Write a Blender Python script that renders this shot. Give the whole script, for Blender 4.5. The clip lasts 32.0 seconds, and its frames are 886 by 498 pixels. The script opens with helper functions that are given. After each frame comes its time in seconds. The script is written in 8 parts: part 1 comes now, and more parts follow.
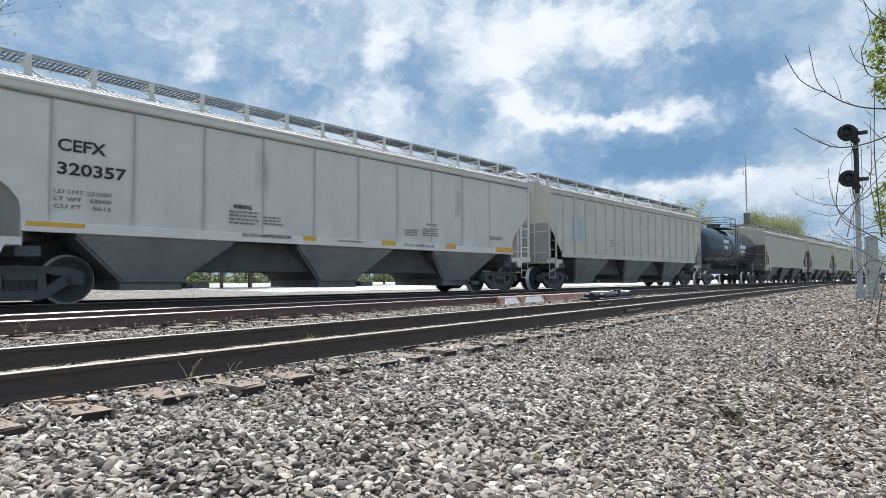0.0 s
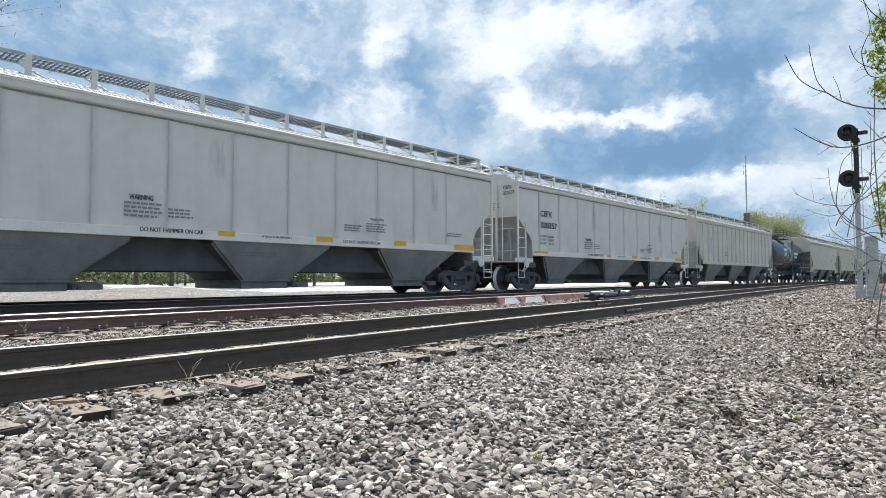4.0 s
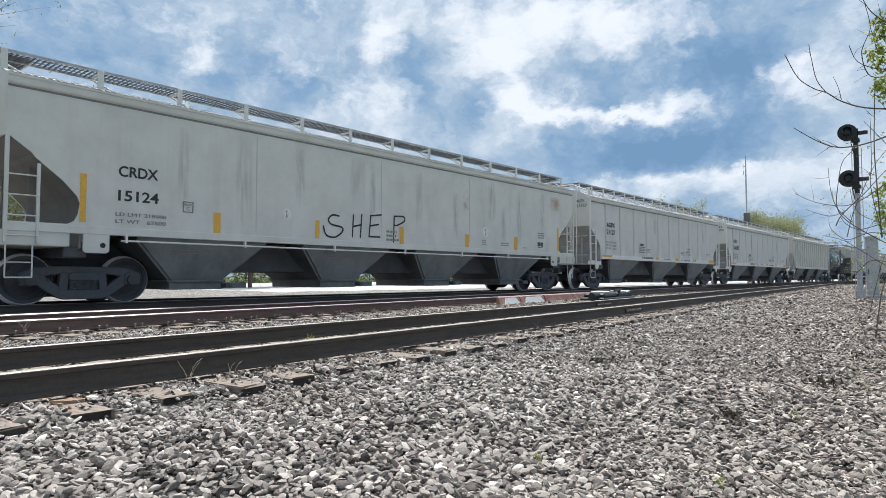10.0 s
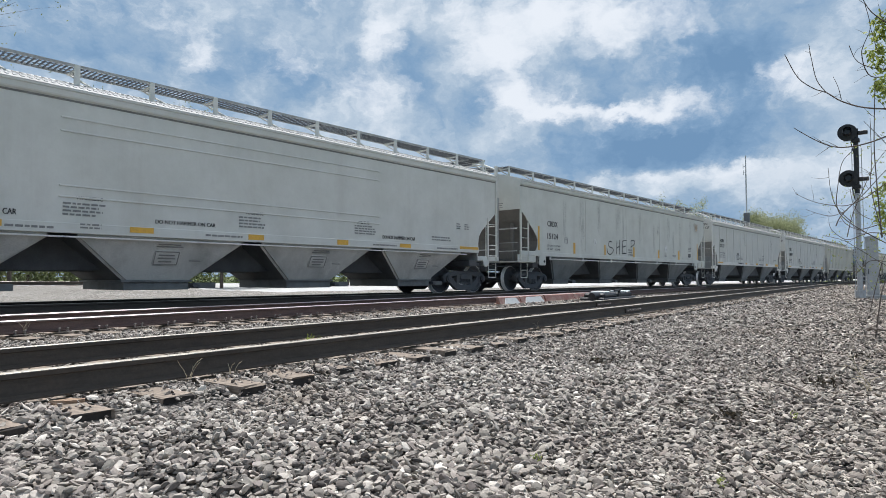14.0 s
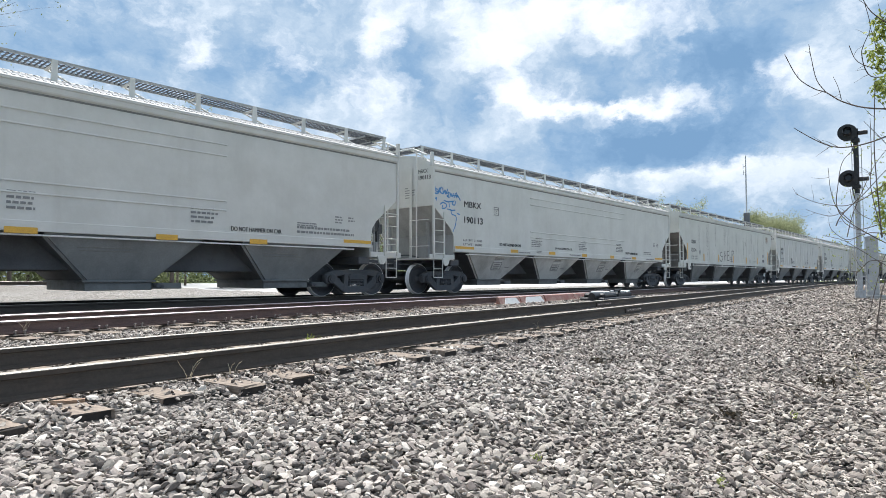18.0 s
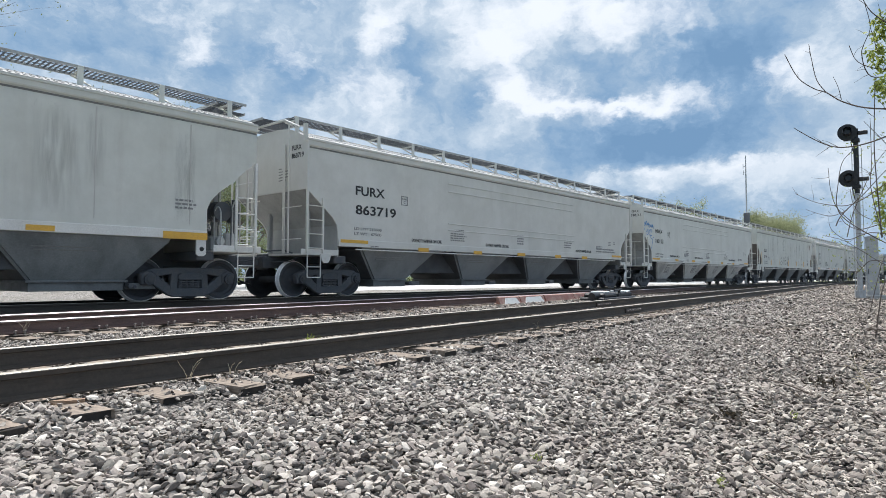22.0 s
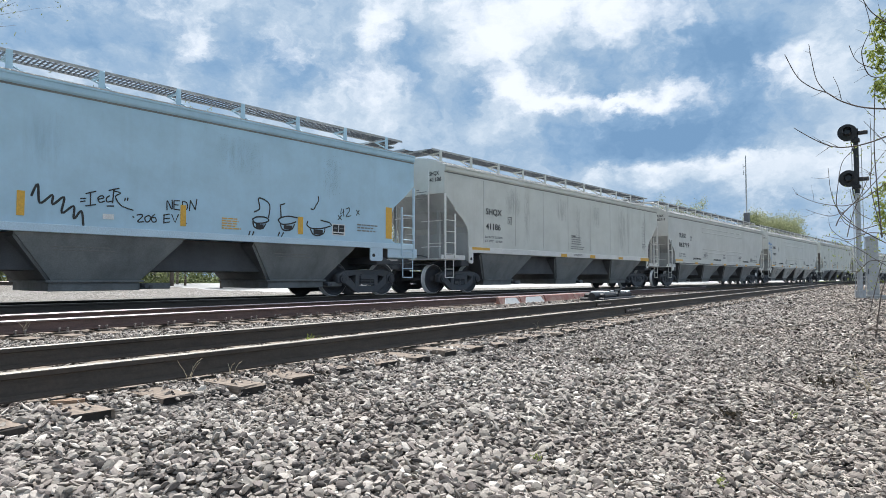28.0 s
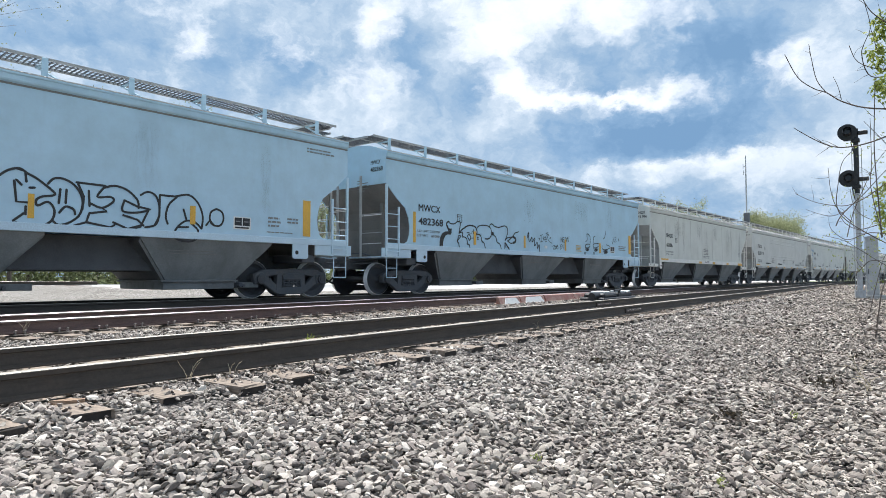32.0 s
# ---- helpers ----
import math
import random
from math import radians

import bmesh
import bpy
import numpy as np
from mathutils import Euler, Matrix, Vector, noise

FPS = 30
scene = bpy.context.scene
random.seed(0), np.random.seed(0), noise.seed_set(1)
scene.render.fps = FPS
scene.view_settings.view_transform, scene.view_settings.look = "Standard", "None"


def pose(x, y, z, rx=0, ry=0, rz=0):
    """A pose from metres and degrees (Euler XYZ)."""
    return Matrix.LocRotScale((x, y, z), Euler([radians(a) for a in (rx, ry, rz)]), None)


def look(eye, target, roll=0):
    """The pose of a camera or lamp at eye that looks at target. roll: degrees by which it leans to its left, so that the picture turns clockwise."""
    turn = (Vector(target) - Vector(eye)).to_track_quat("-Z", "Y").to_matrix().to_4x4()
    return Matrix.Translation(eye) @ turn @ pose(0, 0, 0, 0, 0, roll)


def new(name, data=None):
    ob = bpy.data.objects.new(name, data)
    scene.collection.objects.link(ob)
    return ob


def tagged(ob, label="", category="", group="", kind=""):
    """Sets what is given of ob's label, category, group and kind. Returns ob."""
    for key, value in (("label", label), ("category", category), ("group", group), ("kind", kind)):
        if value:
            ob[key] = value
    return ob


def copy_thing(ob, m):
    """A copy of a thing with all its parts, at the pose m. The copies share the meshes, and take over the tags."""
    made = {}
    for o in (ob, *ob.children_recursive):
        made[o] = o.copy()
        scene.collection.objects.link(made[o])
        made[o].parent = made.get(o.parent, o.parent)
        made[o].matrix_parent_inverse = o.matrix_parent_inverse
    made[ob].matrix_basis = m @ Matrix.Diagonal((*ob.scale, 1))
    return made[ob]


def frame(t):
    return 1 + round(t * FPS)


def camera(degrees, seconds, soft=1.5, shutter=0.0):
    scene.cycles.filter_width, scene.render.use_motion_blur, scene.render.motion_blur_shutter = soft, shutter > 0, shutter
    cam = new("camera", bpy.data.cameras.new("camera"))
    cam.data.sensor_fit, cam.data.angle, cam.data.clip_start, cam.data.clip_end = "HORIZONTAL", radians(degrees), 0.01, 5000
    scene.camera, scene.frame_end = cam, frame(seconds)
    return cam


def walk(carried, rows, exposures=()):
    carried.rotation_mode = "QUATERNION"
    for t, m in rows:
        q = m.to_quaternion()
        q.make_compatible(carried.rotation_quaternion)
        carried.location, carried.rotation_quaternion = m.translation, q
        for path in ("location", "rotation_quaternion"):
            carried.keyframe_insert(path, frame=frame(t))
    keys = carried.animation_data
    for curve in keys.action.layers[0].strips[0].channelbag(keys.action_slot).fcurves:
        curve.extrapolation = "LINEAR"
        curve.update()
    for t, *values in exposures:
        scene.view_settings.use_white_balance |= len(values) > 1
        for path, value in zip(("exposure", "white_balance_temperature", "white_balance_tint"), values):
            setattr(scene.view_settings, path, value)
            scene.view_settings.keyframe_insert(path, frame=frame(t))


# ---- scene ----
# camera: stands still beside the track, low over the ballast
cam = camera(70.8, 32.0, 0.75)
EYE = Vector((0.0, 0.0, 0.498))
TURN, TILT = 0.7156, 0.0457
STAND = look(EYE, EYE + Vector((math.cos(TURN) * math.cos(TILT), math.sin(TURN) * math.cos(TILT), math.sin(TILT))))
LIGHTING = [(0, 0.24), (3, 0.36), (6, 0.3), (8, 0.39), (9, 0.22), (10, 0.22), (12, 0.37), (13, 0.37), (14, 0.08), (17, 0.33), (18, 0.43), (19, 0.33), (21, 0.04), (23, 0.43), (25, 0.26), (28, 0.29), (30, 0.19), (32, 0.41)]
walk(cam, [(0.0, STAND), (32.0, STAND)], [(t, e, 6090, 10) for t, e in LIGHTING])

# world, sun and the drifting overcast
SUN_EL, SUN_AZ = radians(66), radians(46)      # azimuth counted from the train's heading towards the far side
SUN_DIR = Vector((math.cos(SUN_AZ) * math.cos(SUN_EL), math.sin(SUN_AZ) * math.cos(SUN_EL), math.sin(SUN_EL)))
world = bpy.data.worlds.new("world")
scene.world = world
world.use_nodes = True
wn, wl = world.node_tree.nodes, world.node_tree.links
sky = wn.new("ShaderNodeTexSky")
sky.sky_type, sky.sun_disc, sky.sun_elevation, sky.sun_rotation = "NISHITA", False, SUN_EL, math.pi / 2 - SUN_AZ
sky.air_density, sky.dust_density = 1.0, 2.0
high_co, high_noise, high_ramp, high_mix = wn.new("ShaderNodeTexCoord"), wn.new("ShaderNodeTexNoise"), wn.new("ShaderNodeValToRGB"), wn.new("ShaderNodeMix")
high_noise.inputs["Scale"].default_value, high_noise.inputs["Detail"].default_value = 2.6, 6
high_ramp.color_ramp.elements[0].position, high_ramp.color_ramp.elements[1].position = 0.36, 0.58
high_mix.data_type = "RGBA"
high_mix.inputs[7].default_value = (7.6, 7.6, 7.5, 1)
wl.new(high_co.outputs["Generated"], high_noise.inputs["Vector"])
wl.new(high_noise.outputs[0], high_ramp.inputs[0])
wl.new(high_ramp.outputs[0], high_mix.inputs[0])
wl.new(sky.outputs[0], high_mix.inputs[6])
wl.new(high_mix.outputs[2], wn["Background"].inputs[0])
wn["Background"].inputs[1].default_value = 0.13
sun = new("sun", bpy.data.lights.new("sun", "SUN"))
sun.data.energy, sun.data.angle, sun.data.color = 5.2, radians(0.6), (1.0, 0.96, 0.9)
sun.matrix_world = look(SUN_DIR * 50, (0, 0, 0))

# ---- small helpers ----
ALONG, ACROSS, UP = Vector((1, 0, 0)), Vector((0, 1, 0)), Vector((0, 0, 1))


def mesh_of(bm, name, material, smooth=False):
    me = bpy.data.meshes.new(name)
    bm.to_mesh(me)
    bm.free()
    for m in material if isinstance(material, (list, tuple)) else [material]:
        me.materials.append(m)
    if smooth:
        me.polygons.foreach_set("use_smooth", [True] * len(me.polygons))
    return me


def part(name, bm, material, parent, label="", smooth=False, at=None):
    """Links a bmesh as one mesh object under a thing or a part."""
    ob = new(name, mesh_of(bm, name, material, smooth))
    ob.parent = parent
    if at is not None:
        ob.matrix_basis = at
    return tagged(ob, label)


def again(name, me, parent, m=None, label=""):
    """One more object on a mesh that exists already."""
    ob = new(name, me)
    ob.parent = parent
    if m is not None:
        ob.matrix_basis = m
    return tagged(ob, label)


def empty(name, m, label, category, group="", kind=""):
    ob = new(name)
    ob.empty_display_size = 0.2
    ob.matrix_basis = m
    return tagged(ob, label, category, group, kind)


def box(bm, lo, hi, bevel=0.0, m=None):
    c = [(a + b) / 2 for a, b in zip(lo, hi)]
    s = [max(abs(b - a), 1e-4) for a, b in zip(lo, hi)]
    g = bmesh.ops.create_cube(bm, size=1.0, matrix=Matrix.Translation(c) @ Matrix.Diagonal((*s, 1)))
    vs = g["verts"]
    if bevel:
        es = list({e for v in vs for e in v.link_edges})
        r = bmesh.ops.bevel(bm, geom=es, offset=bevel, segments=1, affect="EDGES", profile=0.7)
        vs = list({v for f in r["faces"] for v in f.verts} | {v for v in vs if v.is_valid})
    if m is not None:
        bmesh.ops.transform(bm, matrix=m, verts=[v for v in vs if v.is_valid])
    return bm


def rod(bm, a, b, r, n=8, r2=None, caps=True):
    a, b = Vector(a), Vector(b)
    d = b - a
    m = Matrix.Translation((a + b) / 2) @ d.to_track_quat("Z", "Y").to_matrix().to_4x4()
    bmesh.ops.create_cone(bm, cap_ends=caps, segments=n, radius1=r, radius2=r if r2 is None else r2, depth=d.length, matrix=m)
    return bm


def pipe(bm, pts, r, n=6):
    for a, b in zip(pts, pts[1:]):
        rod(bm, a, b, r, n)
    return bm


def prism(bm, outline, lo, hi, axis="y", bevel=0.0):
    """A flat outline of (u, v) pairs given thickness along one axis; u and v are the two others in order."""
    def at(u, v, w):
        return {"y": (u, w, v), "x": (w, u, v), "z": (u, v, w)}[axis]
    a = [bm.verts.new(at(u, v, lo)) for u, v in outline]
    b = [bm.verts.new(at(u, v, hi)) for u, v in outline]
    fs = [bm.faces.new(a), bm.faces.new(b[::-1])]
    for i in range(len(a)):
        j = (i + 1) % len(a)
        fs.append(bm.faces.new((a[j], a[i], b[i], b[j])))
    bmesh.ops.recalc_face_normals(bm, faces=fs)
    if bevel:
        bmesh.ops.bevel(bm, geom=list({e for f in fs for e in f.edges}), offset=bevel, segments=1, affect="EDGES")
    return bm


def disc_wheel(bm, outline, n=40):
    """Turns (radius, along-axle) pairs round the y axis."""
    rings = []
    for k in range(n):
        a = 2 * math.pi * k / n
        rings.append([bm.verts.new((r * math.cos(a), y, r * math.sin(a))) for r, y in outline])
    for k in range(n):
        p, q = rings[k], rings[(k + 1) % n]
        for i in range(len(outline) - 1):
            bm.faces.new((p[i], p[i + 1], q[i + 1], q[i]))
    bmesh.ops.recalc_face_normals(bm, faces=bm.faces)
    return bm


# ---- materials ----
def material(name):
    m = bpy.data.materials.new(name)
    m.use_nodes = True
    return m, m.node_tree.nodes, m.node_tree.links, m.node_tree.nodes["Principled BSDF"]


def ramp(nodes, stops):
    r = nodes.new("ShaderNodeValToRGB")
    while len(r.color_ramp.elements) < len(stops):
        r.color_ramp.elements.new(0.5)
    for e, (p, c) in zip(r.color_ramp.elements, stops):
        e.position, e.color = p, (*c, 1)
    return r


def noise_at(nodes, links, scale, detail=6, rough=0.6, stretch=(1, 1, 1), source="Object"):
    co, mp, t = nodes.new("ShaderNodeTexCoord"), nodes.new("ShaderNodeMapping"), nodes.new("ShaderNodeTexNoise")
    mp.inputs["Scale"].default_value = stretch
    t.inputs["Scale"].default_value, t.inputs["Detail"].default_value, t.inputs["Roughness"].default_value = scale, detail, rough
    links.new(co.outputs[source], mp.inputs[0])
    links.new(mp.outputs[0], t.inputs["Vector"])
    return t


def mixed(nodes, links, a, b, fac, mode="MIX"):
    x = nodes.new("ShaderNodeMix")
    x.data_type, x.blend_type = "RGBA", mode
    for sock, v in ((x.inputs[0], fac), (x.inputs[6], a), (x.inputs[7], b)):
        if isinstance(v, (int, float)):
            sock.default_value = v
        elif isinstance(v, tuple):
            sock.default_value = (*v, 1)
        else:
            links.new(v, sock)
    return x.outputs[2]


def bumped(nodes, links, bsdf, height, strength, distance):
    b = nodes.new("ShaderNodeBump")
    b.inputs["Strength"].default_value, b.inputs["Distance"].default_value = strength, distance
    links.new(height, b.inputs["Height"])
    links.new(b.outputs[0], bsdf.inputs["Normal"])


def worn(name, base, dirt, rough=0.6, metal=0.0, scale=3.0, streak=(1, 1, 1), amount=0.55, relief=0.15, grain=60):
    """Paint or metal with stains of a second colour at two scales."""
    m, n, l, b = material(name)
    big, fine = noise_at(n, l, scale, 5, 0.65, streak), noise_at(n, l, grain, 3, 0.6)
    r = ramp(n, [(0.42, (0, 0, 0)), (0.75, (amount, amount, amount))])
    l.new(big.outputs[0], r.inputs[0])
    c = mixed(n, l, base, dirt, r.outputs[0])
    r2 = ramp(n, [(0.35, (0.86, 0.86, 0.86)), (0.7, (1.06, 1.06, 1.06))])
    l.new(fine.outputs[0], r2.inputs[0])
    c = mixed(n, l, c, r2.outputs[0], 1.0, "MULTIPLY")
    l.new(c, b.inputs["Base Color"])
    b.inputs["Roughness"].default_value, b.inputs["Metallic"].default_value = rough, metal
    if relief:
        bumped(n, l, b, fine.outputs[0], relief, 0.004)
    return m


def car_paint(name, base, grime, seed=0.0):
    """Sprayed car side: faint vertical rain streaks, grime gathering in blotches, seam shade from real steps only."""
    m, n, l, b = material(name)
    co, mp = n.new("ShaderNodeTexCoord"), n.new("ShaderNodeMapping")
    mp.inputs["Location"].default_value = (seed * 7.3, seed, seed * 3.1)
    mp.inputs["Scale"].default_value = (1.1, 0.4, 0.10)
    l.new(co.outputs["Object"], mp.inputs[0])
    st = n.new("ShaderNodeTexNoise")
    st.inputs["Scale"].default_value, st.inputs["Detail"].default_value, st.inputs["Roughness"].default_value = 1.6, 8, 0.7
    l.new(mp.outputs[0], st.inputs["Vector"])
    bl, fine = noise_at(n, l, 0.9 + 0.1 * seed, 6, 0.7), noise_at(n, l, 70, 3, 0.6)
    r1 = ramp(n, [(0.52, (0, 0, 0)), (0.8, (0.42, 0.42, 0.42))])
    l.new(st.outputs[0], r1.inputs[0])
    c = mixed(n, l, base, grime, r1.outputs[0])
    r2 = ramp(n, [(0.36, (0.91, 0.91, 0.9)), (0.66, (1.03, 1.03, 1.03))])
    l.new(bl.outputs[0], r2.inputs[0])
    c = mixed(n, l, c, r2.outputs[0], 1.0, "MULTIPLY")
    l.new(c, b.inputs["Base Color"])
    b.inputs["Roughness"].default_value = 0.68
    b.inputs["Specular IOR Level"].default_value = 0.22
    bumped(n, l, b, bl.outputs[0], 0.2, 0.03)
    return m


def stone_mix(name, shades, rough=0.9, scale=22):
    m, n, l, b = material(name)
    g = n.new("ShaderNodeNewGeometry")
    r = ramp(n, shades)
    l.new(g.outputs["Random Per Island"], r.inputs[0])
    t = noise_at(n, l, scale, 5, 0.7)
    r2 = ramp(n, [(0.3, (0.7, 0.7, 0.7)), (0.7, (1.15, 1.15, 1.15))])
    l.new(t.outputs[0], r2.inputs[0])
    broad = noise_at(n, l, 0.9, 6, 0.75)
    r3 = ramp(n, [(0.34, (0.66, 0.61, 0.56)), (0.46, (0.98, 0.965, 0.95)), (0.62, (1.06, 1.055, 1.04))])
    l.new(broad.outputs[0], r3.inputs[0])
    c = mixed(n, l, r.outputs[0], r2.outputs[0], 1.0, "MULTIPLY")
    c = mixed(n, l, c, r3.outputs[0], 1.0, "MULTIPLY")
    # brown earth worked into the stones along the outer shoulder
    co, sp, across, dirt = n.new("ShaderNodeTexCoord"), n.new("ShaderNodeSeparateXYZ"), n.new("ShaderNodeMath"), n.new("ShaderNodeMath")
    l.new(co.outputs["Object"], sp.inputs[0])
    across.operation, across.inputs[1].default_value = "MULTIPLY_ADD", 0.0985
    l.new(sp.outputs[0], across.inputs[0])
    lean = n.new("ShaderNodeMath")
    lean.operation, lean.inputs[1].default_value, lean.inputs[2].default_value = "MULTIPLY_ADD", -0.55, 1.05
    l.new(sp.outputs[1], lean.inputs[0])
    l.new(lean.outputs[0], across.inputs[2])
    dirt.operation, dirt.use_clamp = "MULTIPLY", True
    l.new(across.outputs[0], dirt.inputs[0])
    l.new(broad.outputs[0], dirt.inputs[1])
    c = mixed(n, l, c, mixed(n, l, c, (0.92, 0.89, 0.85), 1.0, "MULTIPLY"), dirt.outputs[0])
    l.new(c, b.inputs["Base Color"])
    b.inputs["Roughness"].default_value = rough
    bumped(n, l, b, t.outputs[0], 0.5, 0.01)
    return m


def gravel_bed(name, shades, scale):
    """Crushed stone seen too small or too deep to be built: cells of differing grey, with shade painted into the gaps.
    """
    m, n, l, b = material(name)
    co = n.new("ShaderNodeTexCoord")
    v = n.new("ShaderNodeTexVoronoi")
    v.inputs["Scale"].default_value = scale
    l.new(co.outputs["Object"], v.inputs["Vector"])
    sep = n.new("ShaderNodeSeparateColor")
    l.new(v.outputs["Color"], sep.inputs[0])
    r = ramp(n, shades)
    l.new(sep.outputs[0], r.inputs[0])
    gap = ramp(n, [(0.35, (1, 1, 1)), (0.75, (0.45, 0.43, 0.4))])
    l.new(v.outputs["Distance"], gap.inputs[0])
    big = noise_at(n, l, 0.5, 6, 0.7)
    r2 = ramp(n, [(0.3, (0.72, 0.7, 0.66)), (0.7, (1.05, 1.05, 1.05))])
    l.new(big.outputs[0], r2.inputs[0])
    c = mixed(n, l, mixed(n, l, r.outputs[0], gap.outputs[0], 1.0, "MULTIPLY"), r2.outputs[0], 1.0, "MULTIPLY")
    l.new(c, b.inputs["Base Color"])
    b.inputs["Roughness"].default_value = 0.95
    bumped(n, l, b, v.outputs["Distance"], 0.9, -0.03)
    return m


GREYS = [(0.0, (0.044, 0.039, 0.035)), (0.12, (0.123, 0.105, 0.095)), (0.26, (0.226, 0.208, 0.181)), (0.42, (0.271, 0.232, 0.209)), (0.58, (0.326, 0.301, 0.26)), (0.74, (0.368, 0.327, 0.293)), (0.9, (0.469, 0.429, 0.381)), (1.0, (0.681, 0.633, 0.566))]
M_STONE = stone_mix("crushed stone", GREYS)
# darker bed that paints in the shade down between the stones
M_BED = gravel_bed("ballast bed", [(0.0, (0.05, 0.045, 0.041)), (0.5, (0.17, 0.155, 0.143)), (1.0, (0.36, 0.335, 0.31))], 30)
M_PALEBED = gravel_bed("pale dry ballast", [(0.0, (0.1, 0.092, 0.08)), (0.5, (0.34, 0.32, 0.295)), (1.0, (0.58, 0.555, 0.52))], 30)
M_LOT = worn("pale concrete", (0.47, 0.465, 0.45), (0.35, 0.34, 0.325), 0.85, 0, 0.6, (1, 1, 1), 0.6, 0.3, 6)
M_GRASS = worn("spring grass", (0.09, 0.13, 0.035), (0.16, 0.15, 0.07), 0.95, 0, 0.4, (1, 1, 1), 0.8, 0.5, 9)
M_RAIL = worn("rusty rail steel", (0.085, 0.072, 0.06), (0.045, 0.038, 0.032), 0.75, 0.2, 4, (1, 6, 6), 0.8, 0.4, 50)
M_RAILRED = worn("red-brown rusty rail steel", (0.15, 0.098, 0.084), (0.075, 0.05, 0.044), 0.75, 0.1, 4, (1, 6, 6), 0.8, 0.4, 50)
M_RAILTOP = worn("worn rail head", (0.44, 0.40, 0.335), (0.3, 0.25, 0.2), 0.5, 0.3, 5, (0.4, 6, 6), 0.7, 0.05, 40)
# paler head colour that paints in the reflected sky
M_RAILGLINT = worn("rail head with painted glint", (0.56, 0.47, 0.46), (0.40, 0.31, 0.30), 0.4, 0.3, 5, (0.4, 6, 6), 0.6, 0.05, 40)
M_TIE = worn("weathered tie wood", (0.28, 0.225, 0.175), (0.085, 0.066, 0.053), 0.9, 0, 6, (6, 0.6, 6), 0.9, 0.8, 40)
M_ENDSHADE = worn("creosoted tie end, shade painted in", (0.045, 0.038, 0.033), (0.015, 0.013, 0.012), 0.95, 0, 9, (1, 1, 1), 0.8, 0.8, 50)
M_ROOF = worn("dusty roof paint", (0.45, 0.445, 0.43), (0.3, 0.29, 0.27), 0.8, 0, 1.2, (1, 1, 1), 0.8, 0.1, 30)
M_SPIKE = worn("rusted spike steel", (0.36, 0.315, 0.285), (0.16, 0.13, 0.11), 0.7, 0.2, 30)
M_PALE = car_paint("light grey car paint", (0.655, 0.65, 0.615), (0.52, 0.505, 0.47), 1)
M_PALE2 = car_paint("warm grey car paint", (0.675, 0.68, 0.645), (0.53, 0.515, 0.48), 2)
M_PALE3 = car_paint("stained grey car paint", (0.655, 0.66, 0.615), (0.47, 0.45, 0.41), 3)
M_TAN = car_paint("dusty tan car paint", (0.56, 0.53, 0.45), (0.34, 0.31, 0.25), 4)
M_BLUE = car_paint("pale blue car paint", (0.465, 0.65, 0.775), (0.37, 0.51, 0.6), 5)
M_BLUE2 = car_paint("pale blue car paint, faded", (0.485, 0.665, 0.79), (0.37, 0.50, 0.6), 6)
M_DARK = worn("dark truck steel", (0.1, 0.108, 0.12), (0.15, 0.142, 0.134), 0.75, 0.2, 5, (1, 1, 1), 0.7, 0.3, 40)
M_WHEEL = worn("dark wheel steel", (0.085, 0.09, 0.1), (0.13, 0.122, 0.115), 0.6, 0.4, 6, (1, 1, 1), 0.6, 0.2, 40)
M_TREAD = worn("wheel tread with painted glint", (0.9, 0.9, 0.9), (0.7, 0.69, 0.68), 0.4, 0.3, 8)
M_GRATE = worn("galvanised walkway steel", (0.13, 0.137, 0.145), (0.08, 0.08, 0.08), 0.55, 0.3, 5)
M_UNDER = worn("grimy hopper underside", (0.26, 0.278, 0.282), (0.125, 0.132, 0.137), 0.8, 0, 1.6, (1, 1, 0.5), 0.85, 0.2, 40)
M_RUBBER = worn("black hose rubber", (0.02, 0.02, 0.02), (0.05, 0.05, 0.05), 0.7)
M_YELLOW = worn("yellow reflector tape", (0.78, 0.45, 0.06), (0.55, 0.32, 0.08), 0.5, 0, 12)
M_INK = worn("black stencil paint", (0.025, 0.025, 0.027), (0.07, 0.07, 0.07), 0.6, 0, 10)
M_INKGREY = worn("faded stencil paint", (0.22, 0.22, 0.22), (0.38, 0.38, 0.37), 0.7, 0, 10)
M_WHITE = worn("white paint", (0.8, 0.8, 0.78), (0.55, 0.53, 0.5), 0.6, 0, 6)
# base tinted blue in place of the sky's reflection
M_BLACK = worn("glossy black tank paint", (0.026, 0.042, 0.06), (0.05, 0.06, 0.075), 0.12, 0, 2, (1, 1, 0.4), 0.5, 0.05, 40)
M_SIGNAL = worn("signal black paint", (0.014, 0.014, 0.016), (0.05, 0.05, 0.05), 0.5, 0, 8)
M_ALU = worn("aluminium paint", (0.5, 0.51, 0.52), (0.3, 0.3, 0.3), 0.5, 0.4, 6)
M_BARK = worn("grey brown bark", (0.15, 0.12, 0.1), (0.07, 0.055, 0.045), 0.95, 0, 12, (1, 1, 0.3), 0.8, 0.8, 60)
M_RED = worn("red oxide steel plate", (0.27, 0.12, 0.095), (0.42, 0.33, 0.27), 0.6, 0.1, 4, (1, 1, 1), 0.9, 0.2, 30)


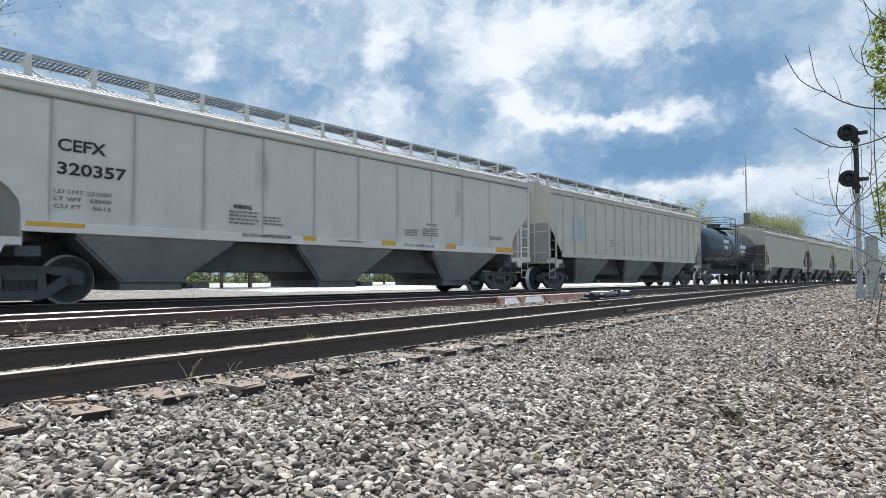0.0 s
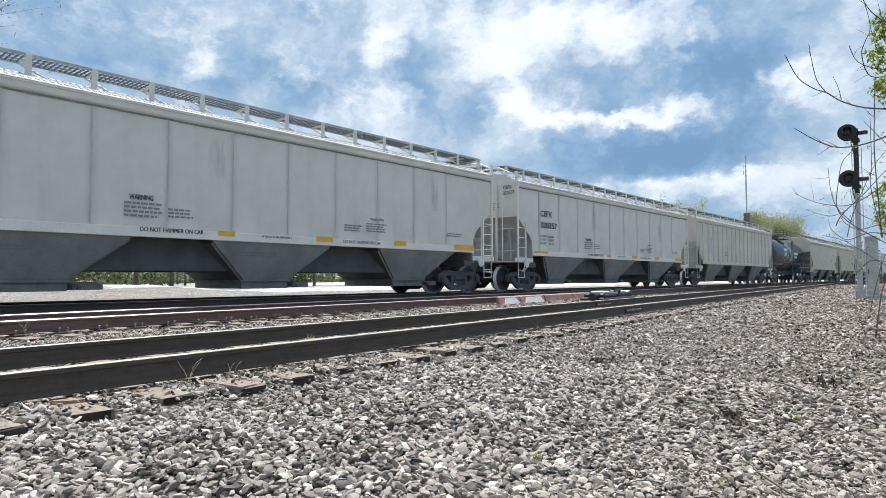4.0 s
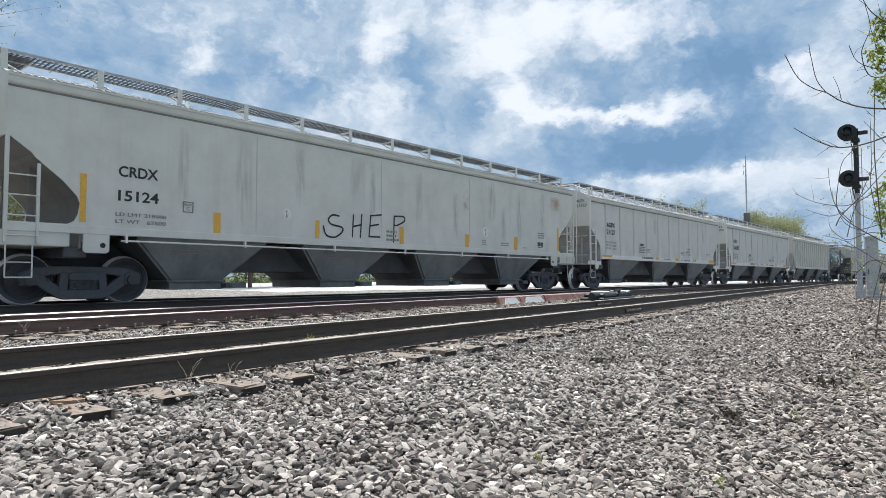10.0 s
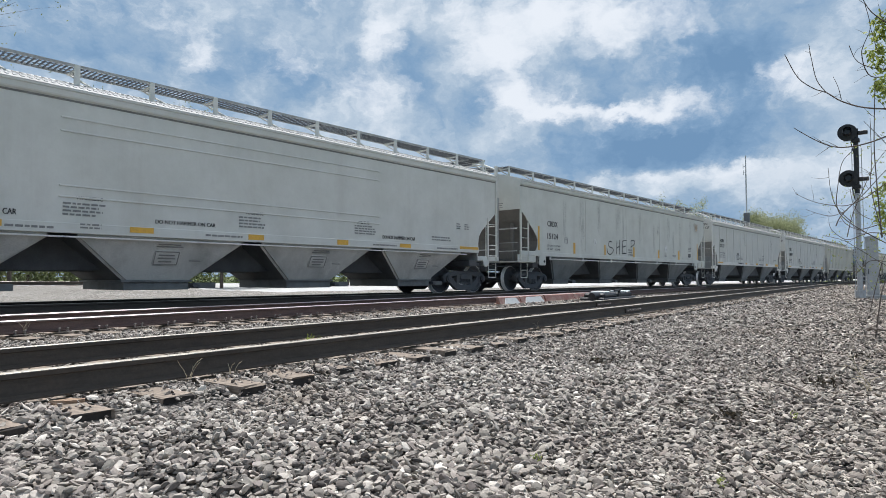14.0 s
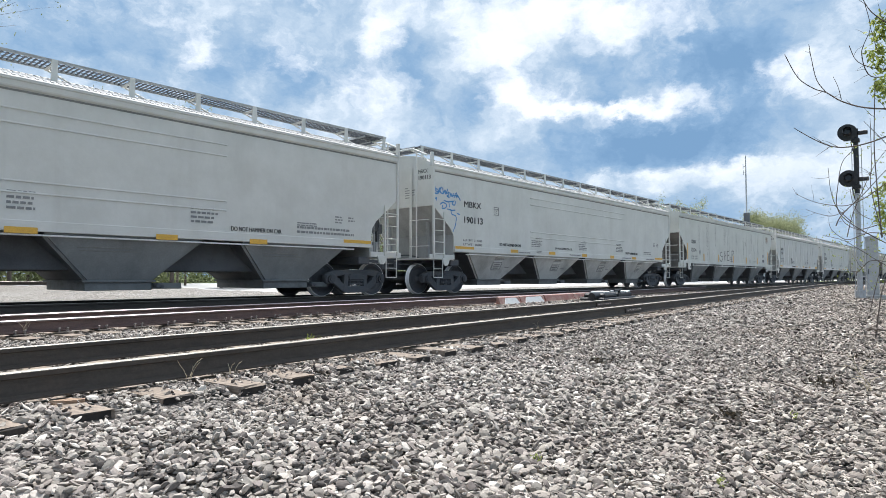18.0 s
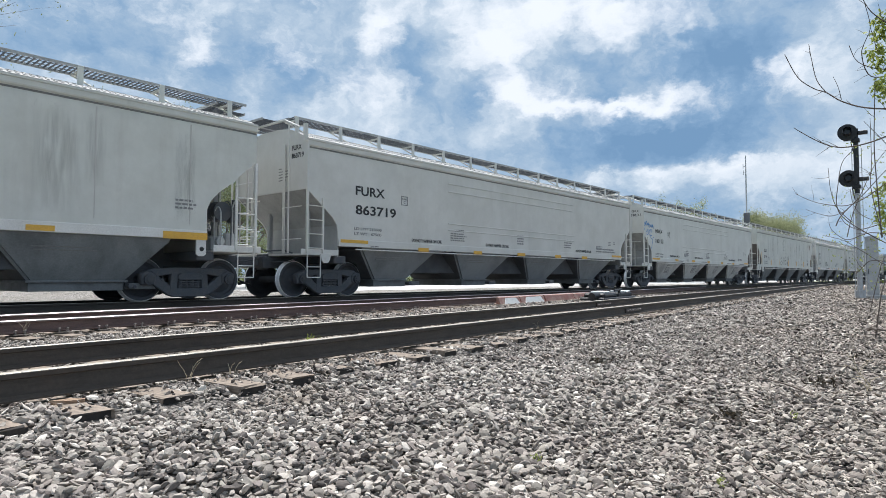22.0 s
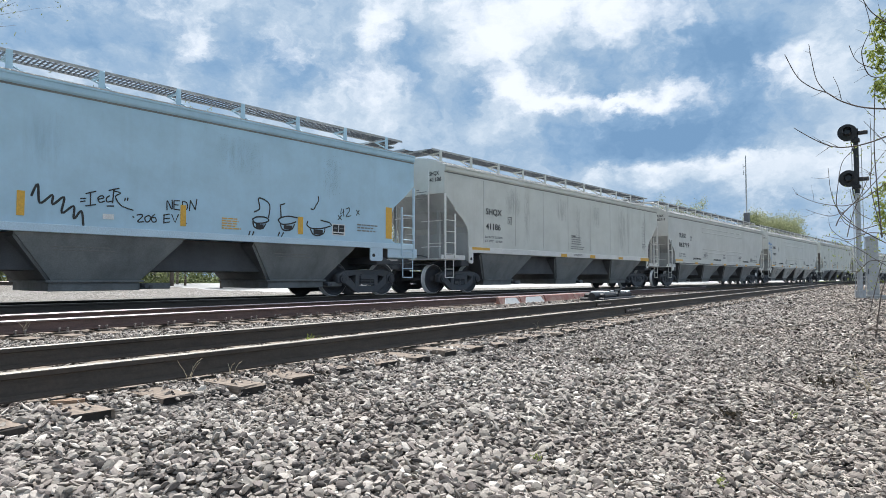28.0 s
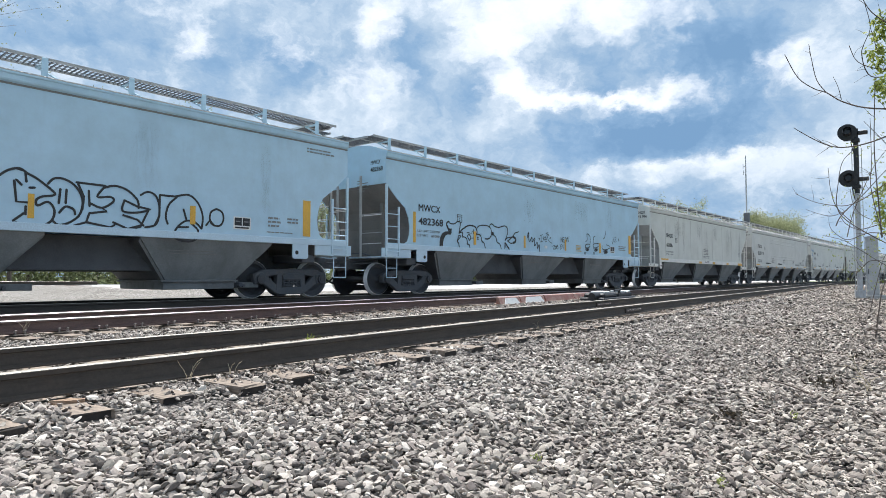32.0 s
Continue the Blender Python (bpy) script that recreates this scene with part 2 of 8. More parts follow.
def leaf_mat(name, dark, light):
    m, n, l, b = material(name)
    g = n.new("ShaderNodeNewGeometry")
    r = ramp(n, [(0.0, dark), (1.0, light)])
    l.new(g.outputs["Random Per Island"], r.inputs[0])
    l.new(r.outputs[0], b.inputs["Base Color"])
    b.inputs["Roughness"].default_value = 0.6
    t = n.new("ShaderNodeBsdfTranslucent")
    l.new(r.outputs[0], t.inputs[0])
    x = n.new("ShaderNodeMixShader")
    x.inputs[0].default_value = 0.4
    l.new(b.outputs[0], x.inputs[1])
    l.new(t.outputs[0], x.inputs[2])
    l.new(x.outputs[0], n["Material Output"].inputs[0])
    return m




def stain_mat(name, colour, strength, drawn=(2, 1, 0.25)):
    """A soft-edged run of dirt or rust, thin enough to let the paint show."""
    m, n, l, b = material(name)
    b.inputs["Base Color"].default_value, b.inputs["Roughness"].default_value = (*colour, 1), 0.8
    co, sp = n.new("ShaderNodeTexCoord"), n.new("ShaderNodeSeparateXYZ")
    l.new(co.outputs["Generated"], sp.inputs[0])
    inv, fx = n.new("ShaderNodeMath"), n.new("ShaderNodeMath")
    inv.operation, inv.inputs[0].default_value = "SUBTRACT", 1.0
    l.new(sp.outputs[0], inv.inputs[1])
    fx.operation = "MULTIPLY"
    l.new(sp.outputs[0], fx.inputs[0])
    l.new(inv.outputs[0], fx.inputs[1])
    invz, fz = n.new("ShaderNodeMath"), n.new("ShaderNodeMath")
    invz.operation, invz.inputs[0].default_value = "SUBTRACT", 1.02
    l.new(sp.outputs[2], invz.inputs[1])
    fz.operation = "MULTIPLY"
    l.new(sp.outputs[2], fz.inputs[0])
    l.new(invz.outputs[0], fz.inputs[1])
    t = noise_at(n, l, 5, 6, 0.7, drawn)
    r = ramp(n, [(0.38, (0, 0, 0)), (0.62, (1, 1, 1))])
    l.new(t.outputs[0], r.inputs[0])
    a, c, d = n.new("ShaderNodeMath"), n.new("ShaderNodeMath"), n.new("ShaderNodeMath")
    a.operation = c.operation = d.operation = "MULTIPLY"
    l.new(fx.outputs[0], a.inputs[0])
    l.new(fz.outputs[0], a.inputs[1])
    l.new(a.outputs[0], c.inputs[0])
    l.new(r.outputs[0], c.inputs[1])
    l.new(c.outputs[0], d.inputs[0])
    d.inputs[1].default_value, d.use_clamp = strength * 16, True
    tr, x = n.new("ShaderNodeBsdfTransparent"), n.new("ShaderNodeMixShader")
    l.new(d.outputs[0], x.inputs[0])
    l.new(tr.outputs[0], x.inputs[1])
    l.new(b.outputs[0], x.inputs[2])
    l.new(x.outputs[0], n["Material Output"].inputs[0])
    return m


M_STAIN = stain_mat("dark rain streak", (0.25, 0.245, 0.23), 0.12)
M_STAINSOFT = stain_mat("faint rain streak", (0.27, 0.33, 0.38), 0.06)
M_RUST = stain_mat("rust bloom", (0.62, 0.36, 0.17), 0.3, (0.3, 0.3, 0.3))
M_LEAF = leaf_mat("young leaf", (0.17, 0.21, 0.04), (0.45, 0.5, 0.14))
M_LEAF_SOFT = leaf_mat("soft grey-green foliage", (0.24, 0.26, 0.13), (0.46, 0.48, 0.29))
M_HEDGE = leaf_mat("olive brush", (0.10, 0.12, 0.05), (0.32, 0.35, 0.17))
M_LEAF_FAR = leaf_mat("far spring foliage", (0.12, 0.145, 0.06), (0.33, 0.37, 0.19))


# ---- sky: a far band of drifting cloud; above it the open sky of the world ----
def cloud_material():
    """Slate and pale cloud sheets with sharp-edged sunlit billows before them."""
    m = bpy.data.materials.new("drifting cloud")
    m.use_nodes = True
    n, l = m.node_tree.nodes, m.node_tree.links
    n.clear()

    def put(sock, v):
        if isinstance(v, (int, float)):
            sock.default_value = v
        elif isinstance(v, tuple):
            sock.default_value = v
        else:
            l.new(v, sock)

    def calc(kind, *args, clamp=False):
        x = n.new("ShaderNodeMath")
        x.operation, x.use_clamp = kind, clamp
        for k, v in enumerate(args):
            put(x.inputs[k], v)
        return x.outputs[0]

    def vec(kind, *args):
        x = n.new("ShaderNodeVectorMath")
        x.operation = kind
        for k, v in enumerate(args):
            put(x.inputs[k], v)
        return x

    def fractal(v, scale, detail, rough=0.55):
        x = n.new("ShaderNodeTexNoise")
        x.inputs["Scale"].default_value, x.inputs["Detail"].default_value, x.inputs["Roughness"].default_value = scale, detail, rough
        l.new(v, x.inputs["Vector"])
        return x

    co = n.new("ShaderNodeTexCoord")
    way = vec("NORMALIZE", co.outputs["Object"]).outputs[0]
    flat = vec("MULTIPLY", way, (1.0, 1.0, 1.7)).outputs[0]
    broad = fractal(flat, 7.0, 3)
    curl = fractal(flat, 24.0, 8, 0.62)
    bent = vec("ADD", way, vec("MULTIPLY_ADD", broad.outputs["Color"], (0.07, 0.07, 0.07), (-0.035, -0.035, -0.035)).outputs[0]).outputs[0]
    bent = vec("ADD", bent, vec("MULTIPLY_ADD", curl.outputs["Color"], (0.055, 0.055, 0.055), (-0.0275, -0.0275, -0.0275)).outputs[0]).outputs[0]

    def banks(rows):
        """Sum of soft banks: heading, height (degrees), reach along and upwards, weight."""
        total = 0.0
        for az, el, wide, high, weight in rows:
            a, e = radians(az), radians(el)
            c = Vector((math.cos(a) * math.cos(e), math.sin(a) * math.cos(e), math.sin(e)))
            d = vec("SUBTRACT", bent, tuple(c)).outputs[0]
            side = vec("DOT_PRODUCT", d, (math.sin(a), -math.cos(a), 0.0)).outputs["Value"]
            up = vec("DOT_PRODUCT", d, (-math.cos(a) * math.sin(e), -math.sin(a) * math.sin(e), math.cos(e))).outputs["Value"]
            ahead = vec("DOT_PRODUCT", bent, tuple(c)).outputs["Value"]
            q = calc("ADD", calc("POWER", calc("ABSOLUTE", calc("DIVIDE", side, radians(wide))), 2.0), calc("POWER", calc("ABSOLUTE", calc("DIVIDE", up, radians(high))), 2.0))
            g = calc("MULTIPLY", calc("POWER", 0.37, q), calc("GREATER_THAN", ahead, 0.0))
            total = calc("MULTIPLY_ADD", g, weight, total)
        return total

    puff = fractal(bent, 15.0, 9, 0.6).outputs[0]
    veil = fractal(flat, 5.0, 6, 0.55).outputs[0]
    tone = calc("ADD", calc("ADD", calc("MULTIPLY_ADD", veil, 0.9, 0.05), calc("MULTIPLY_ADD", puff, 1.25, -0.62)), banks(SHEETS))
    r = ramp(n, [(0.0, (0.195, 0.33, 0.505)), (0.25, (0.265, 0.405, 0.575)), (0.5, (0.385, 0.505, 0.635)), (0.75, (0.57, 0.66, 0.745)), (1.0, (0.75, 0.805, 0.855))])
    l.new(tone, r.inputs[0])
    lit = calc("ADD", banks(BILLOWS), calc("MULTIPLY_ADD", puff, 1.9, -0.95))
    glow = n.new("ShaderNodeMapRange")
    glow.interpolation_type = "SMOOTHSTEP"
    glow.inputs["From Min"].default_value, glow.inputs["From Max"].default_value = 0.08, 1.15
    l.new(lit, glow.inputs["Value"])
    c = mixed(n, l, r.outputs[0], (0.93, 0.95, 0.97), glow.outputs[0])
    em, out = n.new("ShaderNodeEmission"), n.new("ShaderNodeOutputMaterial")
    em.inputs[1].default_value = 0.86
    l.new(c, em.inputs[0])
    l.new(em.outputs[0], out.inputs[0])
    return m


SHEETS = [(36.6, 20.2, 9.4, 4.0, 0.13), (74.7, 19.1, 6.6, 2.8, -0.32), (67.2, 20.0, 4.2, 2.4, 0.02), (70.1, 17.0, 5.6, 1.9, -0.1), (59.0, 18.0, 2.8, 2.4, -0.22), (57.2, 22.7, 4.2, 1.9, 0.05), (52.7, 21.3, 2.4, 2.4, 0.12),
          (48.6, 21.5, 2.8, 2.8, 0.2), (42.8, 17.4, 2.4, 2.8, -0.32), (43.3, 22.6, 5.2, 2.4, 0.34), (48.5, 13.3, 4.2, 1.9, 0.22), (29.3, 17.5, 4.2, 1.6, -0.12), (16.0, 17.6, 5.6, 4.2, -0.3),
          (21.0, 16.4, 3.3, 1.4, -0.12), (22.0, 10.6, 8.0, 1.9, -0.46), (12.4, 11.9, 5.2, 2.4, -0.18), (9.5, 16.2, 2.8, 3.8, 0.18), (18.9, 7.5, 6.6, 1.4, 0.45), (10.5, 7.9, 4.7, 1.9, 0.42),
          (29.3, 9.7, 5.6, 1.4, -0.05), (34.9, 12.4, 5.2, 1.4, 0.22), (6.3, 10.3, 2.8, 3.8, 0.2), (29.7, 21.3, 7.0, 2.8, 0.25)]
BILLOWS = [(68.1, 20.3, 2.4, 1.4, 0.35), (64.2, 20.1, 1.9, 1.4, 0.45), (62.2, 17.7, 1.5, 1.4, 0.7), (54.9, 17.9, 1.9, 1.8, 0.6), (48.5, 15.6, 2.8, 2.1, 0.8), (45.9, 20.7, 2.8, 2.4, 0.85),
          (43.6, 15.4, 1.4, 1.4, 0.4), (36.0, 19.5, 2.9, 2.3, 1.3), (33.6, 15.1, 3.5, 1.6, 1.15), (29.3, 13.9, 2.8, 1.0, 0.9), (21.5, 13.9, 3.8, 0.9, 0.85), (25.3, 13.7, 2.4, 0.8, 0.6),
          (31.8, 23.0, 3.8, 1.9, 0.95), (26.7, 21.1, 3.8, 2.6, 0.85), (20.9, 21.8, 3.3, 2.4, 0.75), (40.7, 23.5, 3.3, 1.9, 0.5), (11.5, 15.3, 2.1, 1.6, 0.75), (6.8, 19.0, 1.9, 2.4, 0.5),
          (13.3, 8.6, 5.2, 0.9, 0.6), (21.2, 7.9, 5.2, 0.8, 0.65), (8.6, 7.1, 2.4, 1.9, 0.45), (52.7, 24.0, 3.8, 1.2, 0.5), (34.9, 26.9, 14.1, 1.9, 0.7)]


def cloud_band():
    bm = bmesh.new()
    n, rows, far = 72, 16, 3200.0
    rings = []
    for k in range(rows + 1):
        e = radians(-2.5 + 51.0 * k / rows)
        rings.append([bm.verts.new((far * math.cos(e) * math.cos(2 * math.pi * i / n), far * math.cos(e) * math.sin(2 * math.pi * i / n), far * math.sin(e))) for i in range(n)])
    for a, b in zip(rings, rings[1:]):
        for i in range(n):
            j = (i + 1) % n
            bm.faces.new((a[j], a[i], b[i], b[j]))
    me = mesh_of(bm, "sky_backdrop", cloud_material(), True)
    return tagged(new("sky_backdrop", me), "broken white and slate-blue cloud over a blue spring sky", "sky", kind="structure")


sky_backdrop = cloud_band()

# ---- ground ----
TRAIN_Y = 14.12          # centre of the train's track
SWERVE = 0.0985          # the two near tracks bear off by this slope
NEAR_R1, MID_R1 = 4.30, 9.16   # near rails of the two near tracks, at x = 0


def near_line(x):
    return NEAR_R1 + SWERVE * x


def lumps(x, y, s=0.35, amp=0.03):
    for line in (NEAR_R1, MID_R1):
        if -0.8 < y - line - SWERVE * x < 2.3:
            amp = 0.012
    return amp * noise.noise(Vector((x / s, y / s, 3.7))) + amp * 1.6 * noise.noise(Vector((x / (s * 4), y / (s * 4), 9.1)))


def ground_z(x, y):
    z = -0.29
    edge = near_line(x) - 0.47
    if y < edge:
        z -= min(0.065, (edge - y) * 0.4) + max(0.0, min(0.06, (edge - 1.0 - y) * 0.04))
    if y > 16.6:
        z = -0.30
    if y > 22:      # a low bank under the spur, a rise behind the lot
        z += 0.42 * min(1.0, (y - 22) / 8.5) * max(0.0, min(1.0, (19 - x) / 5)) + 0.9 * max(0.0, min(1.0, (y - 84) / 20))
    return z


def build_ground():
    xs = sorted({round(v, 3) for v in [-3000, -900, -300, -120, -60, -30, -15, -8] + [-5 + 0.25 * i for i in range(120)] + [25 + 1.5 * i for i in range(50)] + [110, 140, 200, 300, 500, 900, 1600, 3000]})
    ys = sorted({round(v, 3) for v in [-3000, -900, -300, -100, -40, -15, -6] + [-3 + 0.25 * i for i in range(88)] + [19 + 1.0 * i for i in range(30)] + [52, 58, 66, 74, 80, 84, 88, 94, 104, 110, 160, 300, 600, 1200, 3000]})
    bm = bmesh.new()
    grid = [[bm.verts.new((x, y, ground_z(x, y) + (lumps(x, y) if -5 < x < 90 and -4 < y < 30 else 0))) for y in ys] for x in xs]
    for i in range(len(xs) - 1):
        for j in range(len(ys) - 1):
            f = bm.faces.new((grid[i][j], grid[i + 1][j], grid[i + 1][j + 1], grid[i][j + 1]))
            x, y = (xs[i] + xs[i + 1]) / 2, (ys[j] + ys[j + 1]) / 2
            wob = 1.5 * noise.noise(Vector((x / 6, y / 6, 0)))
            f.material_index = 1 if 29 + 0.6 * wob + 2.2 * max(0, 11.5 - x) < y < 82 else (2 if y >= 40 or y < -12 or x > 150 or x < -12 else (3 if y > 11.5 or 1.75 < y - near_line(x) < 4.6 else 0))
            f.smooth = True
    return tagged(new("ground", mesh_of(bm, "ground", [M_BED, M_LOT, M_GRASS, M_PALEBED])), "grey crushed-stone ballast running out into a pale lot and grass", "ground", kind="structure")


ground = build_ground()


def broken_stones(rng, v, count, cuts):
    """Angular stone shapes: a ball of points with flat breaks struck off it."""
    out = []
    for _ in range(count):
        q = np.linalg.qr(rng.normal(size=(3, 3)))[0]
        w = (v @ q) * rng.uniform(0.88, 1.1, (len(v), 1))
        for _ in range(cuts):
            d = rng.normal(size=3)
            d /= np.linalg.norm(d)
            w -= np.clip(w @ d - rng.uniform(0.42, 0.82), 0, None)[:, None] * d
        out.append(w / np.abs(w).max(axis=0))
    return np.array(out)


def stones():
    """Loose ballast stones as one heap, packed side by side in two courses."""
    rng = np.random.default_rng(7)
    t = (1 + 5 ** 0.5) / 2
    ico = np.array([(-1, t, 0), (1, t, 0), (-1, -t, 0), (1, -t, 0), (0, -1, t), (0, 1, t), (0, -1, -t), (0, 1, -t), (t, 0, -1), (t, 0, 1), (-t, 0, -1), (-t, 0, 1)], float)
    ico /= np.linalg.norm(ico[0])
    ico_f = np.array([(0, 11, 5), (0, 5, 1), (0, 1, 7), (0, 7, 10), (0, 10, 11), (1, 5, 9), (5, 11, 4), (11, 10, 2), (10, 7, 6), (7, 1, 8),
                      (3, 9, 4), (3, 4, 2), (3, 2, 6), (3, 6, 8), (3, 8, 9), (4, 9, 5), (2, 4, 11), (6, 2, 10), (8, 6, 7), (9, 8, 1)])
    fine, mid, fine_f = [tuple(a) for a in ico], {}, []
    for a, b, c in ico_f:
        ends = []
        for p, q in ((a, b), (b, c), (c, a)):
            key = (min(p, q), max(p, q))
            if key not in mid:
                h = ico[p] + ico[q]
                mid[key] = len(fine)
                fine.append(tuple(h / np.linalg.norm(h)))
            ends.append(mid[key])
        ab, bc, ca = ends
        fine_f += [(a, ab, ca), (b, bc, ab), (c, ca, bc), (ab, bc, ca)]
    fine, fine_f = np.array(fine), np.array(fine_f)
    octa = np.array([(1, 0, 0), (-1, 0, 0), (0, 1, 0), (0, -1, 0), (0, 0, 1), (0, 0, -1)], float)
    octa_f = np.array([(0, 2, 4), (2, 1, 4), (1, 3, 4), (3, 0, 4), (2, 0, 5), (1, 2, 5), (3, 1, 5), (0, 3, 5)])
    near_kinds, middle_kinds = broken_stones(rng, fine, 60, 8), broken_stones(rng, ico, 60, 5)
    far_kinds = octa[None] * rng.uniform(0.7, 1.1, (40, 6, 1))
    all_v, all_f, base = [], [], 0
    for r0, r1, pitch, size, course, kinds, faces, verge in ((1.3, 3.3, 0.035, 0.0200, 0.62, near_kinds, fine_f, 1), (3.3, 6.2, 0.036, 0.0198, 0.58, middle_kinds, ico_f, 1), (1.3, 6.2, 0.0285, 0.0158, 0.5, middle_kinds, ico_f, -1), (6.2, 11, 0.042, 0.0220, 0.45, far_kinds, octa_f, 0),
                                                      (11, 22, 0.062, 0.031, 0.2, far_kinds, octa_f, 0), (22, 45, 0.13, 0.045, 0.0, far_kinds, octa_f, 0), (45, 85, 0.3, 0.08, 0.0, far_kinds, octa_f, 0), (0.0, 7.0, 0.065, 0.026, 0.0, far_kinds, octa_f, 0)):
        a0, a1 = (radians(2.5), radians(79.5)) if r0 else (radians(79.5), radians(362.5))
        sides = np.arange(-r1, r1, pitch)
        for lifted, share in ((0.0, 1.0), (1.0, course)):
            x, y = (g.ravel() for g in np.meshgrid(sides, sides))
            x, y = x + rng.uniform(-0.5, 0.5, len(x)) * pitch, y + rng.uniform(-0.5, 0.5, len(y)) * pitch
            rad, ang = np.hypot(x, y), np.arctan2(y, x) % (2 * math.pi)
            ang = np.where(ang < a0, ang + 2 * math.pi, ang)
            keep = (rad > r0) & (rad < r1) & (ang > a0) & (ang < a1) & (y < 11.4) & (y > -6.5) & (rng.random(len(x)) < share)
            if verge:     # finer, dirtier stone along the outer verge
                inner_side = y > 1.75 + 0.35 * np.sin(2.1 * x) + 0.2 * np.sin(5.3 * x) + rng.normal(0, 0.12, len(x))
                keep &= inner_side if verge > 0 else ~inner_side
            x, y = x[keep], y[keep]
            count = len(x)
            keep = np.ones(count, bool)
            on_wood = np.zeros(count, bool)
            across = (y - NEAR_R1 - SWERVE * x)
            for off, start in ((0.0, -4.0), (MID_R1 - NEAR_R1, -6.0)):
                d = across - off
                along = (x + SWERVE * (y - NEAR_R1 - off)) / math.hypot(1, SWERVE)
                on_tie = (np.abs(((along - start) / TIE_STEP) % 1 - 0.5) < 0.25) & (d > -0.6) & (d < 2.1)
                keep &= ~(on_tie & (rng.random(count) < (0.72 if r0 < 6 else 0.9)))
                on_wood |= on_tie
                if r0 >= 6:
                    keep &= ~((d > -0.6) & (d < 0.0) & (rng.random(count) < 0.35))
                keep &= ~((np.abs(d) < 0.09) | (np.abs(d - 1.507) < 0.09))
            x, y, on_wood = x[keep], y[keep], on_wood[keep]
            k = len(x)
            z = np.array([ground_z(a, b) + lumps(a, b) for a, b in zip(x, y)]) + 0.016 * on_wood
            s = size * np.clip(np.exp(rng.normal(0, 0.3, k)), 0.45, 1.9) * (0.9 if lifted else 1.0) * np.where(on_wood, 0.7, 1.0)
            form = np.stack([rng.uniform(0.95, 1.5, k), rng.uniform(0.75, 1.05, k), rng.uniform(0.36, 0.62, k)], 1) * s[:, None]
            if len(kinds[0]) == 6:
                form[:, 2] *= 1.25
            turn, lean = rng.uniform(0, 2 * math.pi, k), rng.normal(0, 0.2 if not lifted else 0.26, (2, k))
            q = np.stack([np.cos(turn / 2), lean[0] * np.cos(turn / 2) + lean[1] * np.sin(turn / 2), lean[1] * np.cos(turn / 2) - lean[0] * np.sin(turn / 2), np.sin(turn / 2)], 1)
            q /= np.linalg.norm(q, axis=1)[:, None]
            w, i, j, m = q.T
            rot = np.stack([1 - 2 * (j * j + m * m), 2 * (i * j - m * w), 2 * (i * m + j * w), 2 * (i * j + m * w), 1 - 2 * (i * i + m * m), 2 * (j * m - i * w),
                            2 * (i * m - j * w), 2 * (j * m + i * w), 1 - 2 * (i * i + j * j)], 1).reshape(k, 3, 3)
            v = kinds[rng.integers(0, len(kinds), k)] * form[:, None, :]
            v = np.einsum("kab,knb->kna", rot, v)
            v += np.stack([x, y, z + s * rng.uniform(0.1, 0.5, k) + lifted * size * rng.uniform(0.5, 1.15, k)], 1)[:, None, :]
            all_v.append(v.reshape(-1, 3))
            all_f.append((faces[None] + base + v.shape[1] * np.arange(k)[:, None, None]).reshape(-1, 3))
            base += k * v.shape[1]
    v, f = np.concatenate(all_v), np.concatenate(all_f)
    me = bpy.data.meshes.new("ballast_stones")
    me.vertices.add(len(v))
    me.vertices.foreach_set("co", v.ravel())
    me.loops.add(f.size)
    me.loops.foreach_set("vertex_index", f.ravel().astype(np.int32))
    me.polygons.add(len(f))
    me.polygons.foreach_set("loop_start", np.arange(0, f.size, 3, dtype=np.int32))
    me.polygons.foreach_set("loop_total", np.full(len(f), 3, dtype=np.int32))
    me.polygons.foreach_set("use_smooth", np.zeros(len(f), dtype=bool))
    me.update(calc_edges=True)
    me.materials.append(M_STONE)
    return tagged(new("ballast_stones", me), "loose grey and white crushed ballast stones", "gravel", kind="stuff")


TIE_STEP = 0.515
ballast_stones = stones()


# ---- tracks ----
def rail_outline(h=0.17):
    half = [(0.066, 0.0), (0.068, 0.010), (0.012, 0.030), (0.009, h - 0.045), (0.033, h - 0.036), (0.036, h - 0.007), (0.035, h - 0.003), (0.031, h)]
    return [(-a, b) for a, b in half] + [(a, b) for a, b in half[::-1]]


def rail_mesh(length, polished=False):
    """One rail; a polished one has a rounder head, with the sky's glint painted in brighter."""
    bm = bmesh.new()
    shape = rail_outline()
    if polished:
        shape = [(a * 0.62 if b > 0.169 else a, b - 0.007 if 0.155 < b < 0.169 else b) for a, b in shape]
    prism(bm, shape, 0.0, length, "x")
    bm.normal_update()
    for f in bm.faces:
        f.material_index = 1 if f.normal.z > 0.12 and f.calc_center_median().z > 0.15 else 0
    return mesh_of(bm, "rail", [M_RAILRED, M_RAILGLINT] if polished else [M_RAIL, M_RAILTOP])


def tie_mesh(seed):
    rng = random.Random(seed)
    bm = bmesh.new()
    box(bm, (-0.115, -1.3, -0.18), (0.115, 1.3, 0.0), 0.012)
    for v in bm.verts:
        v.co += Vector((rng.uniform(-0.008, 0.008), rng.uniform(-0.02, 0.02), rng.uniform(-0.008, 0.004)))
    bm.normal_update()
    # end faces coloured near black to hold the shade they lie in
    for f in bm.faces:
        f.material_index = 1 if abs(f.normal.y) > 0.8 else 0
    return mesh_of(bm, "tie", [M_TIE, M_ENDSHADE])


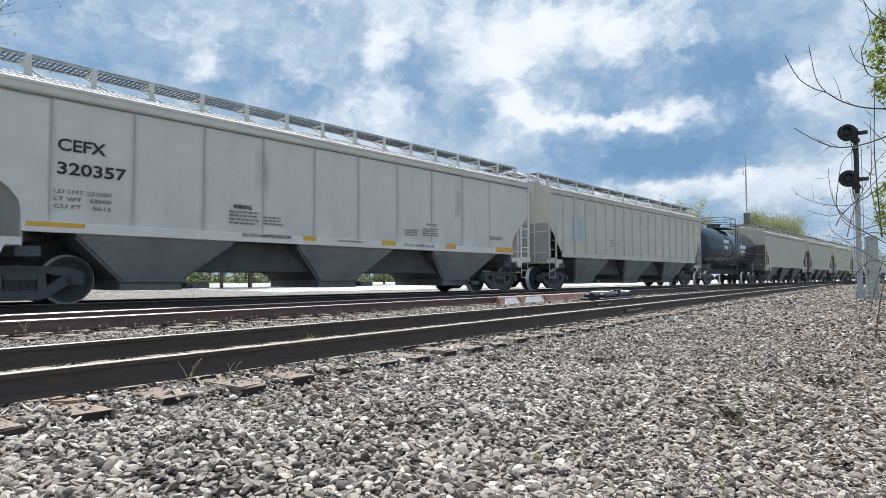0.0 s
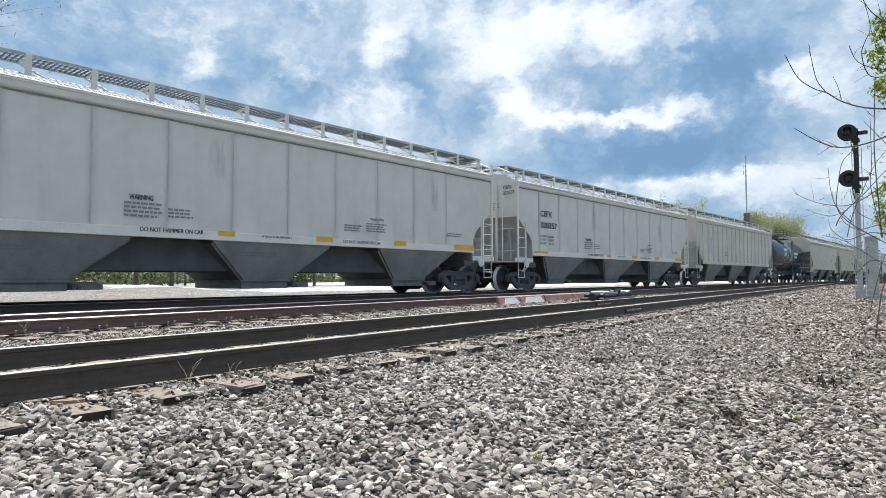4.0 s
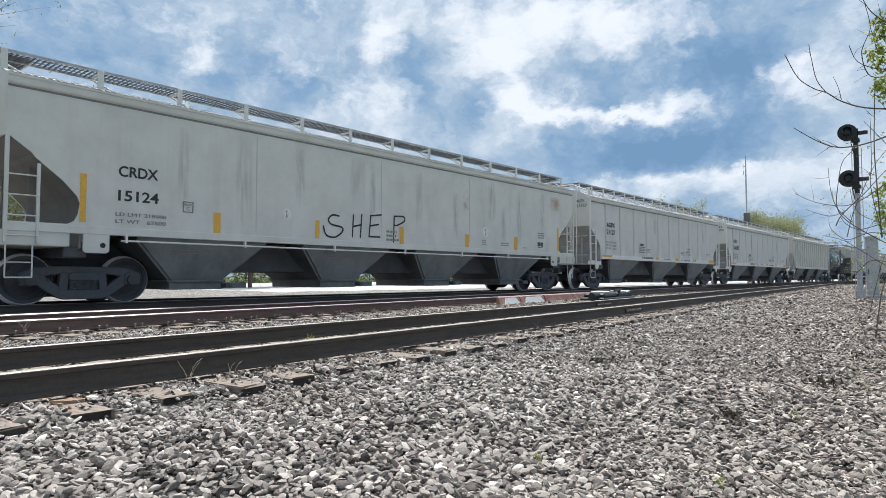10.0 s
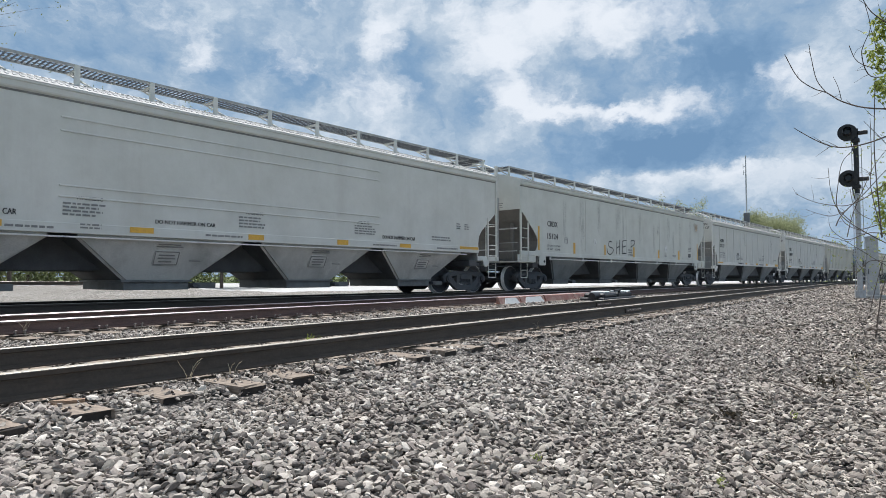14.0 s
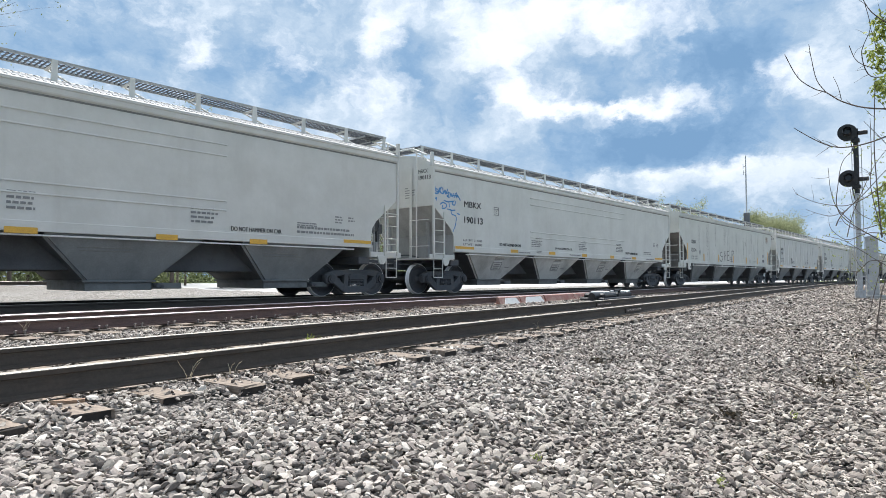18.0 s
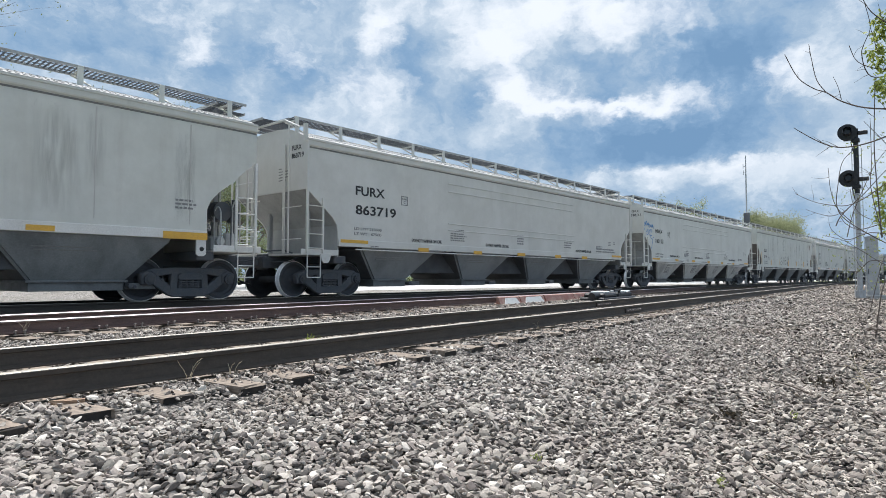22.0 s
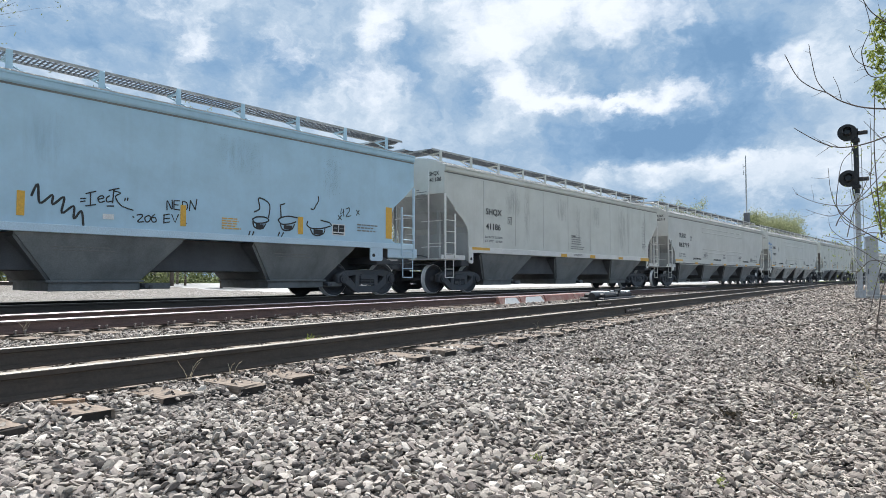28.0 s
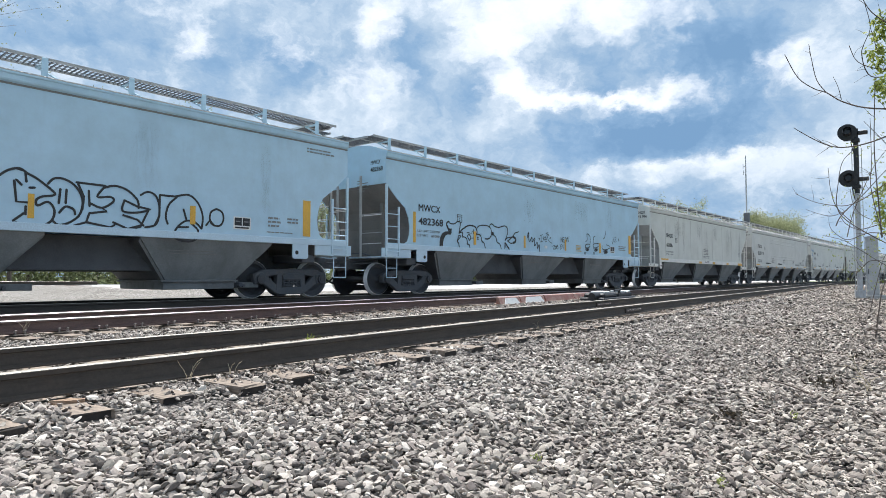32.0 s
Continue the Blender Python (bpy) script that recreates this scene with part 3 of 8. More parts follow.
def spike_mesh():
    bm = bmesh.new()
    rod(bm, (0, 0, 0), (0.008, 0.014, 0.05), 0.010, 5)
    box(bm, (-0.012, -0.02, -0.008), (0.014, 0.024, 0.008), 0.003, Matrix.Translation((0.008, 0.014, 0.055)) @ Matrix.Rotation(0.45, 4, "X"))
    return mesh_of(bm, "spike", M_SPIKE)


def anchor_mesh():
    bm = bmesh.new()
    box(bm, (-0.16, -0.09, 0.0), (0.16, 0.09, 0.012), 0.003)
    return mesh_of(bm, "tie_plate", M_RAIL)


TIES = [tie_mesh(i) for i in range(5)]
SPIKE, PLATE = spike_mesh(), anchor_mesh()


def track(name, m, x0, x1, top, label, near=True, step=TIE_STEP, plates=(0, 0), polished=False):
    """Rails, ties and fastenings; m puts x along the track and y = 0 on its near rail."""
    t = empty(name, m, label, "railway track", kind="structure")
    me = rail_mesh(x1 - x0, polished)
    for y in (0.0, 1.507):
        again("rail", me, t, pose(x0, y, top - 0.17))
    rng = random.Random(len(name))
    count = int((x1 - x0) / step)
    for k in range(count):
        x = x0 + step * (k + 0.5)
        again("tie", TIES[k % 5], t, pose(x + rng.uniform(-0.03, 0.03), 0.7535 + rng.uniform(-0.05, 0.05), top - 0.194 + rng.uniform(-0.014, 0.0), 0, 0, rng.uniform(-1.2, 1.2)))
        if plates[0] < x < plates[1]:
            for y in (0.0, 1.507):
                pl = again("tie_plate", PLATE, t, pose(x, y, top - 0.19, 0, 0, 90))
                for sx, sy in ((0.05, -0.085), (-0.05, 0.085), (-0.055, -0.085), (0.055, 0.085)):
                    again("spike", SPIKE, pl, pose(sy, sx, 0.0, 0, 0, 90 if sy < 0 else -90))
    return t


ANG = math.degrees(math.atan(SWERVE))
near_track = track("near_track", pose(0, NEAR_R1, 0, 0, 0, ANG), -4, 92, -0.068, "rusty jointed rails on weathered wooden ties in stone ballast")
middle_track = track("middle_track", pose(0, MID_R1, 0, 0, 0, ANG), -6, 40, -0.05, "rusty rails on wooden ties bearing off beside the train", plates=(0, 11), polished=True)
train_track = track("train_track", pose(0, TRAIN_Y - 0.7535, 0), -30, 190, 0.0, "polished rails on dark ties under the moving train", step=0.55)


# ---- freight cars ----
def side_cut(style):
    """Outline of a side's end, from the eave down: distance from the body's end, and height."""
    if style == "straight":
        return [(0.0, 3.9), (0.0, 2.70), (0.82, 2.03), (0.96, 1.84), (1.0, 1.62), (1.0, 1.3)]
    if style == "wide":
        return [(0.0, 3.9), (0.0, 2.98), (0.40, 2.68), (0.45, 2.61), (0.89, 2.25), (1.13, 1.99), (1.18, 1.86), (1.15, 1.66), (1.09, 1.53), (0.98, 1.47), (0.0, 1.47), (0.0, 1.3)]
    if style == "hood":
        return [(0.0, 3.9), (0.0, 3.14), (0.49, 2.70), (0.54, 2.62), (0.91, 2.35), (1.11, 2.13), (1.18, 1.95), (1.18, 1.50), (1.18, 1.3)]
    if style == "round":
        return [(0.0, 3.9), (0.0, 3.15), (0.40, 2.78), (0.46, 2.73), (0.79, 2.48), (0.92, 2.22), (0.97, 1.96), (0.95, 1.72), (0.88, 1.54), (0.76, 1.47), (0.0, 1.47), (0.0, 1.3)]
    return [(0.0, 3.9), (0.0, 2.6), (1.0, 1.45), (1.0, 1.3)]


# dark colour that paints in the shade beside and between the bays
M_BAYSHADE = worn("painted shade of the bays", (0.125, 0.13, 0.138), (0.07, 0.073, 0.078), 0.85, 0, 2, (1, 1, 1), 0.8, 0.2, 40)
CACHE = {}


def cached(key, make):
    if key not in CACHE:
        CACHE[key] = make()
    return CACHE[key]


def walkway_mesh(length, wide=0.295):
    """Open grating: cross bars coloured dark for their shaded undersides, between two edge rails coloured pale for the
    sun.
    """
    bm = bmesh.new()
    for y in (-0.1, 0.1):
        box(bm, (-length / 2, y - 0.006, -0.008), (length / 2, y + 0.006, 0.004))
    k = int(length / 0.09)
    for i in range(k):
        x = -length / 2 + (i + 0.5) * length / k
        box(bm, (x - 0.012, -wide + 0.01, -0.014), (x + 0.012, wide - 0.01, 0.008))
    bars_end = len(bm.faces)
    for y in (-wide, wide):
        box(bm, (-length / 2, y - 0.012, -0.035), (length / 2, y + 0.012, 0.02))
    bm.faces.ensure_lookup_table()
    for f in bm.faces[bars_end:]:
        f.material_index = 1
    return mesh_of(bm, "running_board", [M_GRATE, M_DULL])


def walk_post(walk_h, paint):
    bm = bmesh.new()
    box(bm, (-0.055, -1.11, 4.12), (0.055, -1.08, walk_h + 0.02), 0.006)
    box(bm, (-0.03, -1.09, walk_h - 0.09), (0.03, -0.62, walk_h - 0.055))
    rod(bm, (0.02, -0.64, walk_h - 0.08), (0.34, -1.06, 4.17), 0.022, 5)
    return mesh_of(bm, "walkway_post", paint)


def wheelset_mesh():
    bm = bmesh.new()
    for s in (-1, 1):
        prof = [(0.0, 0.88), (0.095, 0.88), (0.10, 0.80), (0.14, 0.765), (0.30, 0.735), (0.36, 0.755), (0.375, 0.80), (0.441, 0.80), (0.459, 0.788), (0.462, 0.70), (0.485, 0.685), (0.485, 0.665),
                (0.40, 0.66), (0.37, 0.68), (0.30, 0.70), (0.14, 0.68), (0.09, 0.66), (0.085, 0.3)]
        disc_wheel(bm, [(r, s * y) for r, y in prof], 44)
    disc_wheel(bm, [(0.085, -0.66), (0.08, 0.0), (0.085, 0.66)], 16)
    for s in (-1, 1):
        rod(bm, (0, s * 0.87, 0), (0, s * 1.02, 0), 0.085, 14)
        for k in range(3):
            a = 2 * math.pi * k / 3
            rod(bm, (0.045 * math.cos(a), s * 1.0, 0.045 * math.sin(a)), (0.045 * math.cos(a), s * 1.035, 0.045 * math.sin(a)), 0.013, 6)
    bm.normal_update()
    for f in bm.faces:
        c = f.calc_center_median()
        rr = math.hypot(c.x, c.z)
        # rim edge and tread nearly white: the sky's glint is put into the colour
        f.material_index = 1 if rr > 0.4475 and abs(c.y) > 0.69 else 0
        f.smooth = abs(f.normal.y) < 0.6
    return mesh_of(bm, "wheelset", [M_WHEEL, M_TREAD])


def side_frame_mesh():
    """Cast three-piece truck side with spring nest, openings and journal ends."""
    bm = bmesh.new()
    y0, y1 = -0.09, 0.05
    # top and bottom members, the two slanting arms, columns and journal pedestals
    prism(bm, [(-1.04, 0.42), (-1.07, 0.58), (-0.80, 0.69), (-0.35, 0.71), (0.35, 0.71), (0.80, 0.69), (1.07, 0.58), (1.04, 0.42), (0.80, 0.50), (0.44, 0.56), (-0.44, 0.56), (-0.80, 0.50)], y0, y1, "y", 0.014)
    prism(bm, [(-0.46, 0.13), (-0.42, 0.27), (0.42, 0.27), (0.46, 0.13), (0.34, 0.085), (-0.34, 0.085)], y0 - 0.01, y1, "y", 0.014)
    for s in (-1, 1):
        prism(bm, [(s * 0.92, 0.44), (s * 0.72, 0.57), (s * 0.33, 0.25), (s * 0.45, 0.12)], y0 - 0.005, y1 - 0.01, "y", 0.014)
        prism(bm, [(s * 0.43, 0.25), (s * 0.28, 0.25), (s * 0.25, 0.60), (s * 0.40, 0.60)], y0 - 0.012, y1, "y", 0.01)
        prism(bm, [(s * 1.03, 0.34), (s * 1.05, 0.56), (s * 0.95, 0.63), (s * 0.83, 0.63), (s * 0.73, 0.56), (s * 0.75, 0.34)], y0 - 0.03, y1 + 0.02, "y", 0.02)
        rod(bm, (s * 0.60, y0 - 0.02, 0.45), (s * 0.60, y0 + 0.02, 0.45), 0.03, 8)
    prism(bm, [(-0.25, 0.44), (-0.28, 0.54), (-0.2, 0.60), (0.2, 0.60), (0.28, 0.54), (0.25, 0.44)], y0 - 0.05, y1 + 0.06, "y", 0.015)
    for k in range(4):
        box(bm, (-0.24, y0 - 0.02, 0.285 + 0.04 * k), (0.24, y0 + 0.0, 0.305 + 0.04 * k))
    return mesh_of(bm, "side_frame", M_DARK)


def spring_mesh():
    bm = bmesh.new()
    for j in range(7):
        bmesh.ops.create_cone(bm, cap_ends=True, segments=12, radius1=0.055, radius2=0.05, depth=0.018, matrix=Matrix.Translation((0, 0, 0.028 * j)))
    return mesh_of(bm, "coil_spring", M_DARK)


def bearing_mesh():
    bm = bmesh.new()
    rod(bm, (0, -0.09, 0), (0, 0, 0), 0.105, 18)
    rod(bm, (0, -0.105, 0), (0, -0.085, 0), 0.06, 14)
    for a in range(3):
        t = 2 * math.pi * a / 3 + 0.5
        rod(bm, (0.05 * math.cos(t), -0.11, 0.05 * math.sin(t)), (0.05 * math.cos(t), -0.08, 0.05 * math.sin(t)), 0.014, 6)
    return mesh_of(bm, "bearing_cap", M_WHEEL)


def bolster_mesh():
    bm = bmesh.new()
    box(bm, (-0.2, -1.0, 0.46), (0.2, 1.0, 0.66), 0.03)
    rod(bm, (0, 0, 0.66), (0, 0, 0.76), 0.2, 20)
    for s in (-1, 1):
        box(bm, (s * 0.36 - 0.04, -0.85, 0.32), (s * 0.36 + 0.04, 0.85, 0.42), 0.01)
        for y in (-0.75, 0.75):
            box(bm, (s * 0.40 - 0.03, y - 0.05, 0.30), (s * 0.40 + 0.03, y + 0.05, 0.55), 0.01)
    return mesh_of(bm, "truck_bolster", M_DARK)


def coupler_mesh():
    bm = bmesh.new()
    box(bm, (-0.5, -0.07, 0.80), (0.12, 0.07, 0.95), 0.02)
    prism(bm, [(0.05, -0.12), (0.05, 0.13), (0.20, 0.17), (0.34, 0.15), (0.36, 0.06), (0.24, 0.04), (0.22, -0.04), (0.34, -0.10), (0.30, -0.16), (0.14, -0.17)], 0.75, 1.02, "z", 0.015)
    box(bm, (-0.28, -0.23, 0.70), (-0.2, 0.23, 1.10), 0.02)
    return mesh_of(bm, "coupler", M_DARK)


def hose_mesh():
    bm = bmesh.new()
    pts = [(0.0, -0.32, 0.82), (0.12, -0.33, 0.70), (0.24, -0.3, 0.53), (0.40, -0.26, 0.42), (0.56, -0.2, 0.36), (0.72, -0.15, 0.345)]
    pipe(bm, pts, 0.024, 8)
    rod(bm, (0.66, -0.17, 0.35), (0.76, -0.13, 0.345), 0.036, 8)
    return mesh_of(bm, "brake_hose", M_RUBBER)


def ladder(car, x0, x1, z0, z1, rungs, high, mat, at):
    """Two stiles and round rungs, facing the side; high: top of the outer stile."""
    bm = bmesh.new()
    box(bm, (x0 - 0.03, -0.025, z0), (x0 + 0.03, 0.035, high), 0.005)
    box(bm, (x1 - 0.025, -0.02, z0), (x1 + 0.025, 0.03, z1), 0.005)
    ob = part("ladder", bm, mat, car, "narrow steel side ladder", False, at)
    bar = cached(("rung", round(x1 - x0, 3), mat.name), lambda: mesh_of(rod(bmesh.new(), (0, 0, 0), (x1 - x0, 0, 0), 0.013, 6), "rung", mat))
    for k in range(rungs):
        again("rung", bar, ob, pose(x0, -0.03, z0 + (z1 - z0) * (k + 0.35) / rungs))
    return ob


def valve_mesh():
    bm = bmesh.new()
    box(bm, (-0.1, -0.16, -0.5), (0.1, 0.16, 0.1), 0.03)
    rod(bm, (0.05, -0.3, 0.0), (0.05, 0.3, 0.0), 0.09, 10)
    for y, r in ((-0.22, 0.16), (0.2, 0.2)):
        pts = [(0.12, y + r * math.cos(a), 0.25 + r * 1.3 * math.sin(a)) for a in [radians(200 - 28 * k) for k in range(10)]]
        pipe(bm, pts, 0.014)
    pipe(bm, [(0.05, -0.5, -0.45), (0.08, -0.3, -0.1), (0.1, -0.1, 0.3), (0.05, 0.1, 0.6)], 0.014)
    return mesh_of(bm, "valve_box", M_DARK)


def stirrup_mesh():
    bm = bmesh.new()
    pipe(bm, [(-0.2, 0, 1.08), (-0.2, 0, 0.50), (0.2, 0, 0.50), (0.2, 0, 1.08)], 0.014, 6)
    rod(bm, (-0.2, 0, 0.76), (0.2, 0, 0.76), 0.011, 6)
    return bm


def text_mesh(words, size, mat):
    cu = bpy.data.curves.new("lettering", "FONT")
    cu.body, cu.size, cu.extrude, cu.offset = words, size, 0.0015, size * (0.001 if "M" in words else 0.021)
    cu.resolution_u = 3
    tmp = bpy.data.objects.new("lettering", cu)
    scene.collection.objects.link(tmp)
    me = bpy.data.meshes.new_from_object(tmp.evaluated_get(bpy.context.evaluated_depsgraph_get()))
    bpy.data.objects.remove(tmp)
    bpy.data.curves.remove(cu)
    me.materials.clear()
    me.materials.append(mat)
    xs = [v.co.x for v in me.vertices] or [0]
    return me, max(xs) - min(xs), min(xs)


def islands(me, mat):
    """The separate pieces of a mesh, each as a mesh of its own."""
    bm = bmesh.new()
    bm.from_mesh(me)
    seen, out = set(), []
    for seed in bm.faces:
        if seed in seen:
            continue
        seen.add(seed)
        group, edge = [seed], [seed]
        while edge:
            for e in edge.pop().edges:
                for f in e.link_faces:
                    if f not in seen:
                        seen.add(f)
                        group.append(f)
                        edge.append(f)
        vs = {v: i for i, v in enumerate(dict.fromkeys(v for f in group for v in f.verts))}
        piece = bpy.data.meshes.new("letter")
        piece.from_pydata([tuple(v.co) for v in vs], [], [[vs[v] for v in f.verts] for f in group])
        piece.materials.append(mat)
        out.append(piece)
    bm.free()
    return out


SIDE_Y = -1.6
M_SEAM = worn("dirt-darkened weld", (0.46, 0.44, 0.41), (0.54, 0.52, 0.49), 0.85, 0, 3, (1, 1, 0.6), 0.9, 0.1, 40)
# dark strip colour for the shadow line below the eave
M_EAVESHADE = worn("painted eave shadow", (0.2, 0.195, 0.185), (0.3, 0.29, 0.27), 0.85, 0, 3, (1, 1, 1), 0.8, 0.1, 40)
M_SEAMPALE = worn("faintly soiled weld", (0.58, 0.565, 0.53), (0.46, 0.44, 0.41), 0.85, 0, 3, (1, 1, 0.6), 0.9, 0.1, 40)
# end sheets darker than the end wall: their shade is in the colour
M_SLOPE = worn("dusty end sheet paint, darkened for shade", (0.43, 0.435, 0.425), (0.26, 0.26, 0.25), 0.8, 0, 1.3, (1, 1, 0.6), 0.8, 0.15, 40)
M_SLOPEBROWN = worn("brown soiled end sheet, darkened for shade", (0.22, 0.205, 0.19), (0.13, 0.12, 0.112), 0.8, 0, 1.3, (1, 1, 0.6), 0.8, 0.15, 40)
# sill colours, paler than the sides above them
M_SILL = worn("paler sill colour", (0.79, 0.78, 0.74), (0.6, 0.58, 0.54), 0.65, 0, 2, (1, 1, 1), 0.6, 0.1, 40)
M_SILLBLUE = worn("paler blue sill colour", (0.58, 0.73, 0.83), (0.47, 0.6, 0.69), 0.65, 0, 2, (1, 1, 1), 0.6, 0.1, 40)
M_GATE = worn("grey outlet gate steel", (0.21, 0.22, 0.22), (0.1, 0.1, 0.1), 0.7, 0.2, 3, (1, 1, 1), 0.8, 0.2, 40)
M_DULL = worn("dull grey end ironwork", (0.46, 0.465, 0.46), (0.26, 0.255, 0.25), 0.7, 0.1, 4, (1, 1, 0.5), 0.8, 0.1, 40)


def stencil(car, words, x, z, height, mat=None, width=None, y=SIDE_Y - 0.006, name="lettering", bold=0.0):
    """Painted words on the near side: left end x, base line z, capital height."""
    if z < 1.5 and y > -1.61:
        y = -1.629
    me, w, lo = text_mesh(words, height / 0.7, mat or M_INK)
    k = width / w if width and w > 0 else 1.0
    if height > 0.15 and len(words) > 1:     # tall marks: every letter is a part
        at = Matrix.Translation((x - lo * k, y, z)) @ Matrix.Rotation(radians(90), 4, "X") @ Matrix.Diagonal((k, 1, 1, 1))
        for letter in islands(me, mat or M_INK):
            ob = again("letter", letter, car, at)
            if "M" in words:
                again("letter", letter, car, Matrix.Translation((height * 0.05, -0.0006, 0)) @ at)
        return ob
    ob = again(name, me, car, Matrix.Translation((x - lo * k, y, z)) @ Matrix.Rotation(radians(90), 4, "X") @ Matrix.Diagonal((k, 1, 1, 1)))
    if "M" in words:      # a second pass of the stencil thickens the strokes
        again(name, me, car, Matrix.Translation((height * 0.05, -0.0006, 0)) @ ob.matrix_basis)
    return ob


def end_stencil(car, words, x, y, z, height, width):
    me, w, lo = text_mesh(words, height / 0.7, M_INK)
    k = width / w
    return again("lettering", me, car, Matrix.Translation((x, y, z)) @ Matrix.Rotation(radians(-90), 4, "Z") @ Matrix.Rotation(radians(90), 4, "X") @ Matrix.Diagonal((k, 1, 1, 1)))


def bars(car, x, z, w, rows, h=0.028, gap=0.055, mat=None, seed=1, name="small_print"):
    """Small print that nobody can read: rows of short bars."""
    rng = random.Random(seed)
    bm = bmesh.new()
    for r in range(rows):
        u = 0.0
        stop = w * rng.uniform(0.75, 1.0)
        while u < stop:
            d = rng.uniform(0.05, 0.14)
            box(bm, (x + u, -0.002, z - r * gap), (x + min(u + d, stop), 0.0015, z - r * gap + h))
            u += d + 0.025
    return part(name, bm, mat or M_INKGREY, car, at=pose(0, SIDE_Y - 0.006 if z > 1.5 else -1.629, 0))


def patch(car, name, x, z, w, h, mat, y=SIDE_Y - 0.006, thick=0.003):
    if z < 1.47 and h < 0.3 and y > -1.61:
        y = -1.627
    bm = bmesh.new()
    box(bm, (x, y - thick, z), (x + w, y + 0.001, z + h), 0.001)
    return part(name, bm, mat, car)


def stroke(bm, pts, width=0.045, y=SIDE_Y - 0.007):
    """A sprayed line: one flat ribbon along (x, z) points, with rounded-off ends."""
    line = [Vector(p) for i, p in enumerate(pts) if i == 0 or (Vector(p) - Vector(pts[i - 1])).length > 1e-3]
    if len(line) < 2:
        return bm
    rows = []
    for i, p in enumerate(line):
        d = (line[min(i + 1, len(line) - 1)] - line[max(i - 1, 0)]).normalized()
        n = Vector((-d.y, d.x)) * width / 2
        if i == 0:
            q = p - d * width * 0.4
            rows.append((q + n * 0.45, q - n * 0.45))
        rows.append((p + n, p - n))
        if i == len(line) - 1:
            q = p + d * width * 0.4
            rows.append((q + n * 0.45, q - n * 0.45))
    vs = [[bm.verts.new((c.x, y - 0.0001 * (k % 7), c.y)) for c in row] for k, row in enumerate(rows)]
    for p, q in zip(vs, vs[1:]):
        bm.faces.new((p[0], q[0], q[1], p[1]))
    return bm


def curve_through(pts, n=6):
    """Smooth line through a few points."""
    out = []
    p = [pts[0]] + list(pts) + [pts[-1]]
    for i in range(1, len(p) - 2):
        for k in range(n):
            t = k / n
            out.append(tuple(0.5 * (2 * p[i][c] + (p[i + 1][c] - p[i - 1][c]) * t + (2 * p[i - 1][c] - 5 * p[i][c] + 4 * p[i + 1][c] - p[i + 2][c]) * t * t
                                    + (3 * p[i][c] - p[i - 1][c] - 3 * p[i + 1][c] + p[i + 2][c]) * t ** 3) for c in (0, 1)))
    return out + [pts[-1]]


def bay_plate_mesh(paint):
    """A framed plate with worn raised rows, and two rows of small print above it."""
    bm = bmesh.new()
    prism(bm, [(-0.27, -0.13), (-0.23, -0.17), (0.23, -0.17), (0.27, -0.13), (0.27, 0.13), (0.23, 0.17), (-0.23, 0.17), (-0.27, 0.13)], -0.012, 0.01, "y", 0.003)
    plate = mesh_of(bm, "bay_plate", paint)
    bm = bmesh.new()
    for x0, z0, x1, z1 in ((-0.25, 0.135, 0.25, 0.155), (-0.25, -0.155, 0.25, -0.135), (-0.255, -0.13, -0.235, 0.13), (0.235, -0.13, 0.255, 0.13), (-0.17, 0.05, 0.16, 0.085), (-0.18, -0.02, 0.18, 0.015), (-0.15, -0.095, 0.12, -0.06), (-0.25, 0.25, 0.3, 0.27), (-0.22, 0.3, 0.24, 0.32), (0.5, -0.06, 0.75, -0.04)):
        box(bm, (x0, -0.016, z0), (x1, -0.002, z1))
    return plate, mesh_of(bm, "small_print", M_INKGREY)


CARS = []


def running_gear(car, half, inset, spin=True):
    ws = cached("wheelset", wheelset_mesh)
    sets = []
    for s in (-1, 1):
        c = s * (half - inset)
        for a in (-0.889, 0.889):
            w = again("wheelset", ws, car, pose(c + a, 0, 0.457), "dark wheels with a bright rim on one axle")
            sets.append(w)
        for y, turn in ((-1.03, 0), (1.03, 180)):
            frame_side = again("side_frame", cached("frame", side_frame_mesh), car, pose(c, y, 0, 0, 0, turn))
            for k in range(4):
                again("coil_spring", cached("spring", spring_mesh), frame_side, pose(-0.195 + 0.13 * k, -0.03, 0.26))
            for a in (-0.889, 0.889):
                again("bearing_cap", cached("bearing", bearing_mesh), frame_side, pose(a, -0.09, 0.457))
        again("truck_bolster", cached("bolster", bolster_mesh), car, pose(c, 0, 0))
    return sets


def ends_of_car(car, half, over):
    """Couplers and air hoses at both ends."""
    for s, turn in ((1, 0), (-1, 180)):
        again("coupler", cached("coupler", coupler_mesh), car, pose(s * (half + over - 0.30), 0, 0, 0, 0, turn))
        again("brake_hose", cached("hose", hose_mesh), car, pose(s * (half + over - 0.70), 0, 0, 0, 0, turn), "hanging black air hose")


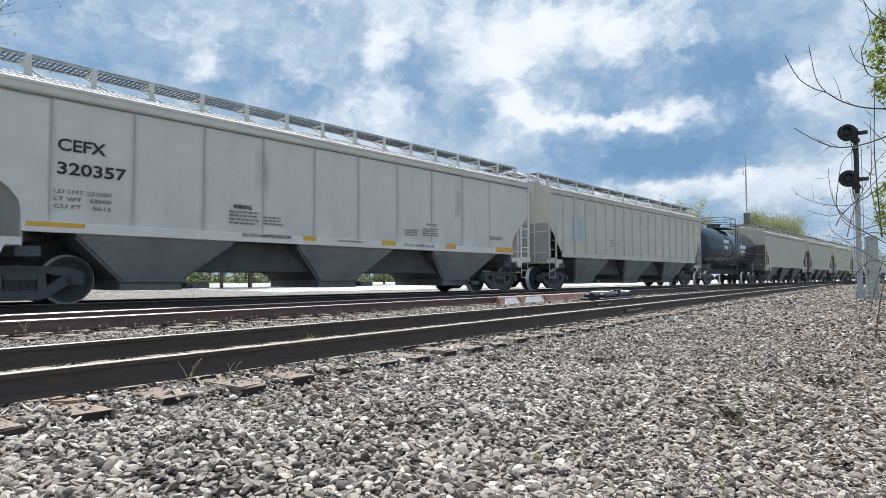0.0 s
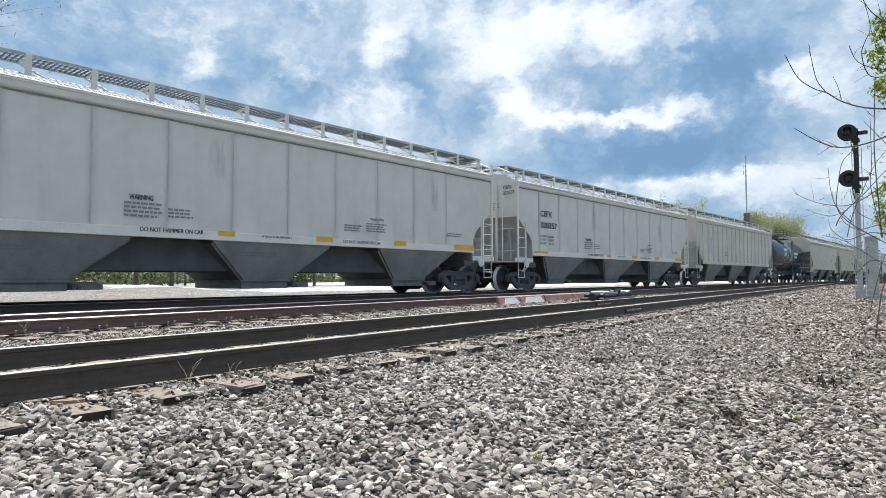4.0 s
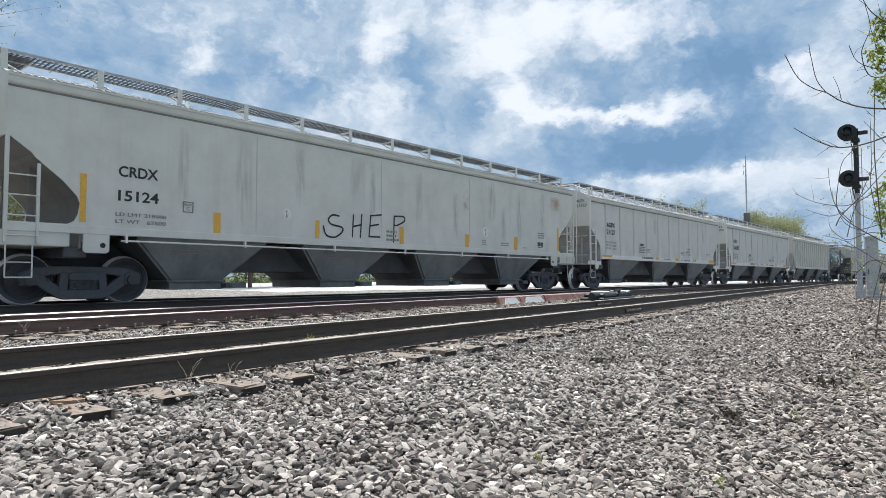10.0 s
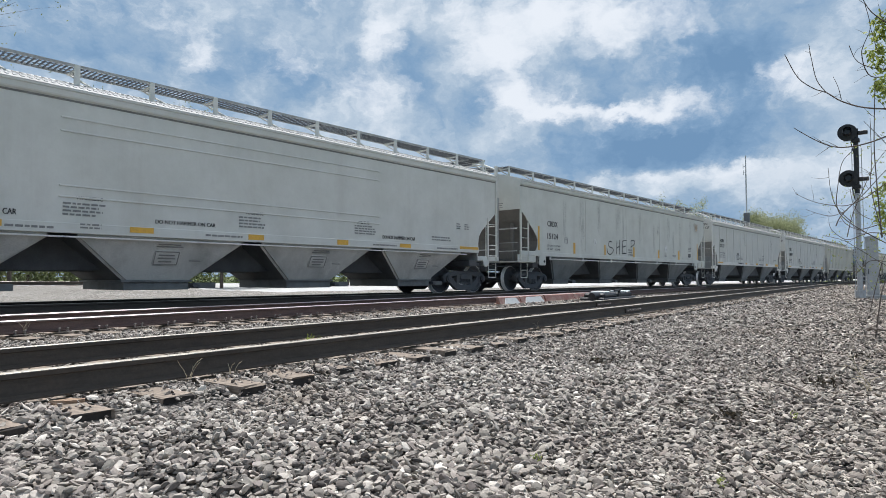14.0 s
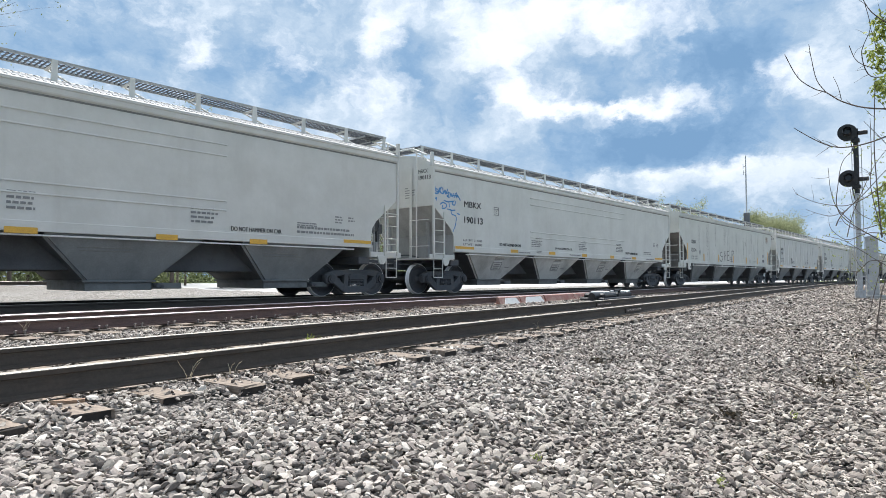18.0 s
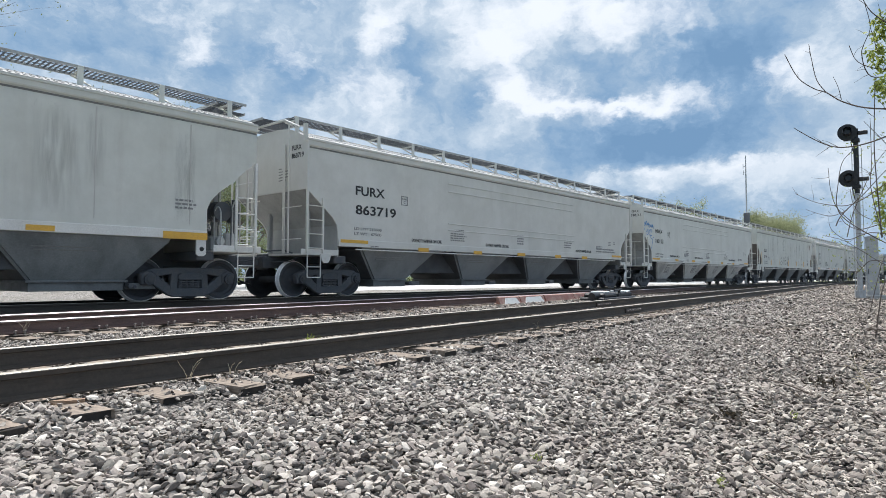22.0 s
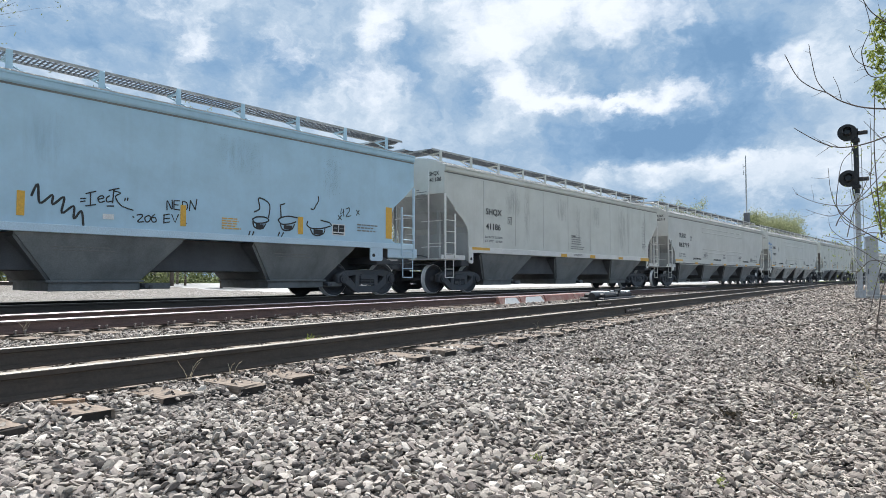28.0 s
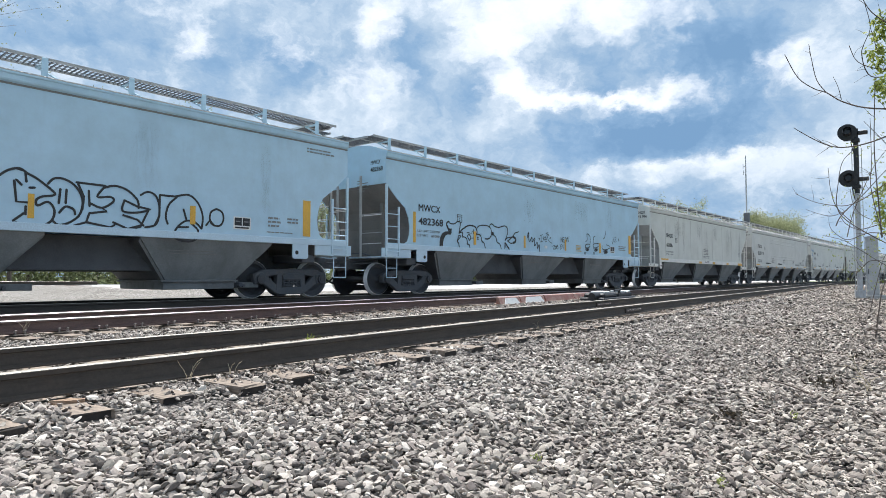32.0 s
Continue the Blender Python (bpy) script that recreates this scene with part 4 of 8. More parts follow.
def dished_sheet(width, paint):
    """One side sheet between two welds, drawn in by a centimetre at its middle."""
    bm = bmesh.new()
    cols = [(width * k / 8, -1.6006 + 0.011 * math.sin(math.pi * k / 8)) for k in range(9)]
    low, high = ([bm.verts.new((x, y, z)) for x, y in cols] for z in (1.49, 3.75))
    for k in range(8):
        bm.faces.new((low[k], low[k + 1], high[k + 1], high[k]))
    back = [bm.verts.new((x, -1.58, z)) for x, z in ((0, 1.49), (width, 1.49), (width, 3.75), (0, 3.75))]
    bm.faces.new((low[0], high[0], back[3], back[0]))
    bm.faces.new((high[8], low[8], back[1], back[2]))
    return mesh_of(bm, "side_sheet", paint, True)


def hopper_car(rear, front, paint, label, cut="straight", bays=3, ribs=0, seams=(), walk_h=4.55, posts=12, trim=None, lines=(), rod_line=False, gather=0.62, bay_paint=None, bays_at=(4.67, 1.51, 0.85), plated=False, filler=1.0, inset=1.14, slope_paint=None, post_in=0.06, seam_paint=None, rise=0.0):
    """A covered hopper from its rear to its front body end, in the train's own measure."""
    half = (front - rear) / 2
    length = 2 * half
    car = empty("hopper_car", pose((front + rear) / 2, TRAIN_Y, 0), label, "freight car", "covered hoppers of the train")
    trim = trim or paint
    # side sheets
    c = side_cut(cut)
    c[0] = (0.0, 3.9 + rise)
    outline = [(-half + d, z) for d, z in c] + [(half - d, z) for d, z in c[::-1]]
    dished = cut == "straight" and len(seams) > 6
    for s in (-1, 1):
        bm = bmesh.new()
        prism(bm, outline, s * (1.586 if dished and s < 0 else 1.6), s * 1.57, "y")
        part("side_panel", bm, paint, car)
        if dished and s < 0:     # sheets drawn in a little between the welds
            for a, b in zip(seams, seams[1:]):
                again("side_sheet", cached(("sheet", round(b - a, 3), paint.name), lambda: dished_sheet(b - a, paint)), car, pose(-half + a, 0, 0))
        # eave: a lip, a rolled top chord and a dark strip painted as its shadow line
        bm = bmesh.new()
        prism(bm, [(s * y, z + rise) for y, z in ((1.597, 3.745), (1.632, 3.775), (1.64, 3.80), (1.64, 3.885), (1.66, 3.90), (1.66, 3.93), (1.597, 3.93))], -half, half, "x")
        part("top_chord", bm, paint, car)
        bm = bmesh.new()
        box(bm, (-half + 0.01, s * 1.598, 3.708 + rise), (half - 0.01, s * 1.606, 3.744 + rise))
        part("eave_shadow", bm, M_EAVESHADE, car, "dark strip painted as the shadow line below the eave")
        bm = bmesh.new()
        reach = {"straight": 1.0, "plain": 1.0, "hood": 1.18}.get(cut, 0.0)
        box(bm, (-half + reach, s * 1.58, 1.30), (half - reach, s * 1.625, 1.49 if reach else 1.45), 0.008)
        part("side_sill", bm, trim, car, "pale sill band along the bottom of the side")
        if lines and s < 0:
            bm = bmesh.new()
            box(bm, (-half + 1.6, -1.6, 1.225), (half - 1.6, -1.56, 1.255), 0.004)
            part("lower_lip", bm, M_WHITE, car)
        if rod_line and s < 0:
            bm = bmesh.new()
            rod(bm, (-half + 1.9, -1.64, 1.2), (half - 1.9, -1.64, 1.2), 0.018, 6)
            for k in range(7):
                x = -half + 2.0 + (length - 4.0) * k / 6
                box(bm, (x - 0.02, -1.66, 1.16), (x + 0.02, -1.6, 1.31))
            part("gate_rod", bm, M_WHITE, car, "thin pale rod below the sill")
    # ribs, seams and pressed lines
    for k in range(ribs):
        x = -half + 1.05 + (length - 2.1) * k / (ribs - 1)
        bm = cached(("rib", paint.name), lambda: mesh_of(prism(bmesh.new(), [(-0.055, -1.6), (0.055, -1.6), (0.035, -1.665), (-0.035, -1.665)], 1.5, 3.77, "z"), "side_post", paint))
        again("side_post", bm, car, pose(x, 0, 0))
    for d in seams:
        bm = bmesh.new()
        low = 1.52 + 0.12 * abs(math.sin(d * 5.1))
        prism(bm, [(-half + d - 0.012, 3.71), (-half + d - 0.011, 2.6), (-half + d - 0.006, low), (-half + d + 0.006, low), (-half + d + 0.012, 2.9), (-half + d + 0.011, 3.71)], -1.607, -1.598, "y")
        part("weld_seam", bm, seam_paint or M_SEAMPALE, car)
    for d0, d1, z in lines:
        bm = bmesh.new()
        box(bm, (-half + d0, -1.618, z - 0.018), (-half + d1, -1.598, z + 0.018), 0.008)
        part("pressed_rib", bm, paint, car)
    # roof with its arch, hatches and walkways
    bm = bmesh.new()
    arch = [(1.645, 3.90 + rise), (1.645, 3.95 + rise), (1.5, 4.0 + 0.8 * rise), (1.2, 4.14 + 0.5 * rise), (0.8, 4.27 + 0.2 * rise), (0.4, 4.33)]
    prism(bm, [(-y, z) for y, z in arch] + [(y, z) for y, z in arch[::-1]], -half + 0.01, half - 0.01, "x")
    for k in range(int(length / 0.12)):
        x = -half + 0.08 + k * 0.12
        prism(bm, [(-1.44, 4.03 + 0.75 * rise), (-0.8, 4.272 + 0.2 * rise), (-0.8, 4.285 + 0.2 * rise), (-1.44, 4.043 + 0.75 * rise)], x, x + 0.05, "x")
    bm.normal_update()
    for f in bm.faces:
        f.material_index = 1 if abs(f.normal.x) > 0.9 and len(f.verts) > 4 else 0
    part("roof", bm, [M_ROOF, paint], car, "pale arched roof with pressed corrugations")
    hatch = (length - 1.0) / 5
    hm = cached(("hatch", round(hatch, 2), paint.name), lambda: mesh_of(box(bmesh.new(), (0.05, -0.32, 0.0), (hatch - 0.05, 0.32, 0.13), 0.03), "hatch_cover", paint))
    for k in range(5):
        again("hatch_cover", hm, car, pose(-half + 0.5 + hatch * k, 0, 4.3), "long trough hatch along the roof")
    wm = cached(("walk", round(length, 2)), lambda: walkway_mesh(length + 0.04))
    pm = cached(("walk post", paint.name, walk_h), lambda: walk_post(walk_h, paint))
    for s in (-1, 1):
        again("running_board", wm, car, pose(0, s * 0.80, walk_h), "open steel grating walkway")
        for k in range(posts):
            again("walkway_post", pm, car, pose(-half + post_in + (length - 2 * post_in) * k / (posts - 1), 0, 0, 0, 0, 0 if s < 0 else 180))
    cross = cached("cross", lambda: walkway_mesh(1.72))
    for s in (-1, 1):
        again("end_walk", cross, car, pose(s * (half - 0.28), 0, walk_h - 0.004, 0, 0, 90), "cross walkway at the roof's end")
        again("end_walk", cached("end step", lambda: walkway_mesh(0.85, 0.21)), car, pose(s * (half + 0.24), 0.1, walk_h + 0.01, 0, 0, 90))
    # end walls, slope sheets, posts
    for s in (-1, 1):
        e = s * half
        zc = c[1][1]
        bm = bmesh.new()
        prism(bm, [(-1.57, zc - 0.02), (-1.57, 3.9 + rise), (1.57, 3.9 + rise), (1.57, zc - 0.02)], e - s * 0.03, e, "x")
        if reach == 1.0:
            for y in (-0.72, 0.72):
                box(bm, (e - 0.04, y - 0.05, 1.1), (e + 0.06 * s, y + 0.05, 3.88), 0.004)
        part("end_wall", bm, paint, car)
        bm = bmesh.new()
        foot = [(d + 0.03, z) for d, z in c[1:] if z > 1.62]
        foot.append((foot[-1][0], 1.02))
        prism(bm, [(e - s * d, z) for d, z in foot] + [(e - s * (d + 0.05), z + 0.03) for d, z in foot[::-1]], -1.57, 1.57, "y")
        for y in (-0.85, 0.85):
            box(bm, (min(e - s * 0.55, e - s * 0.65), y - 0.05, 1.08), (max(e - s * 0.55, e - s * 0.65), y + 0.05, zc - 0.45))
        part("slope_sheet", bm, slope_paint or M_SLOPE, car, "grimy sloping end sheet, darkened for its shade")
        # underframe at the end
        bm = bmesh.new()
        box(bm, (min(e - s * 2.6, e + s * 0.35), -0.28, 0.74), (max(e - s * 2.6, e + s * 0.35), 0.28, 1.04), 0.01)
        box(bm, (e - s * 1.35, -1.5, 0.86), (e - s * 0.95, 1.5, 1.06), 0.02)
        part("end_underframe", bm, M_DARK, car)
        bm = bmesh.new()
        box(bm, (min(e - s * 1.0, e + s * 0.12), -1.55, 1.05), (max(e - s * 1.0, e + s * 0.12), 1.55, 1.09))
        for y in (-1.6, 1.58):
            box(bm, (min(e - s * 1.02, e + s * 0.14), y, 1.06), (max(e - s * 1.02, e + s * 0.14), y + 0.03, 1.2 if reach else 1.32), 0.004)
        part("end_platform", bm, trim, car)
        for y in (-1.62, 1.58):
            bm = bmesh.new()
            if reach != 1.0:     # tall jacking bracket with a black disc painted for its dark round opening, and the narrow beam up to it
                a, b, top = (1.2, 1.42, 1.47) if reach else (1.24, 1.7, 1.33)
                prism(bm, [(e - s * a, top), (e - s * b, top), (e - s * b, 0.99), (e - s * (b - 0.05), 0.95), (e - s * (a + 0.05), 0.95), (e - s * a, 0.99)], y, y + 0.04, "y", 0.006)
                pad = part("jacking_pad", bm, trim, car)
                hole_disc = bmesh.new()
                rod(hole_disc, (e - s * (b - 0.12), y - 0.004, 1.1), (e - s * (b - 0.12), y + 0.05, 1.1), 0.05, 12)
                part("hole_disc", hole_disc, M_RUBBER, pad)
                continue
            prism(bm, [(e - s * 0.42, 1.10), (e - s * 0.78, 1.10), (e - s * 0.72, 0.92), (e - s * 0.66, 0.86), (e - s * 0.54, 0.86), (e - s * 0.48, 0.92)], y, y + 0.04, "y", 0.006)
            rod(bm, (e - s * 0.6, y - 0.012, 0.955), (e - s * 0.6, y + 0.05, 0.955), 0.035, 10)
            part("jacking_pad", bm, trim, car)
        # ladders, grab irons, stirrups
        for y, flip in ((-1.6, 1), (1.6, -1)):
            ladder(car, e - s * 0.02, e - s * 0.50, 1.1, 2.5, 4, 3.9 if reach == 1.0 else 3.1, trim, pose(0, y - 0.02 * flip, 0) @ Matrix.Diagonal((1, flip, 1, 1)))
            part("stirrup_step", stirrup_mesh(), trim, car, at=pose(e - s * 0.24, y, 0))
        bar = cached("grab", lambda: mesh_of(rod(bmesh.new(), (0, -0.4, 0), (0, 0.4, 0), 0.012, 6), "grab_iron", M_WHITE))
        if not reach:     # free-standing posts and rails across the open end
            for y, z in ((-0.72, 3.4), (0.3, 3.2), (0.62, 3.62), (1.3, 3.5)):
                bm = bmesh.new()
                box(bm, (e + s * 0.14 - 0.03, y - 0.03, 1.08), (e + s * 0.14 + 0.03, y + 0.03, z), 0.006)
                part("end_post", bm, M_DULL, car)
            for z in (1.75, 2.28):
                bm = bmesh.new()
                rod(bm, (e + s * 0.1, -1.55, z), (e + s * 0.1, -0.72, z), 0.013, 6)
                part("grab_iron", bm, M_DULL, car)
        for k, z in enumerate((1.45, 1.85, 2.25, 2.65, 3.05, 3.45)):
            if k in (0, 2):
                again("grab_iron", bar, car, pose(e + s * 0.10, -1.13, z))
            again("grab_iron", bar, car, pose(e + s * 0.10, 1.11, z))
        part("end_stile", box(bmesh.new(), (e + s * 0.07 - 0.02, 1.44, 1.1), (e + s * 0.07 + 0.02, 1.5, 3.7)), trim, car)
        if reach > 1.0:
            for y, z in ((-1.05, 3.9), (0.2, 2.75), (0.75, 3.05), (1.3, 3.6)):
                bm = bmesh.new()
                rod(bm, (e + s * 0.12, y, 1.08), (e + s * 0.12, y, z), 0.026, 6)
                part("end_post", bm, M_DULL if y > 0 else trim, car)
            for z in (1.55, 2.25):
                bm = bmesh.new()
                rod(bm, (e + s * 0.1, -1.6, z), (e + s * 0.1, -1.05, z), 0.013, 6)
                part("grab_iron", bm, trim, car)
        elif reach:
            bm = bmesh.new()
            pipe(bm, [(e + s * 0.16, -1.5, 4.2), (e + s * 0.16, -0.9, 4.46), (e + s * 0.16, 0.9, 4.46), (e + s * 0.16, 1.5, 4.2), (e + s * 0.16, 1.56, 4.0), (e + s * 0.16, 1.56, 1.1)], 0.03, 6)
            rod(bm, (e + s * 0.14, -1.05, 1.1), (e + s * 0.14, -1.05, 4.4), 0.022, 6)
            box(bm, (e - s * 0.02, -1.62, 3.88), (e + s * 0.07, -1.54, 4.3))
            part("end_frame", bm, trim, car, "bent pipe frame round the end ladder")
    # posts, rails and the hand brake between the cars
    for s in (-1, 1):
        e = s * half
        for y in (-0.55, 0.2) if s > 0 else ():
            again("end_post", cached("end post", lambda: mesh_of(box(bmesh.new(), (-0.045, -0.045, 1.08), (0.045, 0.045, 2.55), 0.006), "end_post", M_DARK)), car, pose(e - s * (0.4 if y < 0 else 0.62), y, 0))
        if s > 0:
            again("valve_box", cached("valve", valve_mesh), car, pose(e - 0.2, 0.25, 1.6), "dark brake valve with looping pipes")
        again("cut_lever", cached("cut lever", lambda: mesh_of(pipe(bmesh.new(), [(0, -1.5, 0.98), (0.1, -1.1, 0.9), (0.1, -0.3, 0.9), (0.0, -0.1, 0.98)], 0.015), "cut_lever", M_DARK)), car, pose(e + s * 0.2, 0, 0))
    bm = bmesh.new()
    ring = [(half + 0.14, 0.55 + 0.27 * math.cos(2 * math.pi * k / 16), 2.0 + 0.27 * math.sin(2 * math.pi * k / 16)) for k in range(17)]
    pipe(bm, ring, 0.016)
    for k in range(4):
        rod(bm, (half + 0.1, 0.55, 2.0), ring[k * 4], 0.012, 5)
    rod(bm, (half - 0.1, 0.55, 2.0), (half + 0.14, 0.55, 2.0), 0.03, 8)
    part("brake_wheel", bm, M_DARK, car, "spoked hand brake wheel")
    # brake gear at the rear end
    bm = bmesh.new()
    pipe(bm, [(-half + 0.1, -0.9, 1.12), (-half + 0.12, -0.5, 1.2), (-half + 0.12, 0.3, 1.2), (-half + 0.1, 0.6, 1.3)], 0.02)
    part("brake_gear", bm, M_DARK, car)
    # hopper bays: distance between them, half width at the sill and at the gate
    pitch, top, low = bays_at
    for b in range(bays):
        cx = pitch * (b - (bays - 1) / 2)
        bm = bmesh.new()
        ring = []
        for z, w, d in ((1.31, top, 1.545), (1.22, top, 1.51), (0.44, low, 1.1)):
            ring.append([bm.verts.new((cx + sx * w, sy * d, z)) for sx, sy in ((-1, -1), (1, -1), (1, 1), (-1, 1))])
        for i in range(4):
            j = (i + 1) % 4
            for k in (0, 1):
                bm.faces.new((ring[k][i], ring[k][j], ring[k + 1][j], ring[k + 1][i]))
        bm.faces.new(ring[2])
        bm.faces.new(ring[0][::-1])
        bmesh.ops.recalc_face_normals(bm, faces=bm.faces)
        # slope faces take the darker colour, which holds their shade
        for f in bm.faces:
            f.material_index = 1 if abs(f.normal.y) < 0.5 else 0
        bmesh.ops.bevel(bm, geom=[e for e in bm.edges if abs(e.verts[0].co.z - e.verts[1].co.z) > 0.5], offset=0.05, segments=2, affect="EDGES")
        part("hopper_bay", bm, [bay_paint or M_UNDER, M_BAYSHADE], car, "grimy discharge bay with shade painted on its slopes")
        bm = bmesh.new()
        box(bm, (cx - low - 0.04, -1.13, 0.40), (cx + low + 0.04, 1.13, 0.445), 0.008)
        box(bm, (cx - low + 0.02, -1.08, 0.24), (cx + low - 0.02, 1.08, 0.405), 0.01)
        gate = part("outlet_gate", bm, M_GATE, car)
        for sy in (-1, 1):
            bm = bmesh.new()
            box(bm, (cx + low + 0.02, sy * 1.0 - 0.06, 0.26), (cx + low + 0.62, sy * 1.0 + 0.06, 0.385), 0.006)
            part("gate_rack", bm, M_GATE, gate)
            bm = bmesh.new()
            rod(bm, (cx + low + 0.06, sy * 1.05, 0.33), (cx + low + 0.06, sy * 1.22, 0.33), 0.05, 8)
            rod(bm, (cx + low + 0.16, sy * 1.05, 0.31), (cx + low + 0.16, sy * 1.18, 0.31), 0.035, 8)
            part("capstan", bm, M_DARK, gate)
        if plated:
            plate, print_rows = cached(("bay plate", (bay_paint or M_UNDER).name), lambda: bay_plate_mesh(bay_paint or M_UNDER))
            bay_plate = again("bay_plate", plate, car, pose(cx + 0.05, -1.347, 0.9, 27.7, 0, 0))
            again("small_print", print_rows, bay_plate)
        else:
            for row, (x0, x1, z) in enumerate(((-0.9, 0.1, 1.06), (-0.85, 0.2, 1.0))):
                bm = bmesh.new()
                box(bm, (x0, -0.004, -0.01), (x1, 0.004, 0.012))
                part("small_print", bm, M_INKGREY, car, at=pose(cx, -1.512 + 0.5256 * (1.22 - z), z, 27.7, 0, 0))
    bm = bmesh.new()
    box(bm, (-half + 1.5, -0.3, gather), (half - 1.5, 0.3, 1.2), 0.01)
    part("centre_sill", bm, M_DARK, car)
    # fills the space between the bays; its dark colour stands in for shade
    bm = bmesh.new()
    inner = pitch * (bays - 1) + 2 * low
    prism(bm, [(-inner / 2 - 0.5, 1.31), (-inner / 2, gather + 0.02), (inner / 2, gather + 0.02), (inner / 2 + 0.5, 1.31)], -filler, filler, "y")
    part("inner_hopper", bm, M_BAYSHADE, car)
    sets = running_gear(car, half, inset)
    ends_of_car(car, half, 0.72)
    CARS.append((car, (front + rear) / 2, sets))
    return car, half


def tank_car(rear, front):
    half = (front - rear) / 2
    car = empty("tank_car", pose((front + rear) / 2, TRAIN_Y, 0), "glossy black tank car with a railed top platform", "freight car")
    r, zc = 1.38, 2.42
    bm = bmesh.new()
    prof = [(-half + 0.35, 0.0), (-half + 0.37, 0.5), (-half + 0.45, 0.95), (-half + 0.62, 1.25), (-half + 0.85, r), (half - 0.85, r), (half - 0.62, 1.25), (half - 0.45, 0.95), (half - 0.37, 0.5), (half - 0.35, 0.0)]
    n = 48
    rings = [[bm.verts.new((x, rr * math.cos(2 * math.pi * i / n), zc + rr * math.sin(2 * math.pi * i / n))) for i in range(n)] for x, rr in prof]
    for a, b in zip(rings, rings[1:]):
        for i in range(n):
            bm.faces.new((a[i], a[(i + 1) % n], b[(i + 1) % n], b[i]))
    bmesh.ops.remove_doubles(bm, verts=bm.verts, dist=1e-4)
    bmesh.ops.recalc_face_normals(bm, faces=bm.faces)
    part("tank_shell", bm, M_BLACK, car, "glossy black tank shell", True)
    bm = bmesh.new()
    for x in (-1.3, 1.3):
        disc = [(r + 0.012, -0.05), (r + 0.02, 0.0), (r + 0.012, 0.05)]
        rings = [[bm.verts.new((x + d, rr * math.cos(2 * math.pi * i / n), zc + rr * math.sin(2 * math.pi * i / n))) for i in range(n)] for rr, d in disc]
        for a, b in zip(rings, rings[1:]):
            for i in range(n):
                bm.faces.new((a[i], a[(i + 1) % n], b[(i + 1) % n], b[i]))
    part("shell_band", bm, M_DARK, car)
    bm = bmesh.new()
    box(bm, (-half - 0.2, -0.3, 0.75), (half + 0.2, 0.3, 1.08), 0.01)
    for s in (-1, 1):
        box(bm, (s * (half - 1.1) - 0.35, -1.2, 0.95), (s * (half - 1.1) + 0.35, 1.2, 1.35), 0.03)
        box(bm, (s * half - 0.3, -1.5, 1.02), (s * half + 0.3, 1.5, 1.08))
    part("underframe", bm, M_DARK, car)
    bm = bmesh.new()
    z0, w, d = zc + r + 0.05, 1.15, 1.1
    box(bm, (-w, -d, z0 - 0.03), (w, d, z0))
    deck = part("top_platform", bm, M_DARK, car, "railed platform round the manway")
    for z in (z0 + 0.35, z0 + 0.7):
        bm = bmesh.new()
        pipe(bm, [(-w, -d, z), (w, -d, z), (w, d, z), (-w, d, z), (-w, -d, z)], 0.02)
        part("rail", bm, M_DARK, deck)
    for x in (-w, 0, w):
        for y in (-d, d):
            bm = bmesh.new()
            rod(bm, (x, y, z0), (x, y, z0 + 0.7), 0.02, 6)
            part("post", bm, M_DARK, deck)
    bm = bmesh.new()
    rod(bm, (0, 0, zc + r - 0.1), (0, 0, zc + r + 0.32), 0.42, 20)
    rod(bm, (0, 0, zc + r + 0.32), (0, 0, zc + r + 0.38), 0.48, 20)
    for x in (-0.75, 0.75):
        rod(bm, (x, 0.1, zc + r - 0.1), (x, 0.1, zc + r + 0.3), 0.13, 12)
    part("manway", bm, M_DARK, car)
    for s in (-1, 1):
        ladder(car, -0.22, 0.22, 0.6, 3.7, 9, 3.7, M_DARK, pose(0, s * 1.5, 0))
    bm = bmesh.new()
    for y in (-1.45, 1.45):
        rod(bm, (-half + 0.2, y, 1.75), (half - 0.2, y, 1.75), 0.018, 6)
        for k in range(6):
            x = -half + 0.3 + (2 * half - 0.6) * k / 5
            rod(bm, (x, y, 1.06), (x, y, 1.75), 0.014, 5)
    part("handrail", bm, M_DARK, car)
    for x, z, w in ((-2.3, 2.75, 1.1), (-2.3, 2.35, 0.8), (1.2, 2.5, 1.3), (1.2, 2.2, 1.0)):
        bm = bmesh.new()
        for k in range(7):
            a = x + w * k / 7
            yy = -math.sqrt(max(0.01, (r + 0.012) ** 2 - (z - zc) ** 2))
            box(bm, (a, yy - 0.004, z), (a + w / 7 * 0.7, yy + 0.03, z + 0.22))
        part("small_print", bm, M_WHITE, car)
    sets = running_gear(car, half, 1.1)
    ends_of_car(car, half, 0.62)
    CARS.append((car, (front + rear) / 2, sets))
    return car


